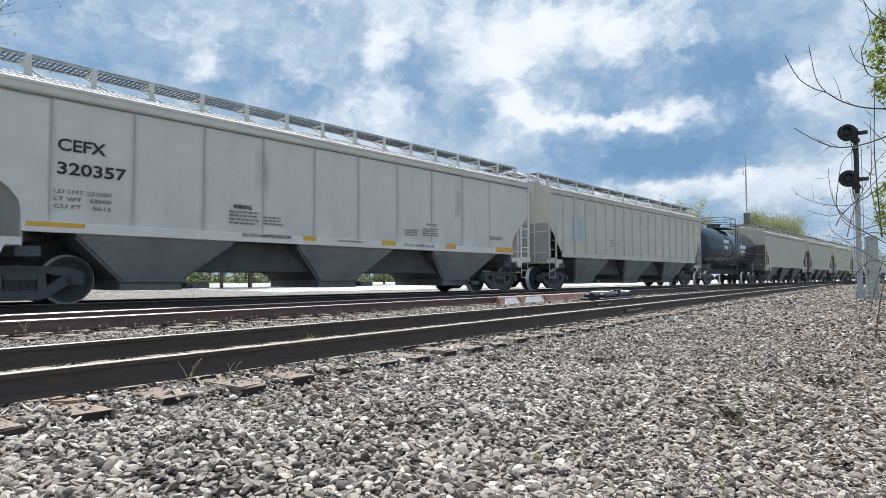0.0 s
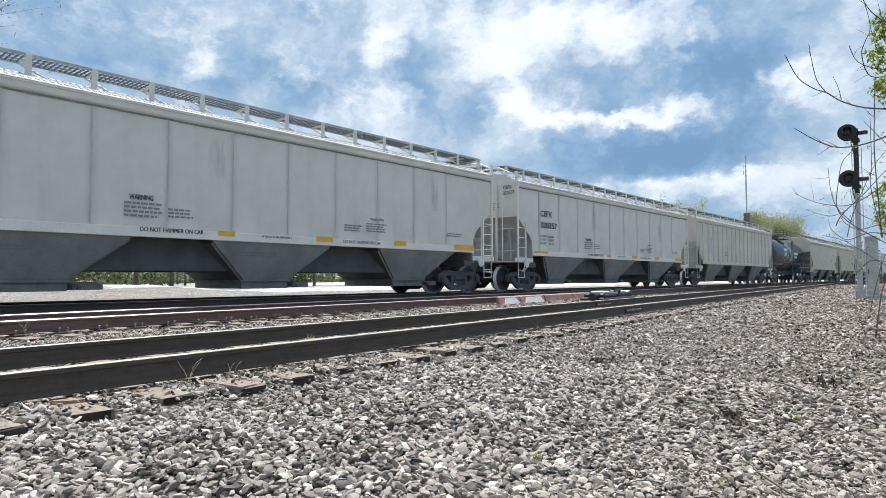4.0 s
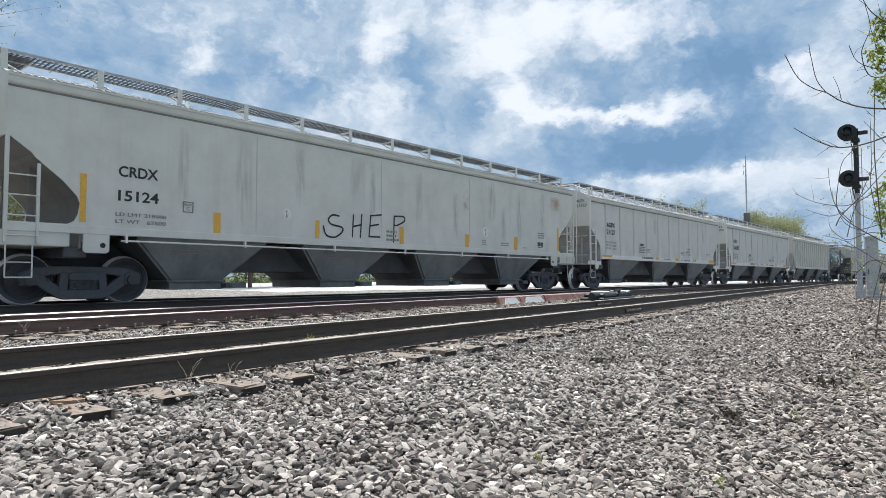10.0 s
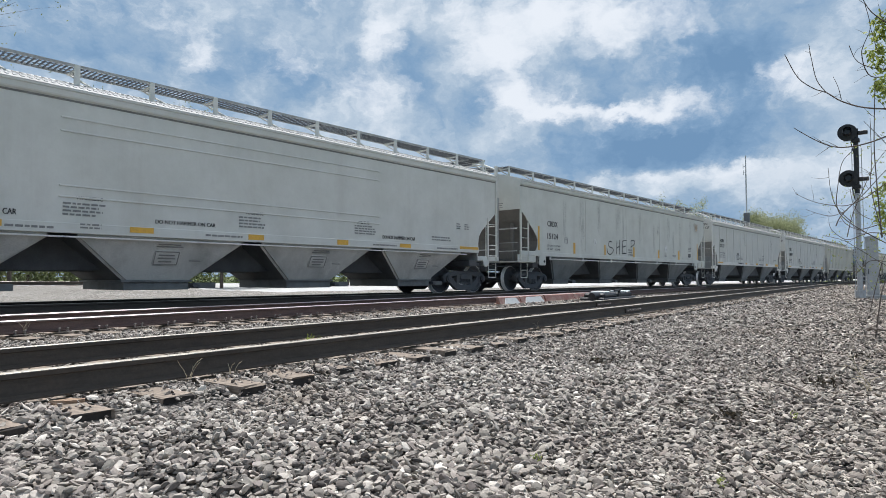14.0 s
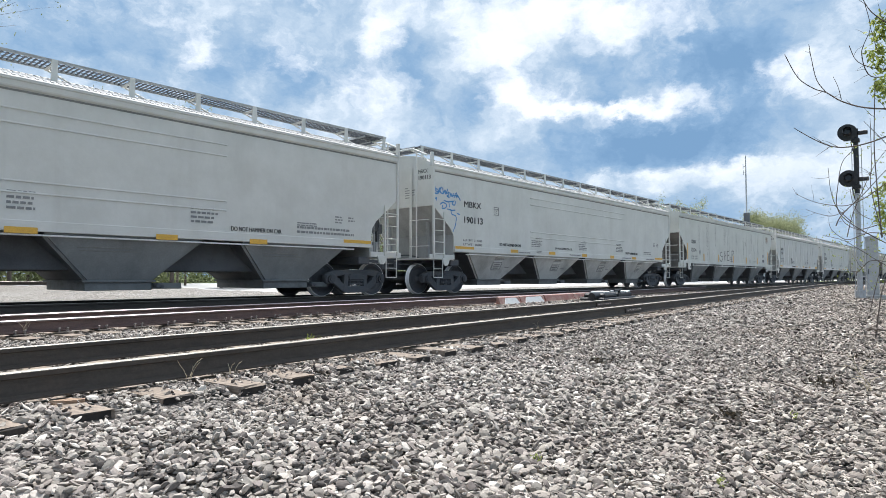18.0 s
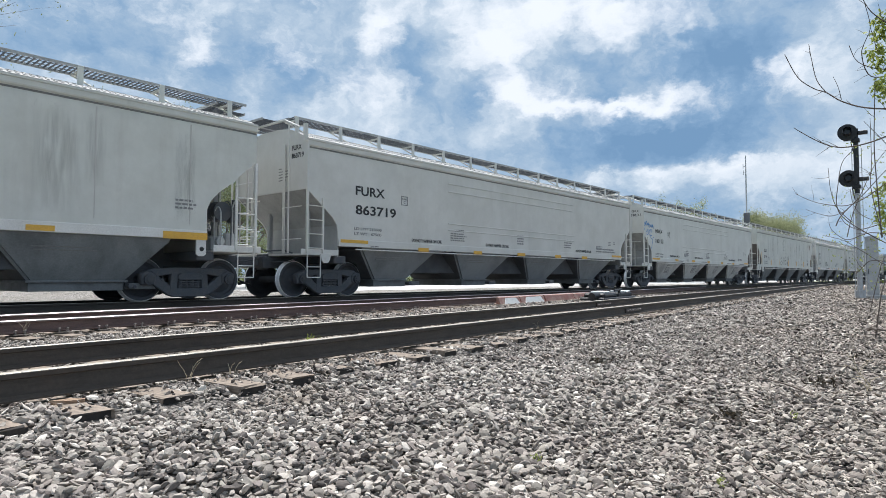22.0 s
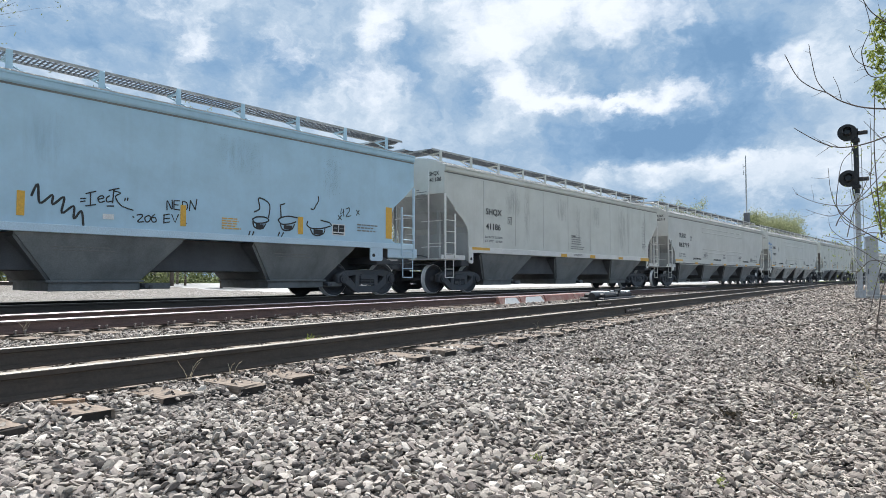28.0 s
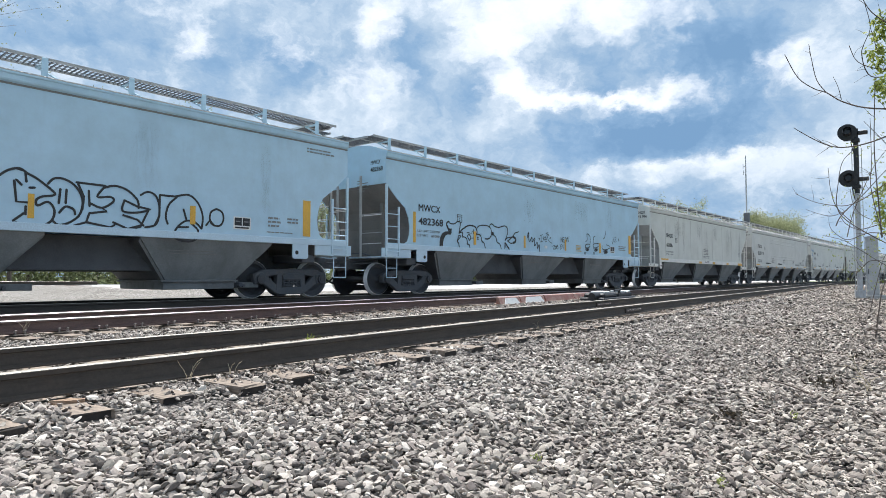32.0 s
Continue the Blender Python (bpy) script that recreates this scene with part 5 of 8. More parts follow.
# ---- signal, cabinet, shrub and small things beside the track ----
def signal_mast():
    m = empty("signal_mast", pose(30.62, 3.9, -0.33), "silver signal mast with two round black heads among bare twigs", "railway signal")
    bm = bmesh.new()
    rod(bm, (0, 0, 0.25), (0, 0, 4.3), 0.10, 14)
    rod(bm, (0, 0, 0.0), (0, 0, 0.3), 0.2, 8)
    part("lower_mast", bm, M_ALU, m, "silver painted lower mast")
    bm = bmesh.new()
    rod(bm, (0, 0, 4.3), (0, 0, 7.0), 0.095, 14)
    part("upper_mast", bm, M_SIGNAL, m, "dark upper mast")
    for z in (4.93, 6.86):
        bm = bmesh.new()
        turn = Matrix.Translation((-0.16, 0.27, z)) @ Matrix.Rotation(radians(188), 4, "Z")
        g = bmesh.ops.create_cone(bm, cap_ends=True, segments=28, radius1=0.35, radius2=0.35, depth=0.03, matrix=turn @ Matrix.Rotation(radians(90), 4, "Y"))
        bmesh.ops.create_cone(bm, cap_ends=False, segments=20, radius1=0.17, radius2=0.15, depth=0.36, matrix=turn @ Matrix.Translation((0.2, 0, 0.02)) @ Matrix.Rotation(radians(90), 4, "Y"))
        box(bm, (-0.40, -0.16, -0.30), (-0.02, 0.16, 0.22), 0.04, turn)
        head = part("signal_head", bm, M_SIGNAL, m, "round black signal head with a hood")
        bm = bmesh.new()
        bmesh.ops.create_cone(bm, cap_ends=True, segments=18, radius1=0.11, radius2=0.11, depth=0.02, matrix=turn @ Matrix.Translation((0.05, 0, 0.02)) @ Matrix.Rotation(radians(90), 4, "Y"))
        part("lens", bm, M_GLASS, head)
        bm = bmesh.new()
        pipe(bm, [(0, 0, z - 0.35), (-0.08, 0.08, z - 0.42), (-0.14, 0.15, z - 0.3)], 0.045, 8)
        pipe(bm, [(0, 0, z - 1.15), (-0.08, 0.1, z - 0.75), (-0.14, 0.15, z - 0.4)], 0.022, 6)
        box(bm, (-0.14, -0.14, z - 0.42), (0.14, 0.14, z - 0.28), 0.01)
        part("bracket", bm, M_SIGNAL, m)
        bm = bmesh.new()
        box(bm, (-0.1, -0.42, z - 0.12), (0.1, -0.08, z + 0.03), 0.02)
        part("counterweight", bm, M_SIGNAL, m)
    bm = bmesh.new()
    for k in range(16):
        rod(bm, (0.12, -0.17, 0.5 + 0.36 * k), (0.12, 0.17, 0.5 + 0.36 * k), 0.012, 5)
    for y in (-0.17, 0.17):
        rod(bm, (0.12, y, 0.3), (0.12, y, 6.2), 0.014, 5)
    part("ladder", bm, M_ALU, m)


M_GLASS = worn("dark signal lens", (0.015, 0.02, 0.018), (0.03, 0.03, 0.03), 0.08, 0, 5)
signal_mast()
cab = empty("signal_cabinet", pose(31.4, 3.55, -0.36, 0, 0, 8), "grey metal signal cabinet on a low footing", "cabinet")
cbm = bmesh.new()
box(cbm, (-0.28, -0.22, 0.12), (0.28, 0.22, 2.5), 0.02)
body = part("body", cbm, M_ALU, cab)
cbm = bmesh.new()
prism(cbm, [(-0.26, 2.5), (-0.26, 2.54), (0.0, 2.6), (0.26, 2.54), (0.26, 2.5)], -0.32, 0.32, "x")
part("roof", cbm, M_ALU, cab)
cbm = bmesh.new()
box(cbm, (-0.298, -0.19, 0.2), (-0.282, 0.19, 2.42), 0.006)
door = part("door", cbm, M_ALU, cab)
cbm = bmesh.new()
rod(cbm, (-0.31, 0.14, 1.0), (-0.31, 0.14, 1.2), 0.015, 6)
part("handle", cbm, M_DARK, door)
cbm = bmesh.new()
box(cbm, (-0.42, -0.5, -0.1), (0.42, 0.5, 0.13), 0.01)
part("footing", cbm, M_LOT, cab)


def mesh_from(name, v, f, mat):
    me = bpy.data.meshes.new(name)
    me.from_pydata(v.tolist(), [], f.tolist())
    me.materials.append(mat)
    return me


def leaves(points, size, spread, per, mat, name, seed, droop=0.3):
    """Small bent leaf blades scattered round the given points."""
    rng = np.random.default_rng(seed)
    c = np.repeat(np.array(points, float), per, 0) + rng.normal(0, spread, (len(points) * per, 3))
    k = len(c)
    a = rng.normal(size=(k, 3))
    a[:, 2] -= droop
    a /= np.linalg.norm(a, axis=1)[:, None]
    b = np.cross(a, rng.normal(size=(k, 3)))
    b /= np.linalg.norm(b, axis=1)[:, None]
    s = size * rng.uniform(0.6, 1.35, (k, 1))
    v = np.stack([c - a * s, c + b * s * 0.42, c + a * s, c - b * s * 0.42], 1).reshape(-1, 3)
    f = np.arange(4 * k).reshape(-1, 4)
    return mesh_from(name, v, f, mat)


def grow(bm, rng, start, way, length, r, depth, tips, bend=0.25, kids=3, wander=0.35):
    """A limb of a few tapering joints, with side limbs."""
    p, d = Vector(start), Vector(way).normalized()
    n = 4 if depth > 1 else 3
    for k in range(n):
        d = (d + Vector((rng.uniform(-bend, bend), rng.uniform(-bend, bend), rng.uniform(-bend * 0.4, bend * 0.7)))).normalized()
        q = p + d * length / n
        rod(bm, p, q, r * (1 - 0.7 * k / n), 6 if depth > 1 else 4, r * (1 - 0.7 * (k + 1) / n), False)
        if depth > 0 and (k > 0 or depth < 2):
            for _ in range(kids if k else 1):
                side = (d * rng.uniform(0.35, 0.9) + Vector((rng.gauss(0, 1), rng.gauss(0, 1), rng.gauss(0.15, 0.7))) * wander * 1.6).normalized()
                grow(bm, rng, q, side, length * rng.uniform(0.45, 0.68), r * (1 - 0.7 * (k + 1) / n) * 0.7, depth - 1, tips, bend, kids, wander)
        p = q
        if depth <= 1:
            tips.append(tuple(p))
    tips.append(tuple(p))


def tree(seed, height, label, mat, leaf=0.16, per=7, spread=0.35, lean=0.0, kids=3, slim=1.0):
    rng = random.Random(seed)
    t = empty("tree", pose(0, 0, 0), label, "tree")
    bm, tips = bmesh.new(), []
    r = height * 0.016
    stem = height * 0.24
    rod(bm, (0, 0, -0.3), (lean * 0.3, 0, stem), r * 1.25, 8, r, True)
    for k in range(5):
        a = 2 * math.pi * (k + rng.random() * 0.6) / 5
        grow(bm, rng, (lean * 0.3, 0, stem * rng.uniform(0.75, 1.0)), (math.cos(a) * 0.55 * slim, math.sin(a) * 0.55 * slim, 1.0), height * rng.uniform(0.55, 0.72), r * 0.7, 2, tips, 0.22, kids, 0.35 * slim)
    part("trunk", bm, M_BARK, t)
    again("crown", leaves(tips, leaf, spread, per, mat, "crown", seed), t)
    return t


def standing(t, x, y, turn=0.0, z=None, wide=1.0, high=1.0):
    t.matrix_basis = pose(x, y, ground_z(x, y) if z is None else z, 0, 0, turn) @ Matrix.Diagonal((wide, wide, high, 1))
    return t


kinds = [tree(11, 7.6, "half-leafed spring tree with pale green buds", M_LEAF_FAR, 0.065, 7, 0.24),
         tree(12, 6.8, "bushy spring tree in fresh pale leaf", M_LEAF_FAR, 0.07, 12, 0.32),
         tree(13, 8.2, "tall half-bare tree with thin twigs", M_LEAF_FAR, 0.06, 6, 0.22),
         tree(14, 6.4, "rounded small tree in yellow-green leaf", M_LEAF_FAR, 0.075, 10, 0.34)]
standing(kinds[0], 13.5, 49.0)
standing(kinds[1], 22.0, 52.0, 40)
standing(kinds[2], 9.0, 47.0, 80)
standing(kinds[3], 60.0, 84.0, 10)
# the row of young trees across the lot, seen through the gaps between the cars
for k, (x, y, turn, wide, high) in enumerate([(16.6, 39.5, 15, 1.05, 1.08), (19.8, 41.5, 130, 1.0, 1.15), (24.3, 43.0, 75, 1.1, 1.2), (27.6, 44.5, 210, 1.05, 1.1), (31.8, 46.0, 300, 1.1, 1.25), (37.0, 48.5, 40, 1.0, 1.15), (42.5, 50.0, 160, 1.1, 1.2), (50.5, 53.0, 250, 1.0, 1.1)]):
    standing(copy_thing(kinds[(1, 0, 3, 2)[k % 4]], Matrix()), x, y, turn, None, wide, high)
standing(tree(15, 11.6, "half-leafed tree standing clear above the train", M_LEAF_SOFT, 0.16, 30, 0.5, slim=0.9), 100.2, 37.3, 20, -0.4, 0.62, 0.86)
standing(tree(16, 8.2, "rounded tree in fresh yellow-green leaf", M_LEAF_SOFT, 0.15, 60, 0.62), 110.5, 26.6, 60, -0.4, 0.86, 1.0)
standing(tree(17, 12.5, "tall half-bare tree behind the spur with thin twigs", M_LEAF_FAR, 0.06, 3, 0.2), -0.9, 27.5, 30)
rng = random.Random(5)
# a loose wood behind the lot; two crowns stand clear above the train
for k, (x, y) in enumerate([(5.5, 50), (2.0, 41), (6.5, 40.5), (-1.5, 43), (11.0, 43.5), (11.5, 56), (17.5, 54.5), (18.5, 47.5), (26, 58), (24, 66), (33, 70), (30, 60), (38, 84), (46, 88), (55, 90), (63, 86), (72, 92), (80, 88), (90, 94), (36, 74), (50, 80), (66, 96)]):
    c = copy_thing(kinds[(0, 2, 1, 0, 1, 3, 1, 0, 3, 1, 3, 1)[k % 12]], pose(x, y, ground_z(x, y), 0, 0, rng.uniform(0, 360)))
    tagged(c, group="wood behind the lot")


def hedge():
    """Low brush along the back of the lot."""
    rng = np.random.default_rng(3)
    pts = []
    for x in np.arange(-20, 150, 0.45):
        y = 85.0 + 1.5 * math.sin(x * 0.3) + rng.normal(0, 0.7) if x > 22 else 42.0 + rng.normal(0, 1.2) + 0.25 * max(0, x)
        top = rng.uniform(1.2, 3.4)
        for z in np.arange(0.1, top, 0.28):
            pts.append((x + rng.normal(0, 0.2), y + rng.normal(0, 0.4), ground_z(x, y) + z))
    return tagged(new("hedge", leaves(pts, 0.22, 0.26, 10, M_HEDGE, "hedge", 9)), "low yellow-green brush along the back of the lot", "hedge", kind="stuff")


hedge()
spur = track("spur_track", pose(0, 31.6, 0), -14, 11.5, 0.33, "short weed-grown spur behind the train")

pole = empty("radio_pole", pose(85.8, 22.9, -0.4), "thin grey radio pole with short aerials", "pole")
pbm = bmesh.new()
rod(pbm, (0, 0, 0), (0, 0, 16.6), 0.14, 8, 0.07)
part("mast", pbm, M_ALU, pole)
pbm = bmesh.new()
for z in (15.2, 14.4):
    rod(pbm, (0, 0, z), (-0.2, 0.25, z), 0.03, 5)
    rod(pbm, (-0.2, 0.25, z - 0.3), (-0.2, 0.25, z + 0.3), 0.035, 5)
part("aerial", pbm, M_ALU, pole)
pbm = bmesh.new()
box(pbm, (-0.3, -0.3, 7.5), (0.3, 0.3, 9.2), 0.03)
part("box", pbm, M_GRATE, pole)


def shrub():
    """Bare arching branches with young leaf at the tips, placed over the verge to fit the camera's view."""
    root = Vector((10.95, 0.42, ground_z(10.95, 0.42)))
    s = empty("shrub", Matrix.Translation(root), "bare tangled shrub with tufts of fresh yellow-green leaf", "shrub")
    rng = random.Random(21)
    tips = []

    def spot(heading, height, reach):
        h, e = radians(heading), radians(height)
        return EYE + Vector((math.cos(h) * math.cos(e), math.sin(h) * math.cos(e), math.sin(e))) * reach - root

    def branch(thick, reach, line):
        """One bent branch, fitted to the camera's view: heading and height in degrees as seen from the stand, thin end
        first.
        """
        reach *= rng.uniform(0.97, 1.03)
        p = [spot(h, e, reach) for h, e in line]
        xy = curve_through([(q.x, q.y) for q in p], 4)
        zz = curve_through([(q.z, 0.0) for q in p], 4)
        pts = [Vector((a[0], a[1], b[0])) for a, b in zip(xy, zz)]
        bm = bmesh.new()
        for k, (a, b) in enumerate(zip(pts, pts[1:])):
            u = k / len(pts)
            rod(bm, a, b, thick * (0.45 + 0.55 * u), 5, thick * (0.45 + 0.55 * (u + 1 / len(pts))), False)
        for k in range(len(pts) // 4):
            a = rng.choice(pts)
            d = Vector((rng.uniform(-0.8, 0.3), rng.uniform(-0.2, 0.8), rng.uniform(-0.4, 0.7))).normalized()
            grow(bm, rng, a, d, rng.uniform(0.08, 0.3), thick * 0.42, 0, tips, 0.3)
        part("branch", bm, M_BARK, s)

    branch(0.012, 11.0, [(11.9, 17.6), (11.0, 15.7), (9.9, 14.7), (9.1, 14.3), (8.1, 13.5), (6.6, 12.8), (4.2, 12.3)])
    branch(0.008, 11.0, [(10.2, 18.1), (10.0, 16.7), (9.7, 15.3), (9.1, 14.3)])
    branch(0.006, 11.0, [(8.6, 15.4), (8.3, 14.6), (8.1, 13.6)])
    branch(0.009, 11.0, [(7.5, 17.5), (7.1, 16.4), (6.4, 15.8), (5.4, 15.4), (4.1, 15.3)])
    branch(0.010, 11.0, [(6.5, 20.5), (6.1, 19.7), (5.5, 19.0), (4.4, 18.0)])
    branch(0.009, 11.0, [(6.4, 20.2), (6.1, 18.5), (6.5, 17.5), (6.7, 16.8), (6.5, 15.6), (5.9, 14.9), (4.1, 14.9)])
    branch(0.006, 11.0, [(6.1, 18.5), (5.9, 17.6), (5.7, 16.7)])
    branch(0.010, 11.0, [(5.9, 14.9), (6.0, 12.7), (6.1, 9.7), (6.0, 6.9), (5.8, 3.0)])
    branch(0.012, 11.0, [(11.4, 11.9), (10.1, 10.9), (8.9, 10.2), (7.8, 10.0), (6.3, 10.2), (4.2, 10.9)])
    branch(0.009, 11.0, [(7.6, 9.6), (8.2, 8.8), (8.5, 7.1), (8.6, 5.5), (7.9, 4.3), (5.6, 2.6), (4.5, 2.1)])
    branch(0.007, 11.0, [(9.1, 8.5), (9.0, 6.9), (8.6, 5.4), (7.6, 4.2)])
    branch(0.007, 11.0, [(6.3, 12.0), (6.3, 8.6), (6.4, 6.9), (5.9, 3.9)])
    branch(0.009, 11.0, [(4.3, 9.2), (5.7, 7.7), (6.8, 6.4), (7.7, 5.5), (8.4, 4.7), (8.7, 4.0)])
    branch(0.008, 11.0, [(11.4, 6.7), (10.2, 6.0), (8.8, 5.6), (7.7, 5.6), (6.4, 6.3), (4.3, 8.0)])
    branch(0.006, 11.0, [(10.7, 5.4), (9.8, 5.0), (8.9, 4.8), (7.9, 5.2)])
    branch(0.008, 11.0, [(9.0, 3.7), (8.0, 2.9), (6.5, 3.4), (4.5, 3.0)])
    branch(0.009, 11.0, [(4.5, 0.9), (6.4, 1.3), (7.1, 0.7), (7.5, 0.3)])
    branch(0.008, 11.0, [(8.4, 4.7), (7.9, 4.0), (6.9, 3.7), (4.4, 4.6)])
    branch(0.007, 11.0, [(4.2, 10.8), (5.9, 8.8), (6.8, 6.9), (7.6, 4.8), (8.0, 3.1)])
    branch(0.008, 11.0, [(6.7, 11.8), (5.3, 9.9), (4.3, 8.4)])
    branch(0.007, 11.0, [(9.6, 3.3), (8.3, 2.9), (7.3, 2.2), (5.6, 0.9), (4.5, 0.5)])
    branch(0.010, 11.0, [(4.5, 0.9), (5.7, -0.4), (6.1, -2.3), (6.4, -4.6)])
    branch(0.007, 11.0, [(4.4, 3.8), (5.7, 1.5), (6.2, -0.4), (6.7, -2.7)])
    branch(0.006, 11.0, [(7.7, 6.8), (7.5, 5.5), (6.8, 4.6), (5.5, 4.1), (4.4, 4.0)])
    bm = bmesh.new()
    for k in range(5):
        grow(bm, rng, (rng.uniform(-0.1, 0.2), rng.uniform(-0.3, 0.1), 0), (rng.uniform(-0.05, 0.12), rng.uniform(-0.12, 0.05), 1), rng.uniform(2.4, 4.0), 0.02, 0, tips, 0.1)
    part("stem", bm, M_BARK, s)
    # tufts are set by heading and height from the camera as well
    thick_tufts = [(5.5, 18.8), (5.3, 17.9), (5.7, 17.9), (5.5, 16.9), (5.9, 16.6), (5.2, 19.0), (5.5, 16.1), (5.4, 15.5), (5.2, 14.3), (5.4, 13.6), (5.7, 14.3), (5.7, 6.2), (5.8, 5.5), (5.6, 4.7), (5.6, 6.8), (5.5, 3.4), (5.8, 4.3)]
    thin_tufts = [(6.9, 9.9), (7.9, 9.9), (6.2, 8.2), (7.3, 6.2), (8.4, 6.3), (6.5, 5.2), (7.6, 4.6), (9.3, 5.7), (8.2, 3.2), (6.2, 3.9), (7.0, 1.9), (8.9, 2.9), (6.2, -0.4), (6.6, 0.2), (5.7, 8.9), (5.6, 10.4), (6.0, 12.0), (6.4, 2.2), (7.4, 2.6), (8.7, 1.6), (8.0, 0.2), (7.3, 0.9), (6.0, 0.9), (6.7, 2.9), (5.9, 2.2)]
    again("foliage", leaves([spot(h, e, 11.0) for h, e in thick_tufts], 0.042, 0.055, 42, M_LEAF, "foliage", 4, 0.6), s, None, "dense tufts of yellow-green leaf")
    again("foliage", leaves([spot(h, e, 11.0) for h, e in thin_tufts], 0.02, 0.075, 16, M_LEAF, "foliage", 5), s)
    return s


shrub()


def stick(name, a, b, r, label, seed=1):
    rng = random.Random(seed)
    a, b = Vector(a), Vector(b)
    bm = bmesh.new()
    p = a
    for k in range(4):
        q = a.lerp(b, (k + 1) / 4) + (Vector((rng.uniform(-1, 1), rng.uniform(-1, 1), rng.uniform(0, 1))) * r * 2.5 if k < 3 else Vector((0, 0, 0)))
        rod(bm, p - a, q - a, r * (1 - 0.15 * k), 6, r * (1 - 0.15 * (k + 1)))
        p = q
    ob = new(name, mesh_of(bm, name, M_BARK))
    ob.location = a
    return tagged(ob, label, "stick")


stick("fallen_stick", (2.68, 0.58, -0.322), (3.02, 0.87, -0.318), 0.006, "thin dry stick lying on the ballast", 2)
stick("fallen_branch", (11.3, 1.35, -0.28), (10.3, 1.0, -0.22), 0.03, "pale dead branch lying on the stones", 3)
stick("fallen_stick", (5.2, 1.0, -0.34), (5.6, 1.45, -0.33), 0.008, "thin dry stick lying on the ballast", 5)


rng = random.Random(31)
for k in range(46):
    x, y, a = rng.uniform(2.6, 10.5), rng.uniform(0.35, 2.2), rng.uniform(0, 3.1)
    d, z = rng.uniform(0.06, 0.3), 0.034
    stick("fallen_twig", (x, y, ground_z(x, y) + lumps(x, y) + z), (x + d * math.cos(a), y + d * math.sin(a), ground_z(x, y) + lumps(x, y) + z + 0.004), rng.uniform(0.0025, 0.004), "thin dark twig lying on the ballast", k)


def litter(x, y, count, wide, label, seed):
    """A small dark heap of rotted leaf and bark bits caught between the stones."""
    r = random.Random(seed)
    pts = [(r.gauss(0, wide), r.gauss(0, wide * 0.6), abs(r.gauss(0.0, 0.012))) for _ in range(count)]
    ob = new("leaf_litter", leaves(pts, 0.02, 0.008, 3, M_LITTER, "leaf_litter", seed))
    ob.matrix_basis = pose(x, y, ground_z(x, y) + lumps(x, y) + 0.022)
    return tagged(ob, label, "leaf litter")


M_LITTER = leaf_mat("rotted leaf", (0.012, 0.011, 0.009), (0.07, 0.055, 0.035))
litter(4.28, 1.26, 42, 0.1, "dark heap of rotted leaves among the stones", 61)
litter(5.69, 2.91, 40, 0.09, "dark heap of rotted leaves among the stones", 62)
litter(6.3, 1.05, 50, 0.16, "thin scatter of rotted leaves on the stones", 63)
litter(8.3, 0.9, 60, 0.22, "thin scatter of rotted leaves on the stones", 64)


def splinter(a, b, wide, label, seed):
    """A flat splintered strip of old tie wood."""
    r = random.Random(seed)
    a, b = Vector(a), Vector(b)
    d = (b - a).normalized()
    n = Vector((-d.y, d.x, 0))
    bm = bmesh.new()
    cols = [a.lerp(b, k / 5) - a for k in range(6)]
    rows = [[bm.verts.new(c + n * w * (wide / 2) * (0.35 if k in (0, 5) else r.uniform(0.7, 1.0)) + Vector((0, 0, h + r.uniform(-0.004, 0.004)))) for w, h in ((-1, 0), (1, 0), (1, 0.022), (-1, 0.022))] for k, c in enumerate(cols)]
    for p, q in zip(rows, rows[1:]):
        for i in range(4):
            bm.faces.new((p[i], p[(i + 1) % 4], q[(i + 1) % 4], q[i]))
    bm.faces.new(rows[0])
    bm.faces.new(rows[-1][::-1])
    bmesh.ops.recalc_face_normals(bm, faces=bm.faces)
    ob = new("wood_splinter", mesh_of(bm, "wood_splinter", M_SPLINTER))
    ob.location = a
    return tagged(ob, label, "wood splinter")


M_SPLINTER = worn("brown splintered wood", (0.31, 0.215, 0.145), (0.2, 0.13, 0.085), 0.9, 0, 8, (4, 4, 1), 0.8, 0.6, 60)
splinter((1.31, 4.31, -0.272), (1.49, 4.24, -0.272), 0.09, "brown splinter of old tie wood beside the rail", 71)


def weed(x, y, z, h, n, mat, label, seed):
    rng = random.Random(seed)
    w = empty("weed", pose(x, y, z), label, "weed")
    for k in range(n):
        bm = bmesh.new()
        p, d = Vector((rng.uniform(-0.02, 0.02), rng.uniform(-0.02, 0.02), 0)), Vector((rng.uniform(-0.5, 0.5), rng.uniform(-0.5, 0.5), 1)).normalized()
        for j in range(4):
            d = (d + Vector((rng.uniform(-0.35, 0.35), rng.uniform(-0.35, 0.35), -0.12 * j))).normalized()
            q = p + d * h / 4
            rod(bm, p, q, 0.0024, 4, 0.0018)
            p = q
        part("stem", bm, mat, w)
    if mat is M_LEAF:
        again("leaves", leaves([(0, 0, h * 0.6), (0.03, 0.02, h * 0.8), (-0.03, 0, h * 0.5)], 0.016 if h > 0.1 else 0.007, 0.02 if h > 0.1 else 0.009, 7, M_LEAF, "leaves", seed), w)
    return w


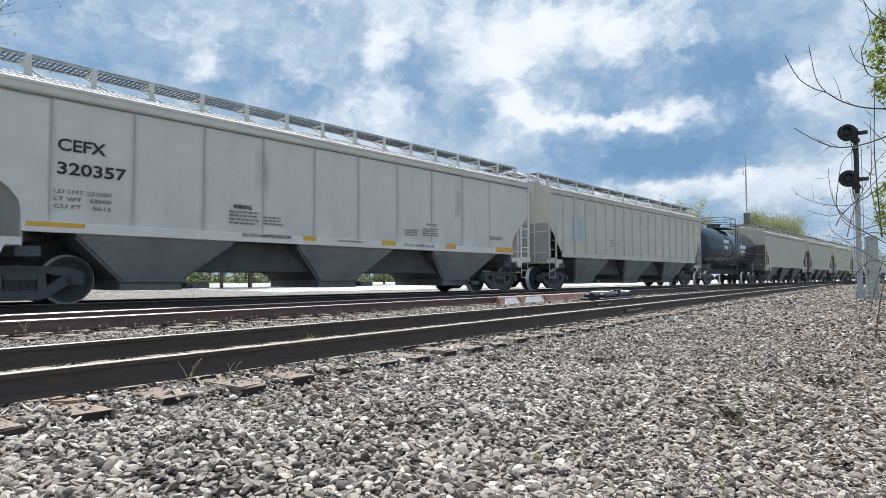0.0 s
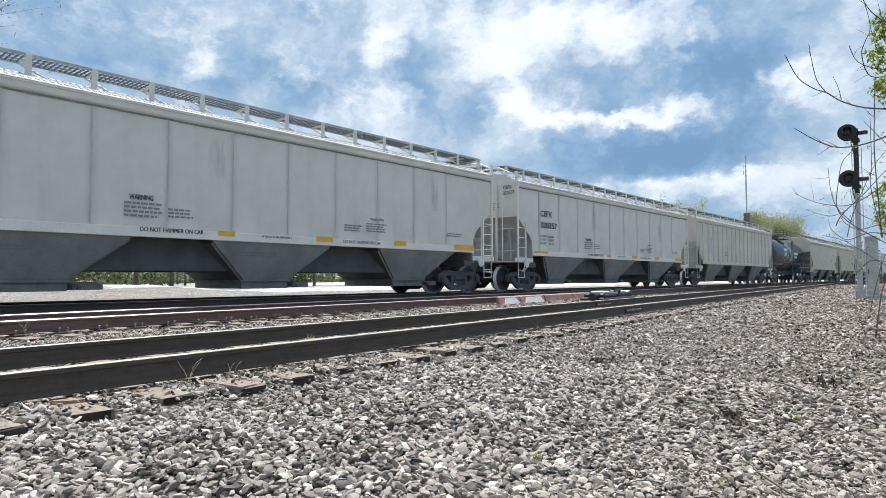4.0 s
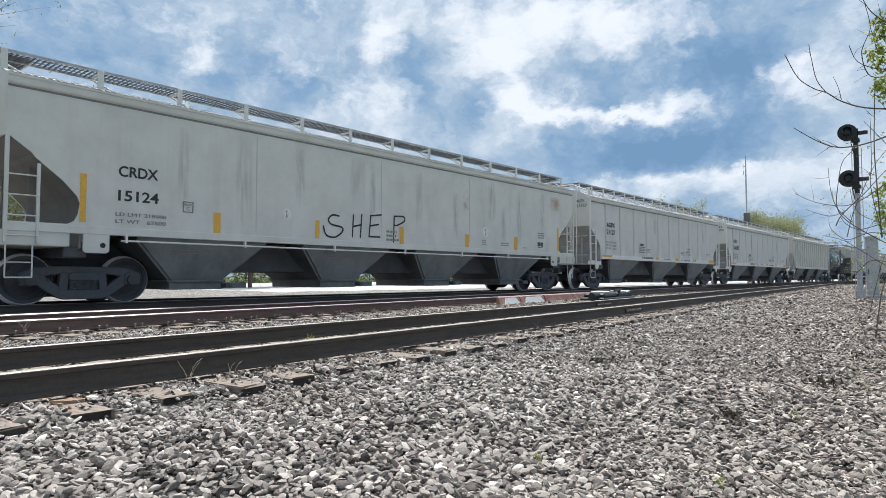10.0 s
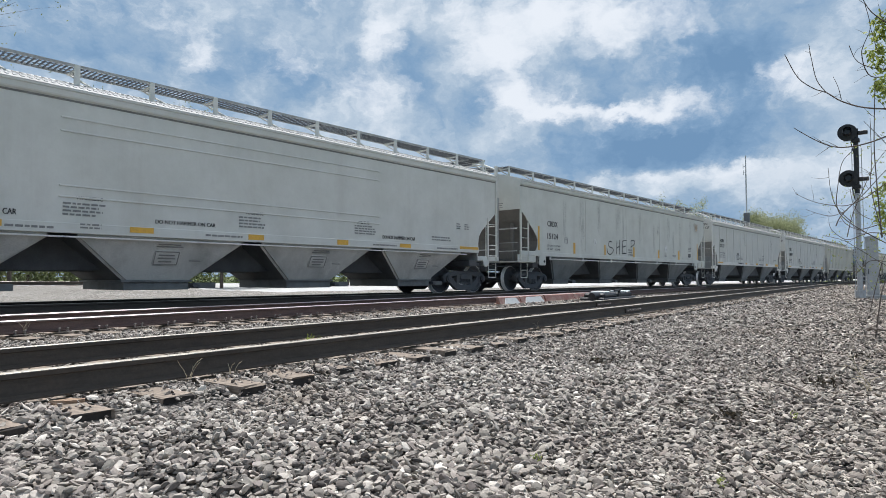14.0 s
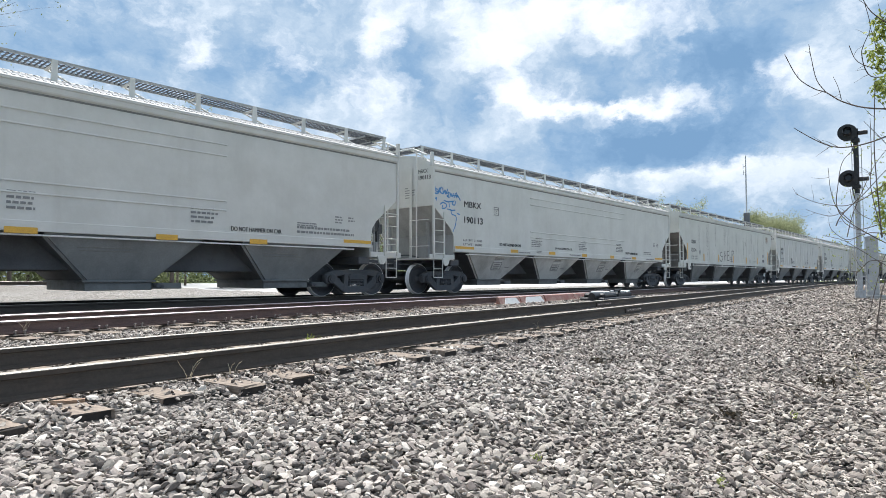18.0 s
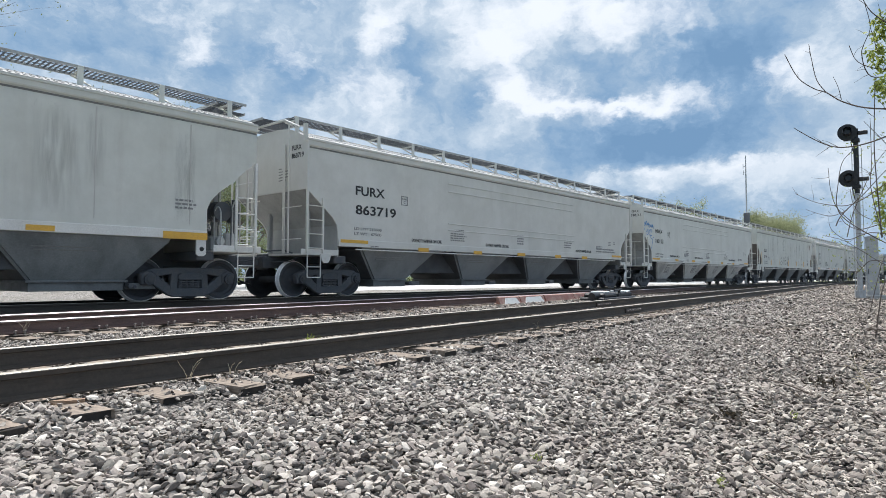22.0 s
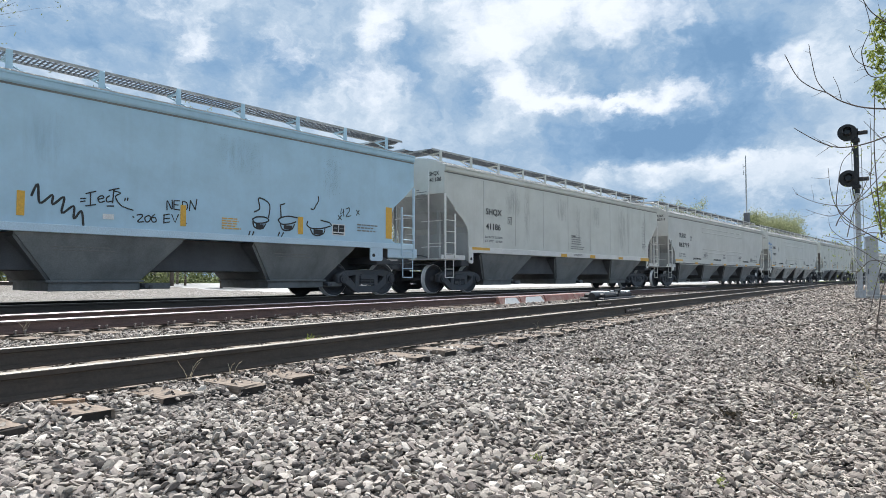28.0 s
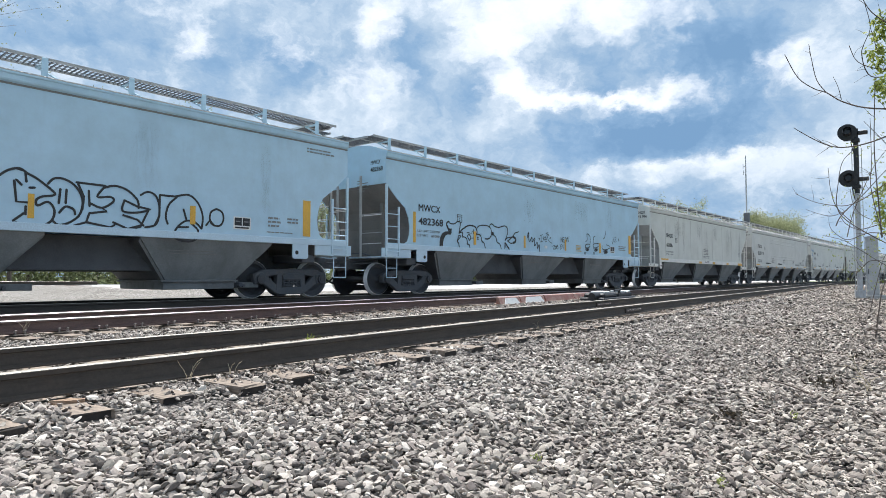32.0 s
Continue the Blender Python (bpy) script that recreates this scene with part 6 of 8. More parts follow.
M_STRAW = worn("dry straw", (0.5, 0.43, 0.3), (0.35, 0.28, 0.18), 0.9, 0, 20)
weed(4.2, 5.6, -0.25, 0.13, 4, M_LEAF, "small green weed between the rails", 1)
weed(4.38, 5.65, -0.25, 0.1, 3, M_LEAF, "small green weed between the rails", 2)
weed(2.25, 4.44, -0.27, 0.2, 4, M_STRAW, "dry curled grass stems by the rail", 3)
weed(2.62, 4.47, -0.27, 0.13, 3, M_STRAW, "dry curled grass stems by the rail", 4)
weed(7.9, 5.0, -0.27, 0.15, 3, M_STRAW, "dry curled grass stems by the rail", 5)
weed(2.55, 9.33, -0.22, 0.2, 5, M_STRAW, "dry curled grass stems by the rail", 6)
weed(5.65, 0.68, -0.35, 0.16, 6, M_STRAW, "dry pale stalks leaning out of the verge", 17)
weed(6.51, 0.85, -0.35, 0.2, 5, M_STRAW, "dry pale stalks leaning out of the verge", 18)
weed(2.55, 1.62, -0.36, 0.03, 3, M_LEAF, "tiny green sprout among the stones", 7)
weed(2.75, 0.85, -0.36, 0.025, 3, M_LEAF, "tiny green sprout among the stones", 8)
weed(4.3, 0.9, -0.36, 0.04, 3, M_LEAF, "tiny green sprout among the stones", 9)


# switch gear on the middle track
def mid_pose(u, v, z):
    return pose(0, MID_R1, 0, 0, 0, ANG) @ Matrix.Translation((u, v, z))


cover = empty("rod_cover", mid_pose(17.5, -0.16, -0.29), "red oxide steel cover plates leaning on the rail", "cover plate")
for k, (a, b, mat) in enumerate([(-3.2, -2.0, "patched"), (-1.95, -0.4, "pale"), (-0.3, 1.9, "red"), (1.95, 3.4, "red")]):
    cbm = bmesh.new()
    prism(cbm, [(0.0, 0.0), (-0.16, 0.0), (-0.07, 0.22), (0.0, 0.24)], a, b, "x")
    part("plate", cbm, M_RED, cover)
    cbm = bmesh.new()
    if k < 2:
        prism(cbm, [(a + 0.2, 0.03), (a + 0.35, 0.2), (b - 0.25, 0.2), (b - 0.1, 0.03)], -0.19, -0.17, "y")
        for v in cbm.verts:
            v.co.y += 0.40 * max(0, v.co.z)
        part("label_patch", cbm, M_WHITE, cover, "pale scuffed patch")
machine = empty("switch_machine", mid_pose(19.5, -1.5, -0.30), "low black switch machine with pale lids beside the rail", "switch machine")
cbm = bmesh.new()
box(cbm, (-1.5, -0.42, 0.0), (1.5, 0.42, 0.16), 0.03)
box(cbm, (-1.35, -0.36, 0.14), (-0.25, 0.36, 0.3), 0.05)
box(cbm, (0.1, -0.3, 0.14), (1.4, 0.34, 0.29), 0.04)
part("case", cbm, M_SIGNAL, machine)
cbm = bmesh.new()
rod(cbm, (-1.8, -0.1, 0.2), (-1.3, -0.1, 0.2), 0.12, 14)
part("motor", cbm, M_SIGNAL, machine, "round black motor housing")
for a, b, z, w in ((-1.1, -0.55, 0.29, 0.22), (0.75, 1.3, 0.28, 0.26)):
    cbm = bmesh.new()
    box(cbm, (a, -w, z), (b, w, z + 0.07), 0.02)
    lid = part("lid", cbm, M_WHITE, machine, "pale metal lid")
    for k in range(3):
        cbm = bmesh.new()
        rod(cbm, (a + 0.15 + (b - a - 0.3) * k / 2, -w - 0.03, z + 0.02), (a + 0.15 + (b - a - 0.3) * k / 2, -w + 0.02, z + 0.02), 0.03, 8)
        part("bolt", cbm, M_ALU, lid)
cbm = bmesh.new()
rod(cbm, (0.25, -0.25, 0.16), (0.25, -0.25, 0.38), 0.05, 10)
rod(cbm, (-0.2, -0.25, 0.36), (0.45, -0.25, 0.4), 0.035, 8)
part("hand_lever", cbm, M_SIGNAL, machine)
for y in (0.45, 0.8):
    cbm = bmesh.new()
    rod(cbm, (0.3, y, 0.1), (0.3, y + 2.4, 0.1), 0.03, 8)
    part("throw_rod", cbm, M_SPIKE, machine)


# joint bars with bolts on the near track
def joint_bar(u, v):
    j = empty("joint_bar", pose(0, NEAR_R1, 0, 0, 0, ANG) @ Matrix.Translation((u, v, -0.068 - 0.17)), "bolted joint bar on the rail's side", "joint bar")
    bm = bmesh.new()
    prism(bm, [(-0.045, 0.03), (-0.03, 0.115), (-0.008, 0.12), (-0.008, 0.03)], -0.45, 0.45, "x")
    part("bar", bm, M_RAIL, j)
    for k in range(6):
        bm = bmesh.new()
        rod(bm, (-0.375 + 0.15 * k, -0.07, 0.075), (-0.375 + 0.15 * k, -0.03, 0.075), 0.017, 6)
        part("bolt", bm, M_SPIKE, j)


joint_bar(1.1, 1.507)
joint_bar(12.3, 0.0)
joint_bar(14.6, 1.507)


def marks(car, half, word, number, dx, zw, zn, h, ww, wn, small, zs, hs=0.07):
    """Reporting marks with the weights below them."""
    stencil(car, word, -half + dx, zw, h, width=ww)
    stencil(car, number, -half + dx, zn, h, width=wn)
    for k, row in enumerate(small):
        stencil(car, row, -half + dx - 0.04, zs - 0.135 * k, hs, M_INKGREY, width=0.075 * len(row))


def reflectors(car, half, places, z=1.4, w=0.42, h=0.085):
    for k, d in enumerate(places):
        patch(car, "reflector", -half + d, z, 0.95 if k == 0 or k == len(places) - 1 else w, h, M_YELLOW, SIDE_Y - 0.028)


def upright_reflectors(car, half, places, z=1.52, h=0.45):
    for k, d in enumerate(places):
        patch(car, "reflector", -half + d, z, 0.11, 0.9 if k in (0, len(places) - 1) else h, M_YELLOW)


def brake_rigging(car, half):
    """Air reservoir, control valve and pipes in the open front end."""
    bm = bmesh.new()
    rod(bm, (half - 0.62, -1.25, 1.98), (half - 0.62, -0.15, 1.98), 0.22, 18)
    for y in (-1.0, -0.4):
        rod(bm, (half - 0.62, y - 0.02, 1.98), (half - 0.62, y + 0.02, 1.98), 0.235, 18)
    part("air_reservoir", bm, M_DARK, car, "dark welded air tank")
    bm = bmesh.new()
    box(bm, (half - 0.85, -1.2, 1.09), (half - 0.55, -0.85, 1.42), 0.04)
    rod(bm, (half - 0.7, -1.32, 1.3), (half - 0.7, -0.8, 1.3), 0.1, 12)
    rod(bm, (half - 0.38, -1.1, 1.1), (half - 0.38, -1.1, 1.5), 0.12, 12)
    part("control_valve", bm, M_DULL, car, "grey cast brake valve")
    for k, (x, y, r) in enumerate(((0.32, -1.3, 0.16), (0.45, -1.1, 0.22), (0.8, -1.35, 0.14))):
        bm = bmesh.new()
        arc = [(half - x, y + r * math.cos(radians(20 * a)), 2.05 - 0.08 * k + r * 1.2 * math.sin(radians(20 * a))) for a in range(10)]
        pipe(bm, [(half - x, y + r, 1.25)] + arc + [(half - x, y - r, 1.15)], 0.017)
        part("brake_pipe", bm, M_DULL if k != 1 else M_DARK, car)
    bm = bmesh.new()
    rod(bm, (half - 0.18, -0.95, 1.09), (half - 0.18, -0.95, 2.3), 0.05, 8)
    box(bm, (half - 0.3, -1.06, 1.75), (half - 0.06, -0.84, 2.05), 0.03)
    part("hand_brake_chain_guide", bm, M_DARK, car)


# the cars, in the train's own measure (metres ahead of the camera at the start)
M_BAY = worn("road-grimed bay paint", (0.62, 0.62, 0.595), (0.28, 0.275, 0.26), 0.75, 0, 1.3, (1, 1, 0.6), 0.8, 0.15, 40)
M_BEIGE = car_paint("weathered beige car paint", (0.6, 0.58, 0.52), (0.36, 0.34, 0.29), 7)
# bay grey set darker than the car paint, for the shadow below the sill
M_BAYGREY = worn("bay grey with shade in it", (0.29, 0.305, 0.31), (0.155, 0.162, 0.166), 0.75, 0, 1.3, (1, 1, 0.6), 0.8, 0.15, 40)
SEAMS = [1.42 + 1.45 * k for k in range(10)]
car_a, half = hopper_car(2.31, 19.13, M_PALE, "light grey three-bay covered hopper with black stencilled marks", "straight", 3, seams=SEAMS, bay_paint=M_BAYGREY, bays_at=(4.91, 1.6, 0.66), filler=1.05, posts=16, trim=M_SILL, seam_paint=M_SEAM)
marks(car_a, half, "CEFX", "320357", 1.53, 2.80, 2.37, 0.215, 0.82, 1.2, ["LD LMT 223000", "LT WT   63000", "CU FT    5612"], 2.02)
reflectors(car_a, half, [1.06])
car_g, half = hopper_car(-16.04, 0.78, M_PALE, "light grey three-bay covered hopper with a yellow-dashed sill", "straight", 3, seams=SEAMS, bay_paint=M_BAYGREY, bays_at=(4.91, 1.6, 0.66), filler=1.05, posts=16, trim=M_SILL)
marks(car_g, half, "AGPX", "21127", 1.55, 2.73, 2.41, 0.20, 0.82, 0.84, ["LD LMT 223000", "LT WT   63000", "CU FT    5612"], 2.02)
reflectors(car_g, half, [1.06])
car_h, half = hopper_car(-36.81, -17.48, M_PALE3, "stained grey covered hopper with a sprayed tag", "wide", 4, rod_line=True, posts=13, bays_at=(3.97, 1.46, 0.62), filler=0.75, inset=1.44, rise=0.08, slope_paint=M_SLOPEBROWN, seams=[4.85, 8.75, 12.65])
marks(car_h, half, "CRDX", "15124", 1.84, 2.45, 1.98, 0.20, 0.76, 0.78, ["LD LMT 218500", "LT WT   67500"], 1.68)
upright_reflectors(car_h, half, [1.17, 18.1])
RIBBED = [(5.34, 13.2, 3.41), (5.34, 13.2, 3.16), (5.34, 13.2, 2.165), (5.34, 13.2, 1.965)]
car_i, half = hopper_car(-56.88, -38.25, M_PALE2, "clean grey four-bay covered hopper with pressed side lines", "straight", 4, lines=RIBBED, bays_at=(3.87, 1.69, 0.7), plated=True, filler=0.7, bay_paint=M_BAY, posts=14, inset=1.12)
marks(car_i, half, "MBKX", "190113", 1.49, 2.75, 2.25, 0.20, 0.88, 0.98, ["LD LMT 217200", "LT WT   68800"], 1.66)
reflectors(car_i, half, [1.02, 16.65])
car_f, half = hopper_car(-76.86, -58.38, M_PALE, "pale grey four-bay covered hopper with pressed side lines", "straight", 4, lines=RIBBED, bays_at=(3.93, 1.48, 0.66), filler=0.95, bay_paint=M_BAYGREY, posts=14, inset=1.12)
marks(car_f, half, "FURX", "863719", 1.58, 2.69, 2.18, 0.24, 1.06, 1.5, ["LD LMT 218500", "LT WT   67500"], 1.76)
reflectors(car_f, half, [1.06, 16.5])
brake_rigging(car_f, half)
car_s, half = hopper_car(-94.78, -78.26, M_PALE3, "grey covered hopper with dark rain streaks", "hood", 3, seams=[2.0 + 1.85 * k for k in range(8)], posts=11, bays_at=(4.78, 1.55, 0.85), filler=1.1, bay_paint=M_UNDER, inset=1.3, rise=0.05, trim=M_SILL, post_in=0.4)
marks(car_s, half, "SHQX", "41186", 2.11, 2.61, 2.11, 0.20, 0.91, 0.84, ["LD LMT 223600", "LT WT   62400"], 1.82)
reflectors(car_s, half, [1.35])
brake_rigging(car_s, half)
car_m, half = hopper_car(-112.87, -96.15, M_BLUE, "pale blue covered hopper with sprayed outlines along the sill", "round", 3, posts=11, inset=1.38, rise=0.1, post_in=0.62, slope_paint=M_SLOPEBROWN, trim=M_SILLBLUE)
marks(car_m, half, "MWCX", "482368", 1.33, 2.46, 2.06, 0.205, 0.97, 1.1, ["LD LMT 223000", "LT WT   63000"], 1.84)
upright_reflectors(car_m, half, [1.1])
car_l, half = hopper_car(-131.05, -114.25, M_BLUE2, "pale blue covered hopper with a large sprayed outline tag", "round", 3, posts=11, inset=1.38, rise=0.1, post_in=0.62, slope_paint=M_SLOPEBROWN, trim=M_SILLBLUE)
upright_reflectors(car_l, half, [1.1])
car_b, half = hopper_car(20.55, 37.3, M_BEIGE, "pale ribbed covered hopper with faded blue marks", "plain", 3, ribs=17)
tank_car(38.9, 50.75)
for k, (a, b) in enumerate([(51.5, 65.8), (67.3, 78.7), (80.1, 91.6), (93.0, 104.5), (105.9, 117.4), (118.8, 130.3)]):
    hopper_car(a, b, (M_TAN, M_TAN, M_TAN, M_PALE3, M_PALE2, M_PALE2)[k], "dusty tan covered hopper" if k < 3 else "grey covered hopper far up the train", "wide", 3, posts=9, bays_at=((b - a) * 0.28, (b - a) * 0.1, 0.6), slope_paint=M_SLOPEBROWN)


M_SPRAYBLUE = worn("blue spray paint", (0.05, 0.24, 0.55), (0.2, 0.4, 0.62), 0.6, 0, 6)
H = {"a": -8.41, "g": -8.41, "h": -9.665, "i": -9.315, "f": -9.24, "s": -8.26, "m": -8.36, "l": -8.4}


def spray(car, x0, width, mat, label, lines):
    """Freehand sprayed lines, each smoothed through a few points measured from the car's rear end."""
    for pts in lines:
        pts = [(x0 + x, z) for x, z in pts]
        part("graffiti", stroke(bmesh.new(), curve_through(pts, 5) if len(pts) > 3 else pts, width), mat, car, label)


def plate_c(car, x, z, w, ink=None):
    """The small square clearance plate."""
    bm = bmesh.new()
    for a, b in (((x, z), (x + w, z + 0.02)), ((x, z + w - 0.02), (x + w, z + w)), ((x, z), (x + 0.02, z + w)), ((x + w - 0.02, z), (x + w, z + w))):
        box(bm, (a[0], SIDE_Y - 0.008, a[1]), (b[0], SIDE_Y - 0.003, b[1]))
    part("clearance_plate", bm, ink or M_INK, car)
    stencil(car, "C", x + w * 0.36, z + w * 0.2, w * 0.3, ink or M_INK, w * 0.28)
    stencil(car, "PLATE", x + w * 0.15, z + w * 0.62, w * 0.15, M_INKGREY, w * 0.7)


def roundel(car, x, z, r):
    bm = bmesh.new()
    rod(bm, (x, SIDE_Y - 0.001, z), (x, SIDE_Y - 0.008, z), r, 24)
    part("white_roundel", bm, M_WHITE, car)
    stencil(car, "7", x - r * 0.25, z + r * 0.1, r * 0.5, M_INK, r * 0.4, SIDE_Y - 0.011)
    stencil(car, "1", x - r * 0.1, z - r * 0.6, r * 0.5, M_INK, r * 0.2, SIDE_Y - 0.011)


def data_square(car, x, z, w, h):
    """The black test panel with its pale bars."""
    patch(car, "test_panel", x, z, w, h, M_WHITE)
    for k in range(2):
        patch(car, "panel_square", x + w * (0.06 + 0.47 * k), z + h * 0.3, w * 0.41, h * 0.62, M_INK, SIDE_Y - 0.0085)
        patch(car, "panel_bar", x + w * (0.12 + 0.47 * k), z + h * 0.58, w * 0.26, h * 0.09, M_INKGREY, SIDE_Y - 0.011)
    patch(car, "panel_bar", x + w * 0.08, z + h * 0.08, w * 0.8, h * 0.12, M_INK, SIDE_Y - 0.0085)


def stain(car, x, z0, z1, w, mat=None):
    bm = bmesh.new()
    box(bm, (x, SIDE_Y - 0.0045, z0), (x + w, SIDE_Y - 0.003, z1))
    return part("stain", bm, mat or M_STAIN, car, "dark run of dirt down the side")


for x, z0, z1, w in ((3.0, 1.9, 3.65, 0.25), (4.3, 1.6, 3.7, 0.5), (5.9, 2.2, 3.7, 0.3), (7.6, 2.4, 3.7, 0.6), (8.3, 1.6, 3.7, 0.25), (10.1, 2.0, 3.7, 0.35), (11.8, 1.6, 3.2, 0.3), (13.6, 2.3, 3.7, 0.5), (14.4, 1.6, 3.0, 0.25), (15.3, 1.6, 3.6, 0.35), (16.9, 2.1, 3.7, 0.3)):
    stain(car_h, H["h"] + x, z0, z1, w)
for x, z0, z1, w in ((3.2, 2.6, 3.65, 1.0), (4.4, 1.6, 3.6, 0.4), (6.6, 2.7, 3.6, 0.9), (8.2, 1.6, 3.6, 0.35), (9.6, 2.6, 3.6, 0.7), (12.0, 1.6, 3.65, 0.9), (12.9, 2.2, 3.6, 0.4), (14.6, 1.6, 3.5, 0.5)):
    stain(car_s, H["s"] + x, z0, z1, w)
for x, z0, z1, w in ((6.9, 2.4, 3.6, 0.7), (10.5, 2.8, 3.65, 1.2), (13.4, 2.5, 3.6, 0.6)):
    stain(car_m, H["m"] + x, z0, z1, w, M_STAINSOFT)
    stain(car_l, H["l"] + x + 0.8, z0 - 0.6, z1, w * 0.5, M_STAINSOFT)
for x, z0, z1, w in ((5.5, 2.4, 3.6, 0.5), (12.6, 2.2, 3.6, 0.4)):
    stain(car_a, H["a"] + x, z0, z1, w)
    stain(car_g, H["g"] + x + 1.1, z0 + 0.2, z1, w)
stain(car_h, H["h"] + 17.6, 3.05, 3.6, 0.75, M_RUST)
stain(car_h, H["h"] + 12.3, 2.6, 3.3, 0.35, M_RUST)
M_FADEDBLUE = worn("faded blue stencil", (0.42, 0.5, 0.62), (0.55, 0.57, 0.58), 0.7, 0, 8)
for k in range(2):
    patch(car_b, "faded_mark", -8.375 + 1.75 + 0.55 * k, 1.95, 0.4, 0.42, M_FADEDBLUE)
    patch(car_b, "faded_mark", -8.375 + 1.75 + 0.55 * k, 2.42, 0.4, 0.5, M_FADEDBLUE)
bars(car_b, -8.375 + 5.1, 2.1, 0.8, 3, 0.05, 0.11, M_INKGREY, 3)
for c, hf, word, number in ((car_a, 8.41, "CEFX", "320357"), (car_g, 8.41, "AGPX", "21127"), (car_h, 9.665, "CRDX", "15124"), (car_i, 9.315, "MBKX", "190113"), (car_f, 9.24, "FURX", "863719"), (car_s, 8.26, "SHQX", "41186"), (car_m, 8.36, "MWCX", "482368")):
    over = 0.35 if c is car_h else -0.98
    end_stencil(c, word, -hf - 0.006, over, 3.70, 0.12, 0.4)
    end_stencil(c, number, -hf - 0.006, over, 3.50, 0.12, 0.5)
    bm = bmesh.new()
    for k, wide in enumerate((0.12, 0.44, 0.4, 0.42, 0.3)):
        box(bm, (-hf - 0.006, -0.42 - wide, 3.27 - 0.075 * k), (-hf + 0.002, -0.42, 3.295 - 0.075 * k))
    part("small_print", bm, M_INKGREY, c)
stencil(car_g, "WARNING", H["g"] + 5.01, 2.03, 0.10, M_INK, 0.47)
bars(car_g, H["g"] + 4.92, 1.94, 0.76, 4, 0.041, 0.083, M_INKGREY, 2)
bars(car_g, H["g"] + 5.78, 1.87, 0.61, 3, 0.037, 0.073, M_INKGREY, 3)
stencil(car_g, "DO NOT HAMMER ON CAR", H["g"] + 5.22, 1.41, 0.09, M_INK, 1.32)
bars(car_g, H["g"] + 7.96, 1.42, 1.00, 1, 0.045, 0.090, M_INKGREY, 4)
stencil(car_g, "DO NOT HAMMER ON CAR", H["g"] + 10.36, 1.39, 0.09, M_INKGREY, 1.31)
bars(car_g, H["g"] + 10.41, 1.85, 0.68, 3, 0.033, 0.067, M_INKGREY, 5)
stencil(car_g, "WARNING", H["g"] + 11.31, 2.05, 0.06, M_INKGREY, 0.51)
bars(car_g, H["g"] + 11.17, 1.93, 0.76, 4, 0.033, 0.065, M_INKGREY, 6)
bars(car_g, H["g"] + 14.50, 1.84, 0.85, 2, 0.035, 0.070, M_INKGREY, 7)
patch(car_g, "reflector", H["g"] + 6.88, 1.40, 0.40, 0.11, M_YELLOW)
patch(car_g, "reflector", H["g"] + 9.50, 1.39, 0.53, 0.13, M_YELLOW)
patch(car_g, "reflector", H["g"] + 12.20, 1.39, 0.48, 0.14, M_YELLOW)
patch(car_g, "reflector", H["g"] + 14.83, 1.36, 0.97, 0.17, M_YELLOW)
stencil(car_a, "WARNING", H["a"] + 5.01, 2.03, 0.10, M_INK, 0.47)
bars(car_a, H["a"] + 4.92, 1.94, 0.76, 4, 0.041, 0.083, M_INKGREY, 2)
bars(car_a, H["a"] + 5.78, 1.87, 0.61, 3, 0.037, 0.073, M_INKGREY, 3)
stencil(car_a, "DO NOT HAMMER ON CAR", H["a"] + 5.22, 1.41, 0.09, M_INK, 1.32)
bars(car_a, H["a"] + 7.96, 1.42, 1.00, 1, 0.045, 0.090, M_INKGREY, 4)
stencil(car_a, "DO NOT HAMMER ON CAR", H["a"] + 10.36, 1.39, 0.09, M_INKGREY, 1.31)
bars(car_a, H["a"] + 10.41, 1.85, 0.68, 3, 0.033, 0.067, M_INKGREY, 5)
stencil(car_a, "WARNING", H["a"] + 11.31, 2.05, 0.06, M_INKGREY, 0.51)
bars(car_a, H["a"] + 11.17, 1.93, 0.76, 4, 0.033, 0.065, M_INKGREY, 6)
bars(car_a, H["a"] + 14.50, 1.84, 0.85, 2, 0.035, 0.070, M_INKGREY, 7)
patch(car_a, "reflector", H["a"] + 6.88, 1.40, 0.40, 0.11, M_YELLOW)
patch(car_a, "reflector", H["a"] + 9.50, 1.39, 0.53, 0.13, M_YELLOW)
patch(car_a, "reflector", H["a"] + 12.20, 1.39, 0.48, 0.14, M_YELLOW)
patch(car_a, "reflector", H["a"] + 14.83, 1.36, 0.97, 0.17, M_YELLOW)
patch(car_i, "reflector", H["i"] + 4.05, 1.37, 0.44, 0.11, M_YELLOW)
patch(car_i, "reflector", H["i"] + 6.58, 1.37, 0.46, 0.11, M_YELLOW)
patch(car_i, "reflector", H["i"] + 9.16, 1.35, 0.40, 0.12, M_YELLOW)
patch(car_i, "reflector", H["i"] + 11.71, 1.34, 0.37, 0.13, M_YELLOW)
patch(car_f, "reflector", H["f"] + 3.98, 1.26, 0.45, 0.11, M_YELLOW)
patch(car_f, "reflector", H["f"] + 6.59, 1.25, 0.44, 0.11, M_YELLOW)
patch(car_f, "reflector", H["f"] + 9.10, 1.26, 0.50, 0.11, M_YELLOW)
patch(car_f, "reflector", H["f"] + 11.67, 1.26, 0.44, 0.11, M_YELLOW)
patch(car_s, "reflector", H["s"] + 6.95, 1.31, 0.45, 0.12, M_YELLOW)
patch(car_s, "reflector", H["s"] + 9.31, 1.31, 0.47, 0.13, M_YELLOW)
patch(car_s, "reflector", H["s"] + 12.00, 1.32, 0.45, 0.10, M_YELLOW)
patch(car_s, "reflector", H["s"] + 14.39, 1.29, 0.95, 0.15, M_YELLOW)
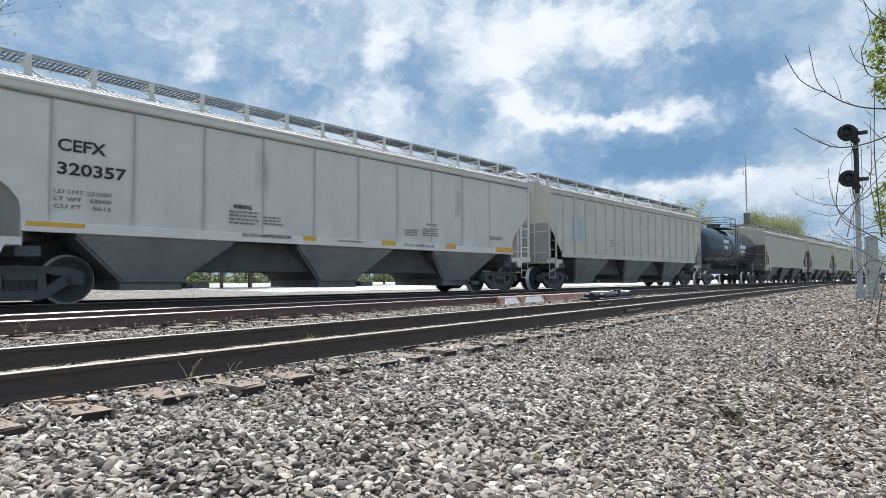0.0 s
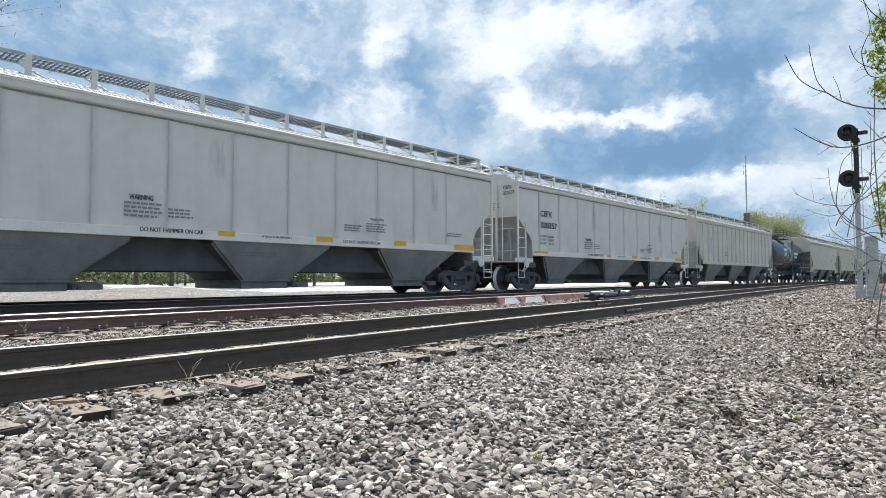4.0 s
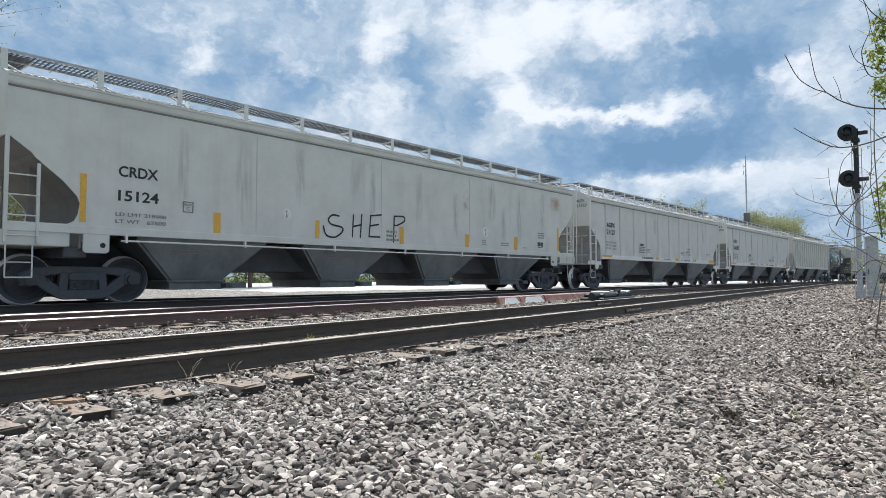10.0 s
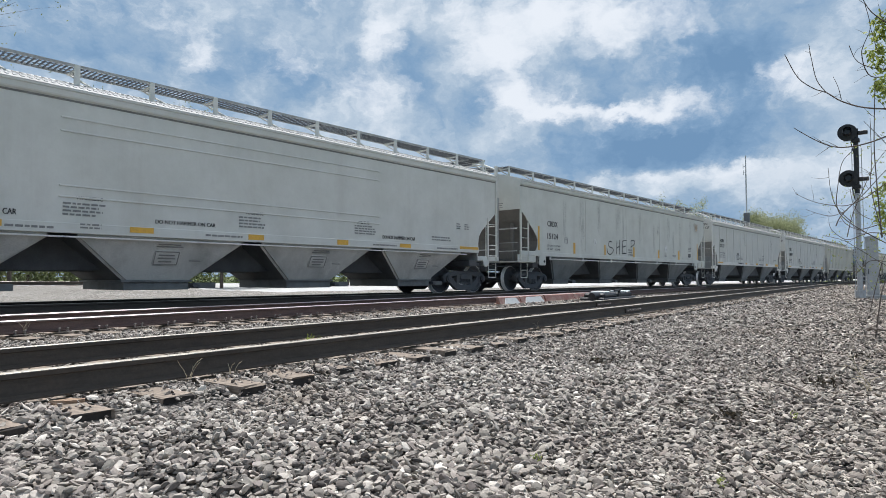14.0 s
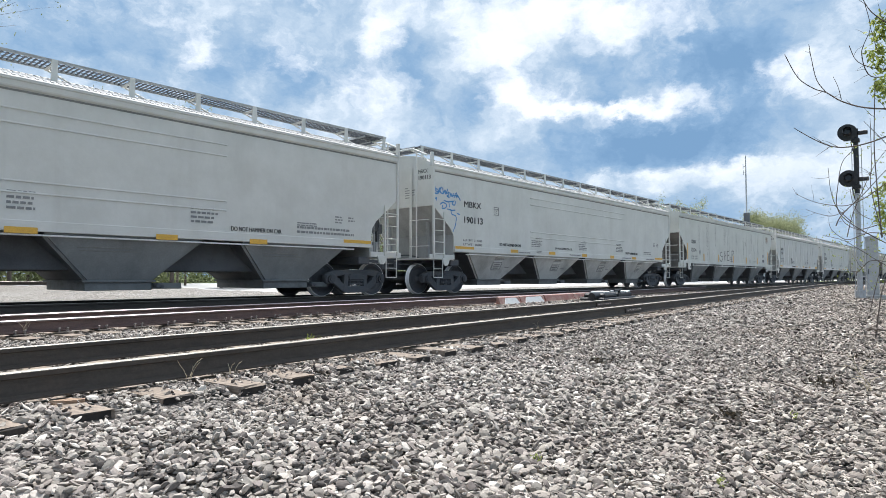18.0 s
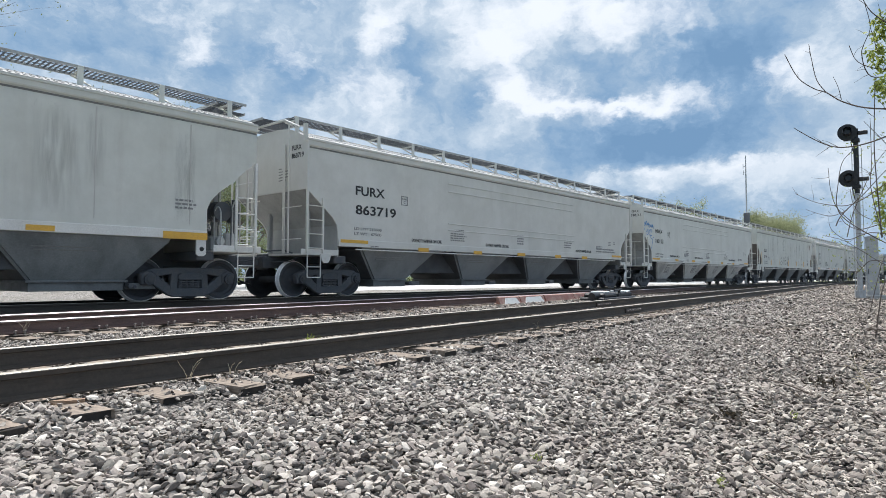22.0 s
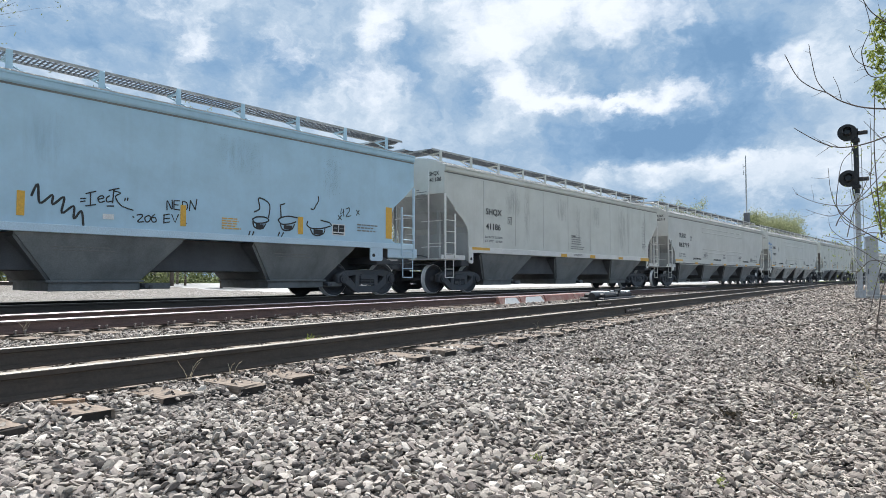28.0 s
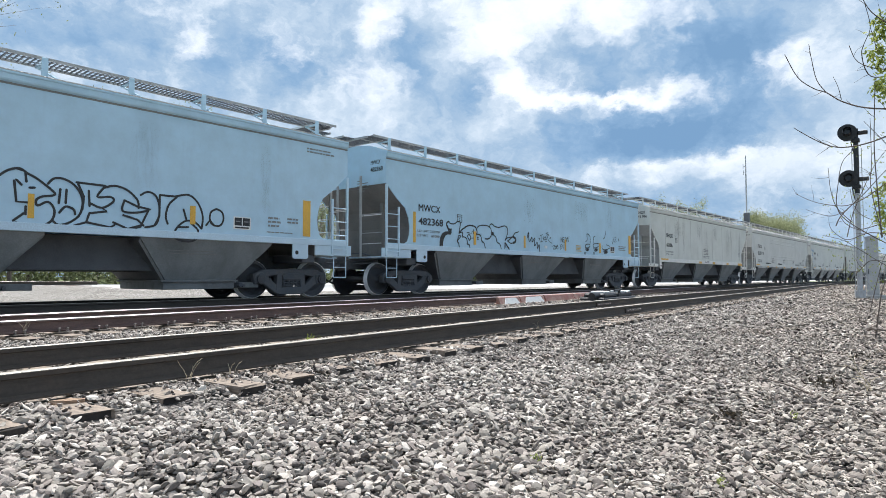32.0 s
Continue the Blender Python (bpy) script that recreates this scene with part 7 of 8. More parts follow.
plate_c(car_i, H["i"] + 3.09, 2.61, 0.28, M_INKGREY)
stencil(car_i, "DO NOT HAMMER ON CAR", H["i"] + 3.41, 1.58, 0.10, M_INK, 1.29)
bars(car_i, H["i"] + 4.53, 1.37, 0.96, 1, 0.040, 0.080, M_INKGREY, 1)
stencil(car_i, "WARNING", H["i"] + 5.62, 1.93, 0.06, M_INK, 0.47)
bars(car_i, H["i"] + 5.41, 1.83, 0.73, 4, 0.034, 0.067, M_INKGREY, 2)
stencil(car_i, "DO NOT HAMMER ON CAR", H["i"] + 7.08, 1.58, 0.08, M_INK, 1.29)
stencil(car_i, "DO NOT HAMMER ON CAR", H["i"] + 13.32, 1.57, 0.10, M_INK, 1.30)
stencil(car_i, "WARNING", H["i"] + 12.38, 1.93, 0.07, M_INK, 0.44)
bars(car_i, H["i"] + 12.95, 1.37, 1.0, 1, 0.040, 0.080, M_INKGREY, 10)
bars(car_i, H["i"] + 15.35, 1.70, 0.95, 2, 0.040, 0.080, M_INKGREY, 11)
bars(car_i, H["i"] + 15.57, 1.37, 1.1, 1, 0.040, 0.080, M_INKGREY, 12)
bars(car_i, H["i"] + 16.51, 2.17, 0.22, 3, 0.035, 0.070, M_INKGREY, 13)
bars(car_i, H["i"] + 16.91, 2.17, 0.24, 3, 0.035, 0.070, M_INKGREY, 14)
patch(car_i, "reflector", H["i"] + 13.97, 1.35, 0.45, 0.11, M_YELLOW)
stencil(car_i, "WARNING", H["i"] + 9.09, 1.92, 0.07, M_INKGREY, 0.46)
bars(car_i, H["i"] + 8.93, 1.83, 0.70, 4, 0.035, 0.070, M_INKGREY, 3)
bars(car_i, H["i"] + 12.31, 1.85, 0.76, 4, 0.033, 0.065, M_INKGREY, 4)
bars(car_i, H["i"] + 8.14, 1.38, 0.96, 1, 0.040, 0.080, M_INKGREY, 5)
bars(car_i, H["i"] + 5.70, 1.46, 0.42, 2, 0.030, 0.060, M_INKGREY, 9)
plate_c(car_f, H["f"] + 3.29, 2.56, 0.26, M_INKGREY)
stencil(car_f, "DO NOT HAMMER ON CAR", H["f"] + 3.73, 1.53, 0.10, M_INK, 1.30)
stencil(car_f, "DO NOT HAMMER ON CAR", H["f"] + 13.32, 1.53, 0.10, M_INK, 1.30)
patch(car_f, "reflector", H["f"] + 13.77, 1.26, 0.46, 0.11, M_YELLOW)
stencil(car_f, "WARNING", H["f"] + 5.67, 1.94, 0.06, M_INK, 0.45)
bars(car_f, H["f"] + 5.46, 1.85, 0.83, 4, 0.035, 0.070, M_INKGREY, 1)
stencil(car_f, "DO NOT HAMMER ON CAR", H["f"] + 7.27, 1.53, 0.10, M_INK, 1.31)
bars(car_f, H["f"] + 9.13, 1.95, 0.43, 4, 0.046, 0.092, M_INKGREY, 2)
bars(car_f, H["f"] + 4.46, 1.27, 0.95, 1, 0.045, 0.090, M_INKGREY, 3)
bars(car_f, H["f"] + 12.39, 1.94, 0.65, 4, 0.046, 0.093, M_INKGREY, 4)
bars(car_f, H["f"] + 2.10, 1.33, 0.33, 2, 0.023, 0.045, M_INKGREY, 5)
bars(car_f, H["f"] + 15.07, 1.81, 0.62, 2, 0.028, 0.055, M_INKGREY, 6)
bars(car_f, H["f"] + 15.06, 1.69, 2.01, 2, 0.055, 0.110, M_INKGREY, 7)
bars(car_f, H["f"] + 16.23, 2.03, 0.26, 3, 0.035, 0.070, M_INKGREY, 8)
bars(car_f, H["f"] + 16.67, 2.03, 0.22, 2, 0.038, 0.075, M_INKGREY, 9)
stencil(car_s, "WARNING", H["s"] + 7.81, 2.15, 0.05, M_INK, 0.33)
bars(car_s, H["s"] + 7.81, 2.10, 0.99, 4, 0.044, 0.088, M_INKGREY, 1)
bars(car_s, H["s"] + 7.76, 1.72, 1.12, 2, 0.040, 0.080, M_INKGREY, 2)
stencil(car_s, "CAUTION", H["s"] + 7.94, 1.38, 0.06, M_INKGREY, 0.31)
bars(car_s, H["s"] + 8.27, 1.43, 0.44, 2, 0.030, 0.060, M_INKGREY, 3)
bars(car_s, H["s"] + 14.64, 2.08, 0.46, 3, 0.040, 0.080, M_INKGREY, 4)
plate_c(car_s, H["s"] + 3.38, 2.36, 0.25)
plate_c(car_h, H["h"] + 3.12, 1.85, 0.23, M_INKGREY)
bars(car_h, H["h"] + 13.31, 1.70, 0.28, 3, 0.033, 0.067, M_INKGREY, 1)
bars(car_h, H["h"] + 14.39, 1.66, 0.46, 2, 0.035, 0.070, M_INKGREY, 2)
bars(car_h, H["h"] + 8.95, 1.75, 0.49, 3, 0.057, 0.113, M_INKGREY, 3)
bars(car_h, H["h"] + 15.75, 1.55, 0.26, 1, 0.030, 0.060, M_INKGREY, 4)
bars(car_h, H["h"] + 16.72, 2.12, 0.47, 3, 0.042, 0.083, M_INKGREY, 5)
patch(car_h, "reflector", H["h"] + 6.52, 1.48, 0.12, 0.44, M_YELLOW)
patch(car_h, "reflector", H["h"] + 9.47, 1.44, 0.16, 0.49, M_YELLOW)
patch(car_h, "reflector", H["h"] + 12.42, 1.47, 0.19, 0.41, M_YELLOW)
patch(car_h, "reflector", H["h"] + 15.17, 1.46, 0.21, 0.47, M_YELLOW)
patch(car_h, "reflector", H["h"] + 3.81, 1.46, 0.16, 0.44, M_YELLOW)
plate_c(car_m, H["m"] + 3.10, 2.24, 0.25)
bars(car_m, H["m"] + 10.68, 1.78, 0.47, 5, 0.027, 0.054, M_YELLOW, 1)
bars(car_m, H["m"] + 14.56, 1.88, 0.73, 3, 0.038, 0.077, M_INKGREY, 2)
patch(car_m, "reflector", H["m"] + 6.86, 1.57, 0.12, 0.43, M_YELLOW)
patch(car_m, "reflector", H["m"] + 9.75, 1.56, 0.12, 0.44, M_YELLOW)
patch(car_m, "reflector", H["m"] + 12.67, 1.55, 0.15, 0.42, M_YELLOW)
patch(car_m, "reflector", H["m"] + 15.60, 1.58, 0.23, 0.87, M_YELLOW)
patch(car_m, "reflector", H["m"] + 3.94, 1.56, 0.13, 0.44, M_YELLOW)
bars(car_l, H["l"] + 14.42, 1.86, 0.39, 3, 0.045, 0.090, M_INKGREY, 1)
bars(car_l, H["l"] + 14.95, 1.87, 0.33, 2, 0.040, 0.080, M_INKGREY, 2)
bars(car_l, H["l"] + 14.39, 1.54, 0.87, 1, 0.025, 0.050, M_INKGREY, 3)
bars(car_l, H["l"] + 15.50, 3.66, 0.90, 2, 0.037, 0.075, M_INKGREY, 4)
patch(car_l, "reflector", H["l"] + 9.61, 1.53, 0.10, 0.43, M_YELLOW)
patch(car_l, "reflector", H["l"] + 12.54, 1.61, 0.12, 0.39, M_YELLOW)
patch(car_l, "reflector", H["l"] + 15.40, 1.50, 0.22, 0.88, M_YELLOW)
spray(car_h, H["h"], 0.046, M_INK, "sprayed black tag", [
    [(7.26, 2.08), (7.05, 2.09), (6.92, 1.97), (7.02, 1.85), (7.34, 1.80), (7.38, 1.69), (7.14, 1.53), (6.86, 1.57), (6.76, 1.79)],
    [(7.75, 2.15), (7.71, 1.56)],
    [(8.04, 2.18), (7.99, 1.56)],
    [(7.74, 1.84), (8.01, 1.90)],
    [(8.36, 2.17), (8.30, 1.60)],
    [(8.36, 2.17), (8.75, 2.22)],
    [(8.33, 1.89), (8.65, 1.95)],
    [(8.30, 1.60), (8.70, 1.61)],
    [(9.25, 2.22), (9.22, 1.49)],
    [(9.25, 2.22), (9.62, 2.23), (9.65, 2.11), (9.39, 1.98), (9.23, 1.96)]])
spray(car_i, H["i"], 0.042, M_SPRAYBLUE, "sprayed blue tag", [
    [(0.08, 3.26), (0.10, 3.16), (0.21, 3.11), (0.32, 3.25)],
    [(0.07, 2.88), (0.14, 2.91)],
    [(0.04, 3.20), (0.06, 3.08), (0.19, 3.05), (0.29, 3.14)],
    [(0.05, 3.23), (0.12, 3.20), (0.20, 3.18)],
    [(0.38, 3.27), (0.32, 3.17), (0.36, 3.09), (0.46, 3.07)],
    [(0.44, 3.25), (0.48, 3.09), (0.55, 3.19), (0.59, 3.07), (0.67, 3.23)],
    [(0.67, 3.11), (0.75, 3.15), (0.71, 3.05), (0.65, 3.02), (0.75, 2.98)],
    [(0.79, 3.02), (0.83, 3.13), (0.89, 3.02), (0.95, 3.13)],
    [(0.99, 3.00), (1.05, 3.14), (1.11, 3.01)],
    [(0.95, 3.07), (1.19, 3.07), (1.29, 2.95)],
    [(1.09, 3.16), (1.19, 3.03)]])
spray(car_i, H["i"], 0.036, M_SPRAYBLUE, "sprayed blue tag", [
    [(0.50, 2.87), (0.69, 2.84), (0.93, 2.88)],
    [(0.73, 2.85), (0.77, 2.69)],
    [(0.99, 2.91), (0.89, 2.80), (1.01, 2.77), (1.05, 2.88)],
    [(0.33, 2.74), (0.44, 2.80), (0.61, 2.76), (0.58, 2.65), (0.42, 2.62), (0.44, 2.71)],
    [(0.67, 2.62), (0.87, 2.59), (1.03, 2.61)],
    [(0.83, 2.62), (0.87, 2.48), (0.99, 2.45), (1.09, 2.40), (1.07, 2.21), (1.01, 2.06), (0.93, 1.93)],
    [(1.13, 2.52), (1.25, 2.49)],
    [(0.16, 2.93), (0.14, 2.84)]])
roundel(car_h, H["h"] + 13.49, 2.00, 0.17)
roundel(car_h, H["h"] + 5.67, 2.01, 0.13)
data_square(car_h, H["h"] + 16.66, 1.58, 0.43, 0.25)
data_square(car_l, H["l"] + 13.54, 1.57, 0.43, 0.28)
data_square(car_m, H["m"] + 13.72, 1.58, 0.42, 0.29)

spray(car_m, H["m"], 0.06, M_INK, "broad sprayed black leg of a letter", [
    [(2.33, 1.47), (2.36, 1.65), (2.43, 1.79), (2.56, 1.88), (2.78, 1.91)],
    [(2.29, 1.46), (2.31, 1.67), (2.4, 1.82), (2.55, 1.89)],
    [(2.39, 1.47), (2.41, 1.62), (2.49, 1.77), (2.61, 1.85), (2.79, 1.86)]])
spray(car_m, H["m"], 0.055, M_INK, "sprayed black outline of bulging letters", [
    [(2.71, 1.94), (2.62, 2.07), (2.59, 2.15), (2.64, 2.22), (2.71, 2.23)],
    [(2.82, 2.0), (2.74, 1.99), (2.66, 2.03), (2.62, 2.1)]])
spray(car_m, H["m"], 0.038, M_INK, "sprayed black outline of bulging letters", [
    [(2.71, 2.2), (2.85, 2.17), (2.99, 2.19), (3.12, 2.26), (3.22, 2.26), (3.26, 2.21), (3.23, 2.04), (3.19, 1.89)],
    [(3.2, 1.9), (3.35, 1.94), (3.38, 1.89), (3.35, 1.79), (3.45, 1.79), (3.56, 1.75), (3.61, 1.66), (3.61, 1.57), (3.7, 1.56), (3.75, 1.46)],
    [(3.1, 1.63), (3.18, 1.81), (3.25, 1.82), (3.26, 1.78), (3.14, 1.68), (3.11, 1.62), (3.17, 1.59), (3.21, 1.45)],
    [(3.63, 1.84), (3.7, 1.89), (3.79, 1.78), (3.72, 1.7), (3.65, 1.77), (3.63, 1.84)]])
spray(car_m, H["m"], 0.038, M_INK, "sprayed black outline of bulging letters", [
    [(4.11, 2.11), (4.24, 2.2), (4.47, 2.23), (4.71, 2.22), (4.85, 2.16), (4.91, 2.05), (4.89, 1.91), (4.79, 1.81), (4.65, 1.78), (4.55, 1.79)],
    [(4.09, 1.89), (4.23, 1.91), (4.34, 1.83), (4.38, 1.7), (4.5, 1.63), (4.56, 1.48)],
    [(4.81, 2.2), (4.85, 2.28), (4.95, 2.3), (5.11, 2.23), (5.33, 2.21), (5.54, 2.26), (5.72, 2.28), (5.84, 2.2), (5.86, 2.07), (5.8, 1.94), (5.7, 1.78)],
    [(5.04, 1.92), (5.16, 1.87), (5.23, 1.7), (5.38, 1.65), (5.47, 1.49)],
    [(5.7, 1.78), (5.82, 1.88), (6.14, 1.92)],
    [(5.84, 1.77), (5.98, 1.83), (6.14, 1.92)]])
spray(car_m, H["m"], 0.038, M_INK, "sprayed black outline of bulging letters", [
    [(5.84, 1.77), (6.05, 1.69), (6.26, 1.73)],
    [(6.14, 1.93), (6.31, 2.07), (6.55, 2.13)]])
spray(car_m, H["m"], 0.05, M_INK, "sprayed black outline of bulging letters", [
    [(3.21, 1.92), (3.38, 2.04), (3.62, 2.15), (3.8, 2.18), (4.01, 2.15), (4.09, 2.07), (4.12, 1.98), (4.09, 1.9)]])
spray(car_m, H["m"], 0.025, M_INK, "thin sprayed black detail", [
    [(3.59, 1.93), (3.66, 1.95), (3.77, 1.92)],
    [(3.79, 1.77), (3.95, 1.78)],
    [(3.84, 1.92), (3.87, 2.01)],
    [(3.92, 1.92), (3.94, 2.05)],
    [(4.12, 1.83), (4.2, 1.74)],
    [(4.19, 1.82), (4.13, 1.73)],
    [(5.68, 1.71), (5.67, 1.49)],
    [(5.68, 1.71), (5.74, 1.53)]])
spray(car_m, H["m"], 0.06, M_INK, "thin sprayed black detail", [
    [(5.71, 1.69), (5.94, 1.49)]])
spray(car_m, H["m"], 0.04, M_INK, "sprayed black zigzag", [
    [(7.08, 1.93), (7.17, 2.14), (7.21, 1.81), (7.4, 1.97), (7.41, 1.8), (7.59, 1.95), (7.56, 1.66), (7.75, 1.8), (7.76, 1.57), (7.88, 1.72), (7.92, 1.46)]])
spray(car_m, H["m"], 0.085, M_INK, "sprayed black crescent", [
    [(6.17, 1.93), (6.32, 1.88), (6.33, 1.78), (6.22, 1.72)]])
spray(car_m, H["m"], 0.024, M_INK, "sprayed thin black tag", [
    [(7.86, 1.95), (7.95, 1.96)],
    [(7.86, 1.89), (7.94, 1.91)],
    [(7.95, 2.05), (8.12, 2.11)],
    [(8.03, 2.08), (8.03, 1.83)],
    [(7.95, 1.82), (8.12, 1.86)],
    [(8.18, 1.97), (8.26, 2.0), (8.23, 2.04), (8.16, 1.99), (8.19, 1.91), (8.28, 1.94)],
    [(8.36, 2.05), (8.31, 2.0), (8.32, 1.93), (8.4, 1.95)],
    [(8.44, 2.19), (8.42, 1.92)],
    [(8.35, 2.15), (8.53, 2.21)],
    [(8.44, 2.15), (8.56, 2.12), (8.47, 2.04), (8.58, 1.88), (8.8, 1.81)],
    [(8.32, 1.85), (8.44, 1.86)],
    [(8.65, 2.03), (8.64, 1.98)],
    [(8.7, 2.04), (8.69, 1.99)],
    [(8.88, 1.72), (8.96, 1.74), (8.98, 1.7), (8.89, 1.59), (9.01, 1.6)]])
spray(car_m, H["m"], 0.024, M_INK, "sprayed thin black tag", [
    [(9.1, 1.73), (9.03, 1.68), (9.06, 1.6), (9.12, 1.62), (9.14, 1.7), (9.1, 1.73)],
    [(9.22, 1.76), (9.16, 1.69), (9.18, 1.61), (9.25, 1.62), (9.24, 1.69), (9.18, 1.69)],
    [(8.8, 1.69), (8.82, 1.67)],
    [(9.40, 1.76), (9.52, 1.79)],
    [(9.43, 1.69), (9.52, 1.70)],
    [(9.40, 1.60), (9.53, 1.63)],
    [(9.41, 1.76), (9.41, 1.60)],
    [(9.57, 1.78), (9.64, 1.62), (9.71, 1.80)],
    [(9.76, 1.80), (9.76, 1.62), (9.88, 1.62)],
    [(9.47, 1.87), (9.47, 2.06), (9.57, 1.89), (9.57, 2.08)],
    [(9.61, 2.07), (9.61, 1.9)],
    [(9.61, 2.07), (9.72, 2.08)],
    [(9.61, 1.99), (9.7, 1.99)],
    [(9.61, 1.9), (9.73, 1.89)],
    [(9.79, 2.08), (9.79, 1.88)],
    [(9.79, 2.08), (9.88, 2.05), (9.89, 1.93), (9.79, 1.88)]])
spray(car_m, H["m"], 0.024, M_INK, "sprayed thin black tag", [
    [(9.94, 1.89), (9.96, 2.11)],
    [(9.96, 2.11), (10.07, 1.92)],
    [(10.07, 1.92), (10.10, 2.15)]])
spray(car_m, H["m"], 0.032, M_INK, "sprayed little cup with a flame", [
    [(11.43, 1.82), (11.54, 1.88), (11.74, 1.89), (11.86, 1.83), (11.74, 1.76), (11.51, 1.74), (11.43, 1.82)],
    [(11.44, 1.77), (11.47, 1.66), (11.58, 1.61), (11.7, 1.63), (11.77, 1.73)],
    [(11.47, 1.99), (11.61, 2.08), (11.58, 2.31), (11.78, 2.27), (11.88, 2.15), (11.85, 1.89)],
    [(11.37, 1.54), (11.34, 1.45)],
    [(11.47, 1.54), (11.43, 1.45)]])
spray(car_m, H["m"], 0.032, M_INK, "sprayed little cup with a flame", [
    [(12.11, 1.85), (12.19, 1.91), (12.4, 1.96), (12.65, 1.94)],
    [(12.11, 1.85), (12.21, 1.76), (12.44, 1.78), (12.61, 1.84)],
    [(12.17, 1.75), (12.24, 1.63), (12.4, 1.62), (12.52, 1.68), (12.57, 1.78)],
    [(12.17, 2.21), (12.29, 2.25)],
    [(12.17, 2.21), (12.19, 1.91)],
    [(12.15, 1.56), (12.11, 1.47)],
    [(12.26, 1.56), (12.21, 1.47)]])
spray(car_m, H["m"], 0.032, M_INK, "sprayed little cup with a flame", [
    [(12.96, 1.88), (12.94, 1.78), (13.09, 1.71), (13.4, 1.73), (13.66, 1.8)],
    [(13.36, 1.93), (13.63, 1.89), (13.7, 1.82)],
    [(13.04, 1.69), (13.12, 1.57), (13.27, 1.54), (13.45, 1.61), (13.49, 1.73)],
    [(13.27, 2.52), (13.28, 2.41), (13.21, 2.30), (13.14, 2.19), (13.05, 2.19)]])
spray(car_m, H["m"], 0.024, M_INK, "sprayed thin black tag", [
    [(14.02, 2.27), (13.98, 2.13), (14.10, 2.21)],
    [(14.08, 2.27), (14.10, 2.08)],
    [(14.17, 2.28), (14.28, 2.32), (14.28, 2.23), (14.17, 2.08), (14.34, 2.12)],
    [(14.52, 2.28), (14.63, 2.16)],
    [(14.62, 2.28), (14.52, 2.14)],
    [(13.91, 2.09), (14.02, 1.99)],
    [(14.02, 2.10), (13.91, 1.98)]])
spray(car_l, H["l"], 0.042, M_INK, "sprayed black outline of fat letters", [
    [(9.19, 2.23), (9.31, 2.33), (9.47, 2.38), (9.59, 2.31), (9.76, 2.22), (10.01, 2.02), (9.99, 1.96), (9.84, 1.93), (9.74, 1.86), (9.76, 1.76), (9.92, 1.84), (10.02, 1.71), (10.0, 1.54), (9.88, 1.43), (9.66, 1.4), (9.44, 1.44)],
    [(9.4, 1.47), (9.58, 1.63)],
    [(9.44, 2.37), (9.56, 2.34), (9.58, 2.16)],
    [(9.4, 2.16), (9.44, 1.8), (9.65, 1.8)],
    [(9.43, 2.18), (9.51, 2.1)],
    [(9.65, 1.8), (9.64, 1.57)],
    [(9.63, 2.06), (9.71, 2.07)],
    [(9.58, 1.73), (9.58, 1.59)]])
spray(car_l, H["l"], 0.042, M_INK, "sprayed black outline of fat letters", [
    [(9.91, 2.16), (10.01, 2.27), (10.19, 2.27), (10.37, 2.15), (10.48, 1.92), (10.44, 1.66), (10.28, 1.5), (10.1, 1.44), (10.0, 1.51)],
    [(10.11, 2.09), (10.09, 1.83)],
    [(10.21, 2.09), (10.2, 1.84)],
    [(10.1, 1.66), (10.2, 1.78), (10.33, 1.74), (10.36, 1.65)],
    [(10.37, 2.24), (10.87, 2.23)],
    [(10.4, 2.21), (10.5, 1.99), (10.48, 1.75)],
    [(10.58, 2.11), (10.6, 1.82)],
    [(10.87, 2.23), (10.73, 2.01), (10.96, 2.03), (11.02, 1.95), (10.82, 1.81), (10.6, 1.88)],
    [(10.82, 1.81), (10.91, 1.75), (10.6, 1.69)],
    [(10.6, 1.69), (10.55, 1.52), (10.34, 1.44)],
    [(10.55, 1.52), (10.97, 1.45), (11.05, 1.5)]])
spray(car_l, H["l"], 0.042, M_INK, "sprayed black outline of fat letters", [
    [(10.84, 2.19), (11.04, 2.25), (11.27, 2.19), (11.46, 2.02), (11.49, 1.86)],
    [(11.22, 1.99), (11.19, 1.78), (11.46, 1.77), (11.68, 1.83)],
    [(11.22, 1.99), (11.46, 1.89), (11.71, 1.85)],
    [(11.2, 1.7), (11.47, 1.63), (11.59, 1.52)],
    [(11.68, 1.83), (11.53, 1.49), (11.38, 1.45)],
    [(11.02, 1.55), (11.29, 1.44), (11.53, 1.52)],
    [(11.52, 2.12), (11.67, 2.2), (11.83, 2.12), (11.9, 1.87), (11.84, 1.57), (11.62, 1.49)],
    [(11.9, 2.16), (12.26, 2.16)],
    [(11.9, 2.16), (11.9, 1.74), (11.81, 1.54)],
    [(12.26, 2.16), (12.09, 1.98), (12.03, 1.75), (12.07, 1.59)]])
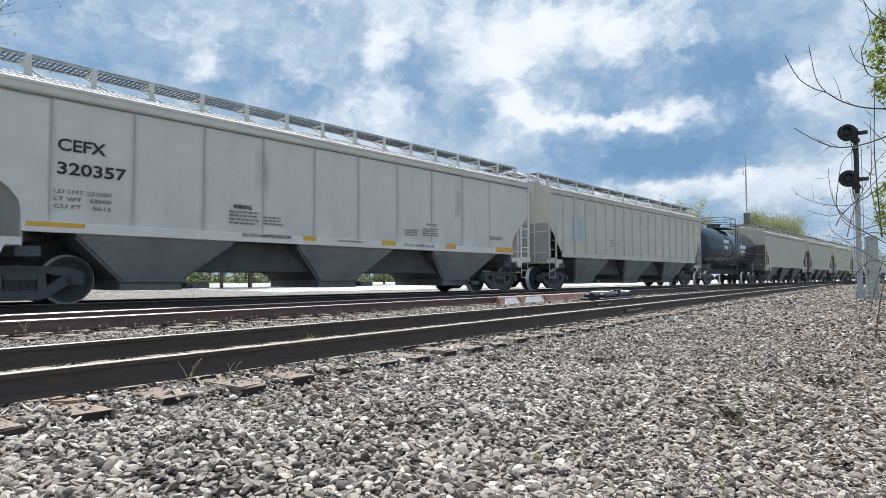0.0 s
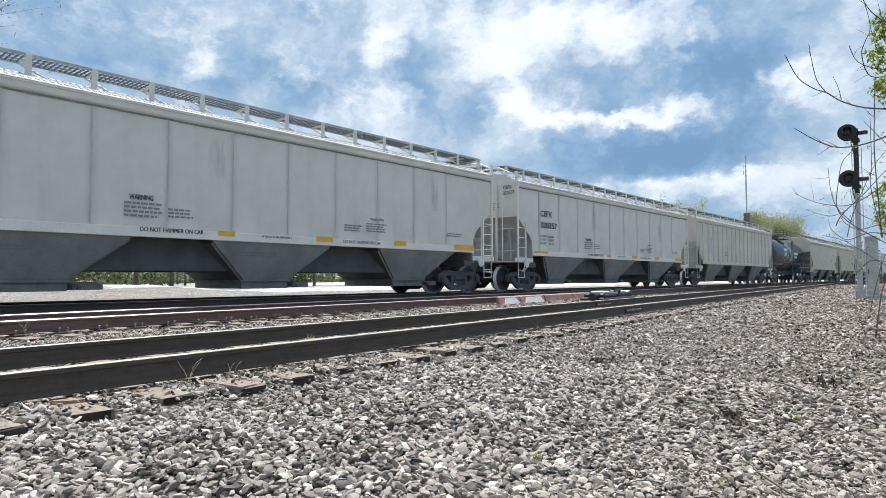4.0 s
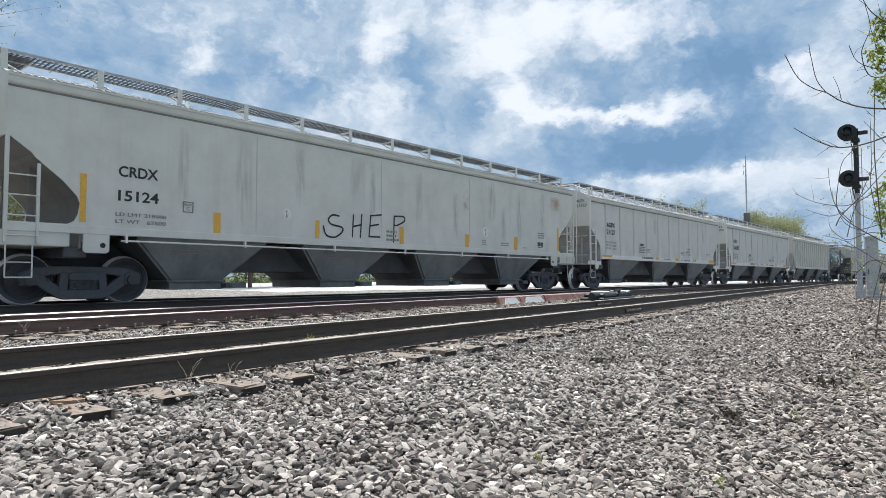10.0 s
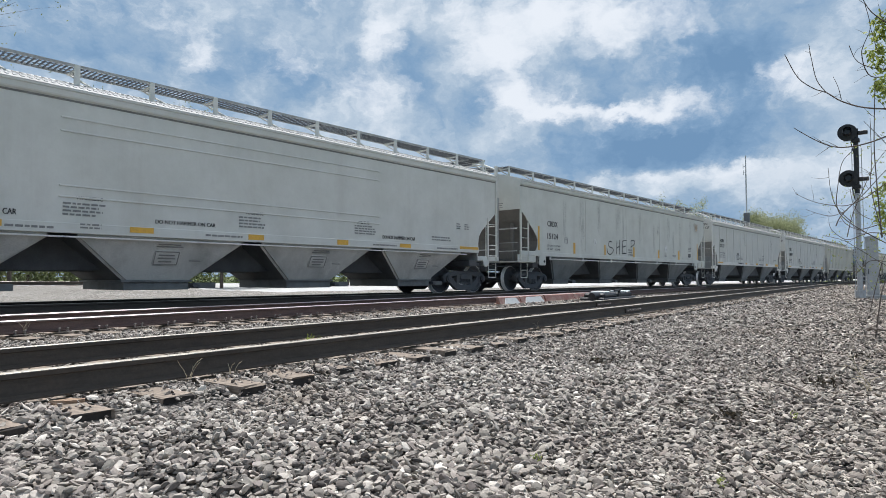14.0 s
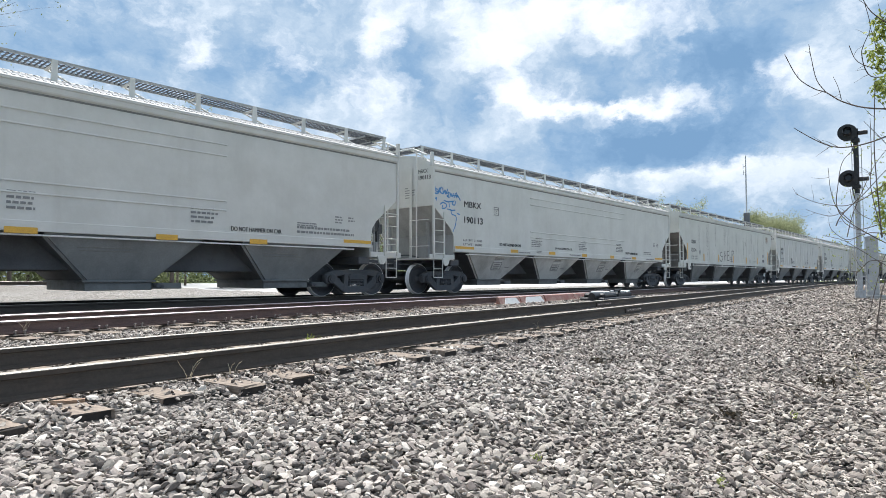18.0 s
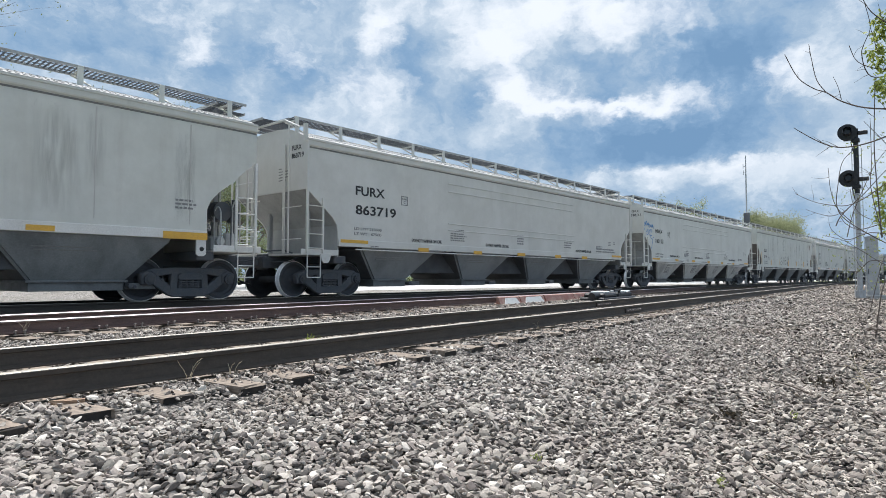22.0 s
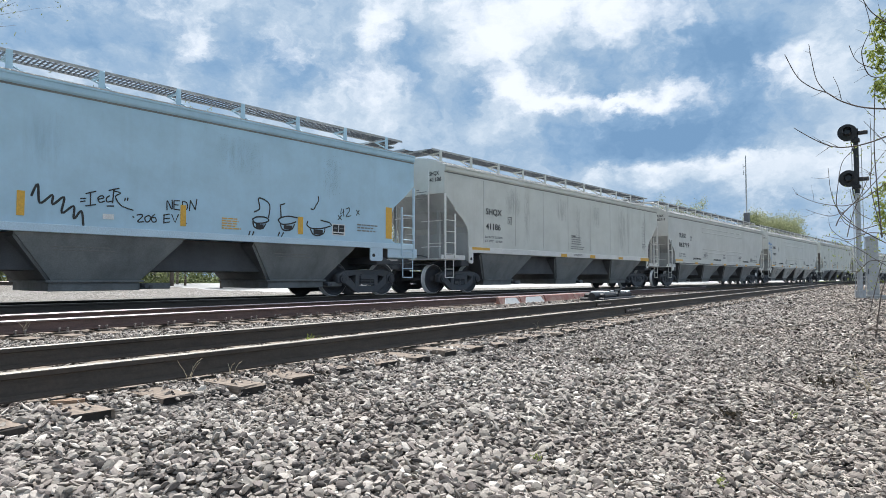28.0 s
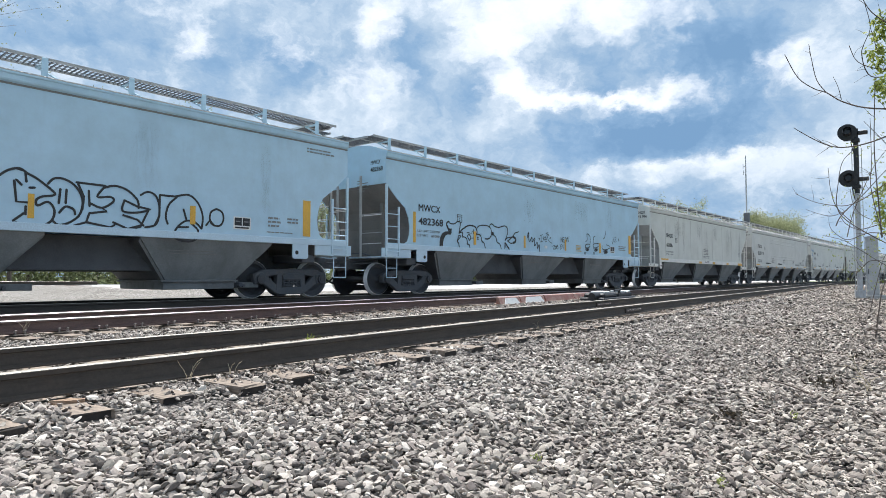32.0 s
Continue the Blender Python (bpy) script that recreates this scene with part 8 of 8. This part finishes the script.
spray(car_l, H["l"], 0.042, M_INK, "sprayed black outline of fat letters", [
    [(12.22, 2.16), (12.5, 2.22), (12.71, 2.07), (12.82, 1.8), (12.8, 1.53)],
    [(12.8, 1.53), (12.65, 1.66), (12.47, 1.68), (12.34, 1.6), (12.3, 1.54), (12.51, 1.55)],
    [(12.4, 1.91), (12.47, 1.68)],
    [(11.53, 1.43), (11.91, 1.34), (12.17, 1.4), (12.27, 1.53)],
    [(12.17, 1.36), (12.31, 1.27), (12.55, 1.25), (12.69, 1.32), (12.72, 1.49), (12.58, 1.62)],
    [(13.13, 1.98), (13.0, 1.89), (12.99, 1.71), (13.08, 1.62), (13.23, 1.63), (13.3, 1.77), (13.26, 1.92), (13.13, 1.98)],
    [(12.9, 1.61), (12.99, 1.73), (13.08, 1.62)]])
patch(car_m, "graffiti", H["m"] + 11.52, 1.62, 0.2, 0.1, M_INK)
patch(car_m, "graffiti", H["m"] + 12.27, 1.64, 0.24, 0.1, M_INK)
patch(car_m, "graffiti", H["m"] + 13.14, 1.57, 0.28, 0.12, M_INK)
patch(car_m, "graffiti", H["m"] + 2.74, 1.88, 0.09, 0.13, M_INK)
patch(car_m, "graffiti", H["m"] + 4.93, 1.92, 0.11, 0.11, M_INK)
patch(car_m, "sticker", H["m"] + 8.25, 1.60, 0.2, 0.1, M_WHITE)


# ---- how the train rolls ----
def run(t):
    """Metres that the train has gone at t seconds: it slows a little and picks up again."""
    u = (t - 16.0) / 16.0
    return 61.5948 * (u + 1) - 0.8984 * (u * u - 1) + 0.9083 * (u ** 3 + 1) + 0.1878 * (u ** 4 - 1) - 0.0819 * (u ** 5 + 1)


def motions():
    for car, middle, sets in CARS:
        walk(car, [(t, pose(middle + run(t), TRAIN_Y, 0)) for t in range(0, 33)])
        if -120 < middle < 30:
            x0 = [w.matrix_basis.translation.copy() for w in sets]
            steps = 240
            for w, p in zip(sets, x0):
                walk(w, [(k * 4 / 30, Matrix.Translation(p) @ Matrix.Rotation(run(k * 4 / 30) / 0.457, 4, "Y")) for k in range(steps + 1)])
    # the cloud rises and drifts a little to the left
    axis = Vector((math.sin(TURN), -math.cos(TURN), 0))
    walk(sky_backdrop, [(t, Matrix.Rotation(radians(0.5 * t / 32), 4, "Z") @ Matrix.Rotation(radians(1.9 * t / 32), 4, axis)) for t in (0, 8, 16, 24, 32)])


motions()
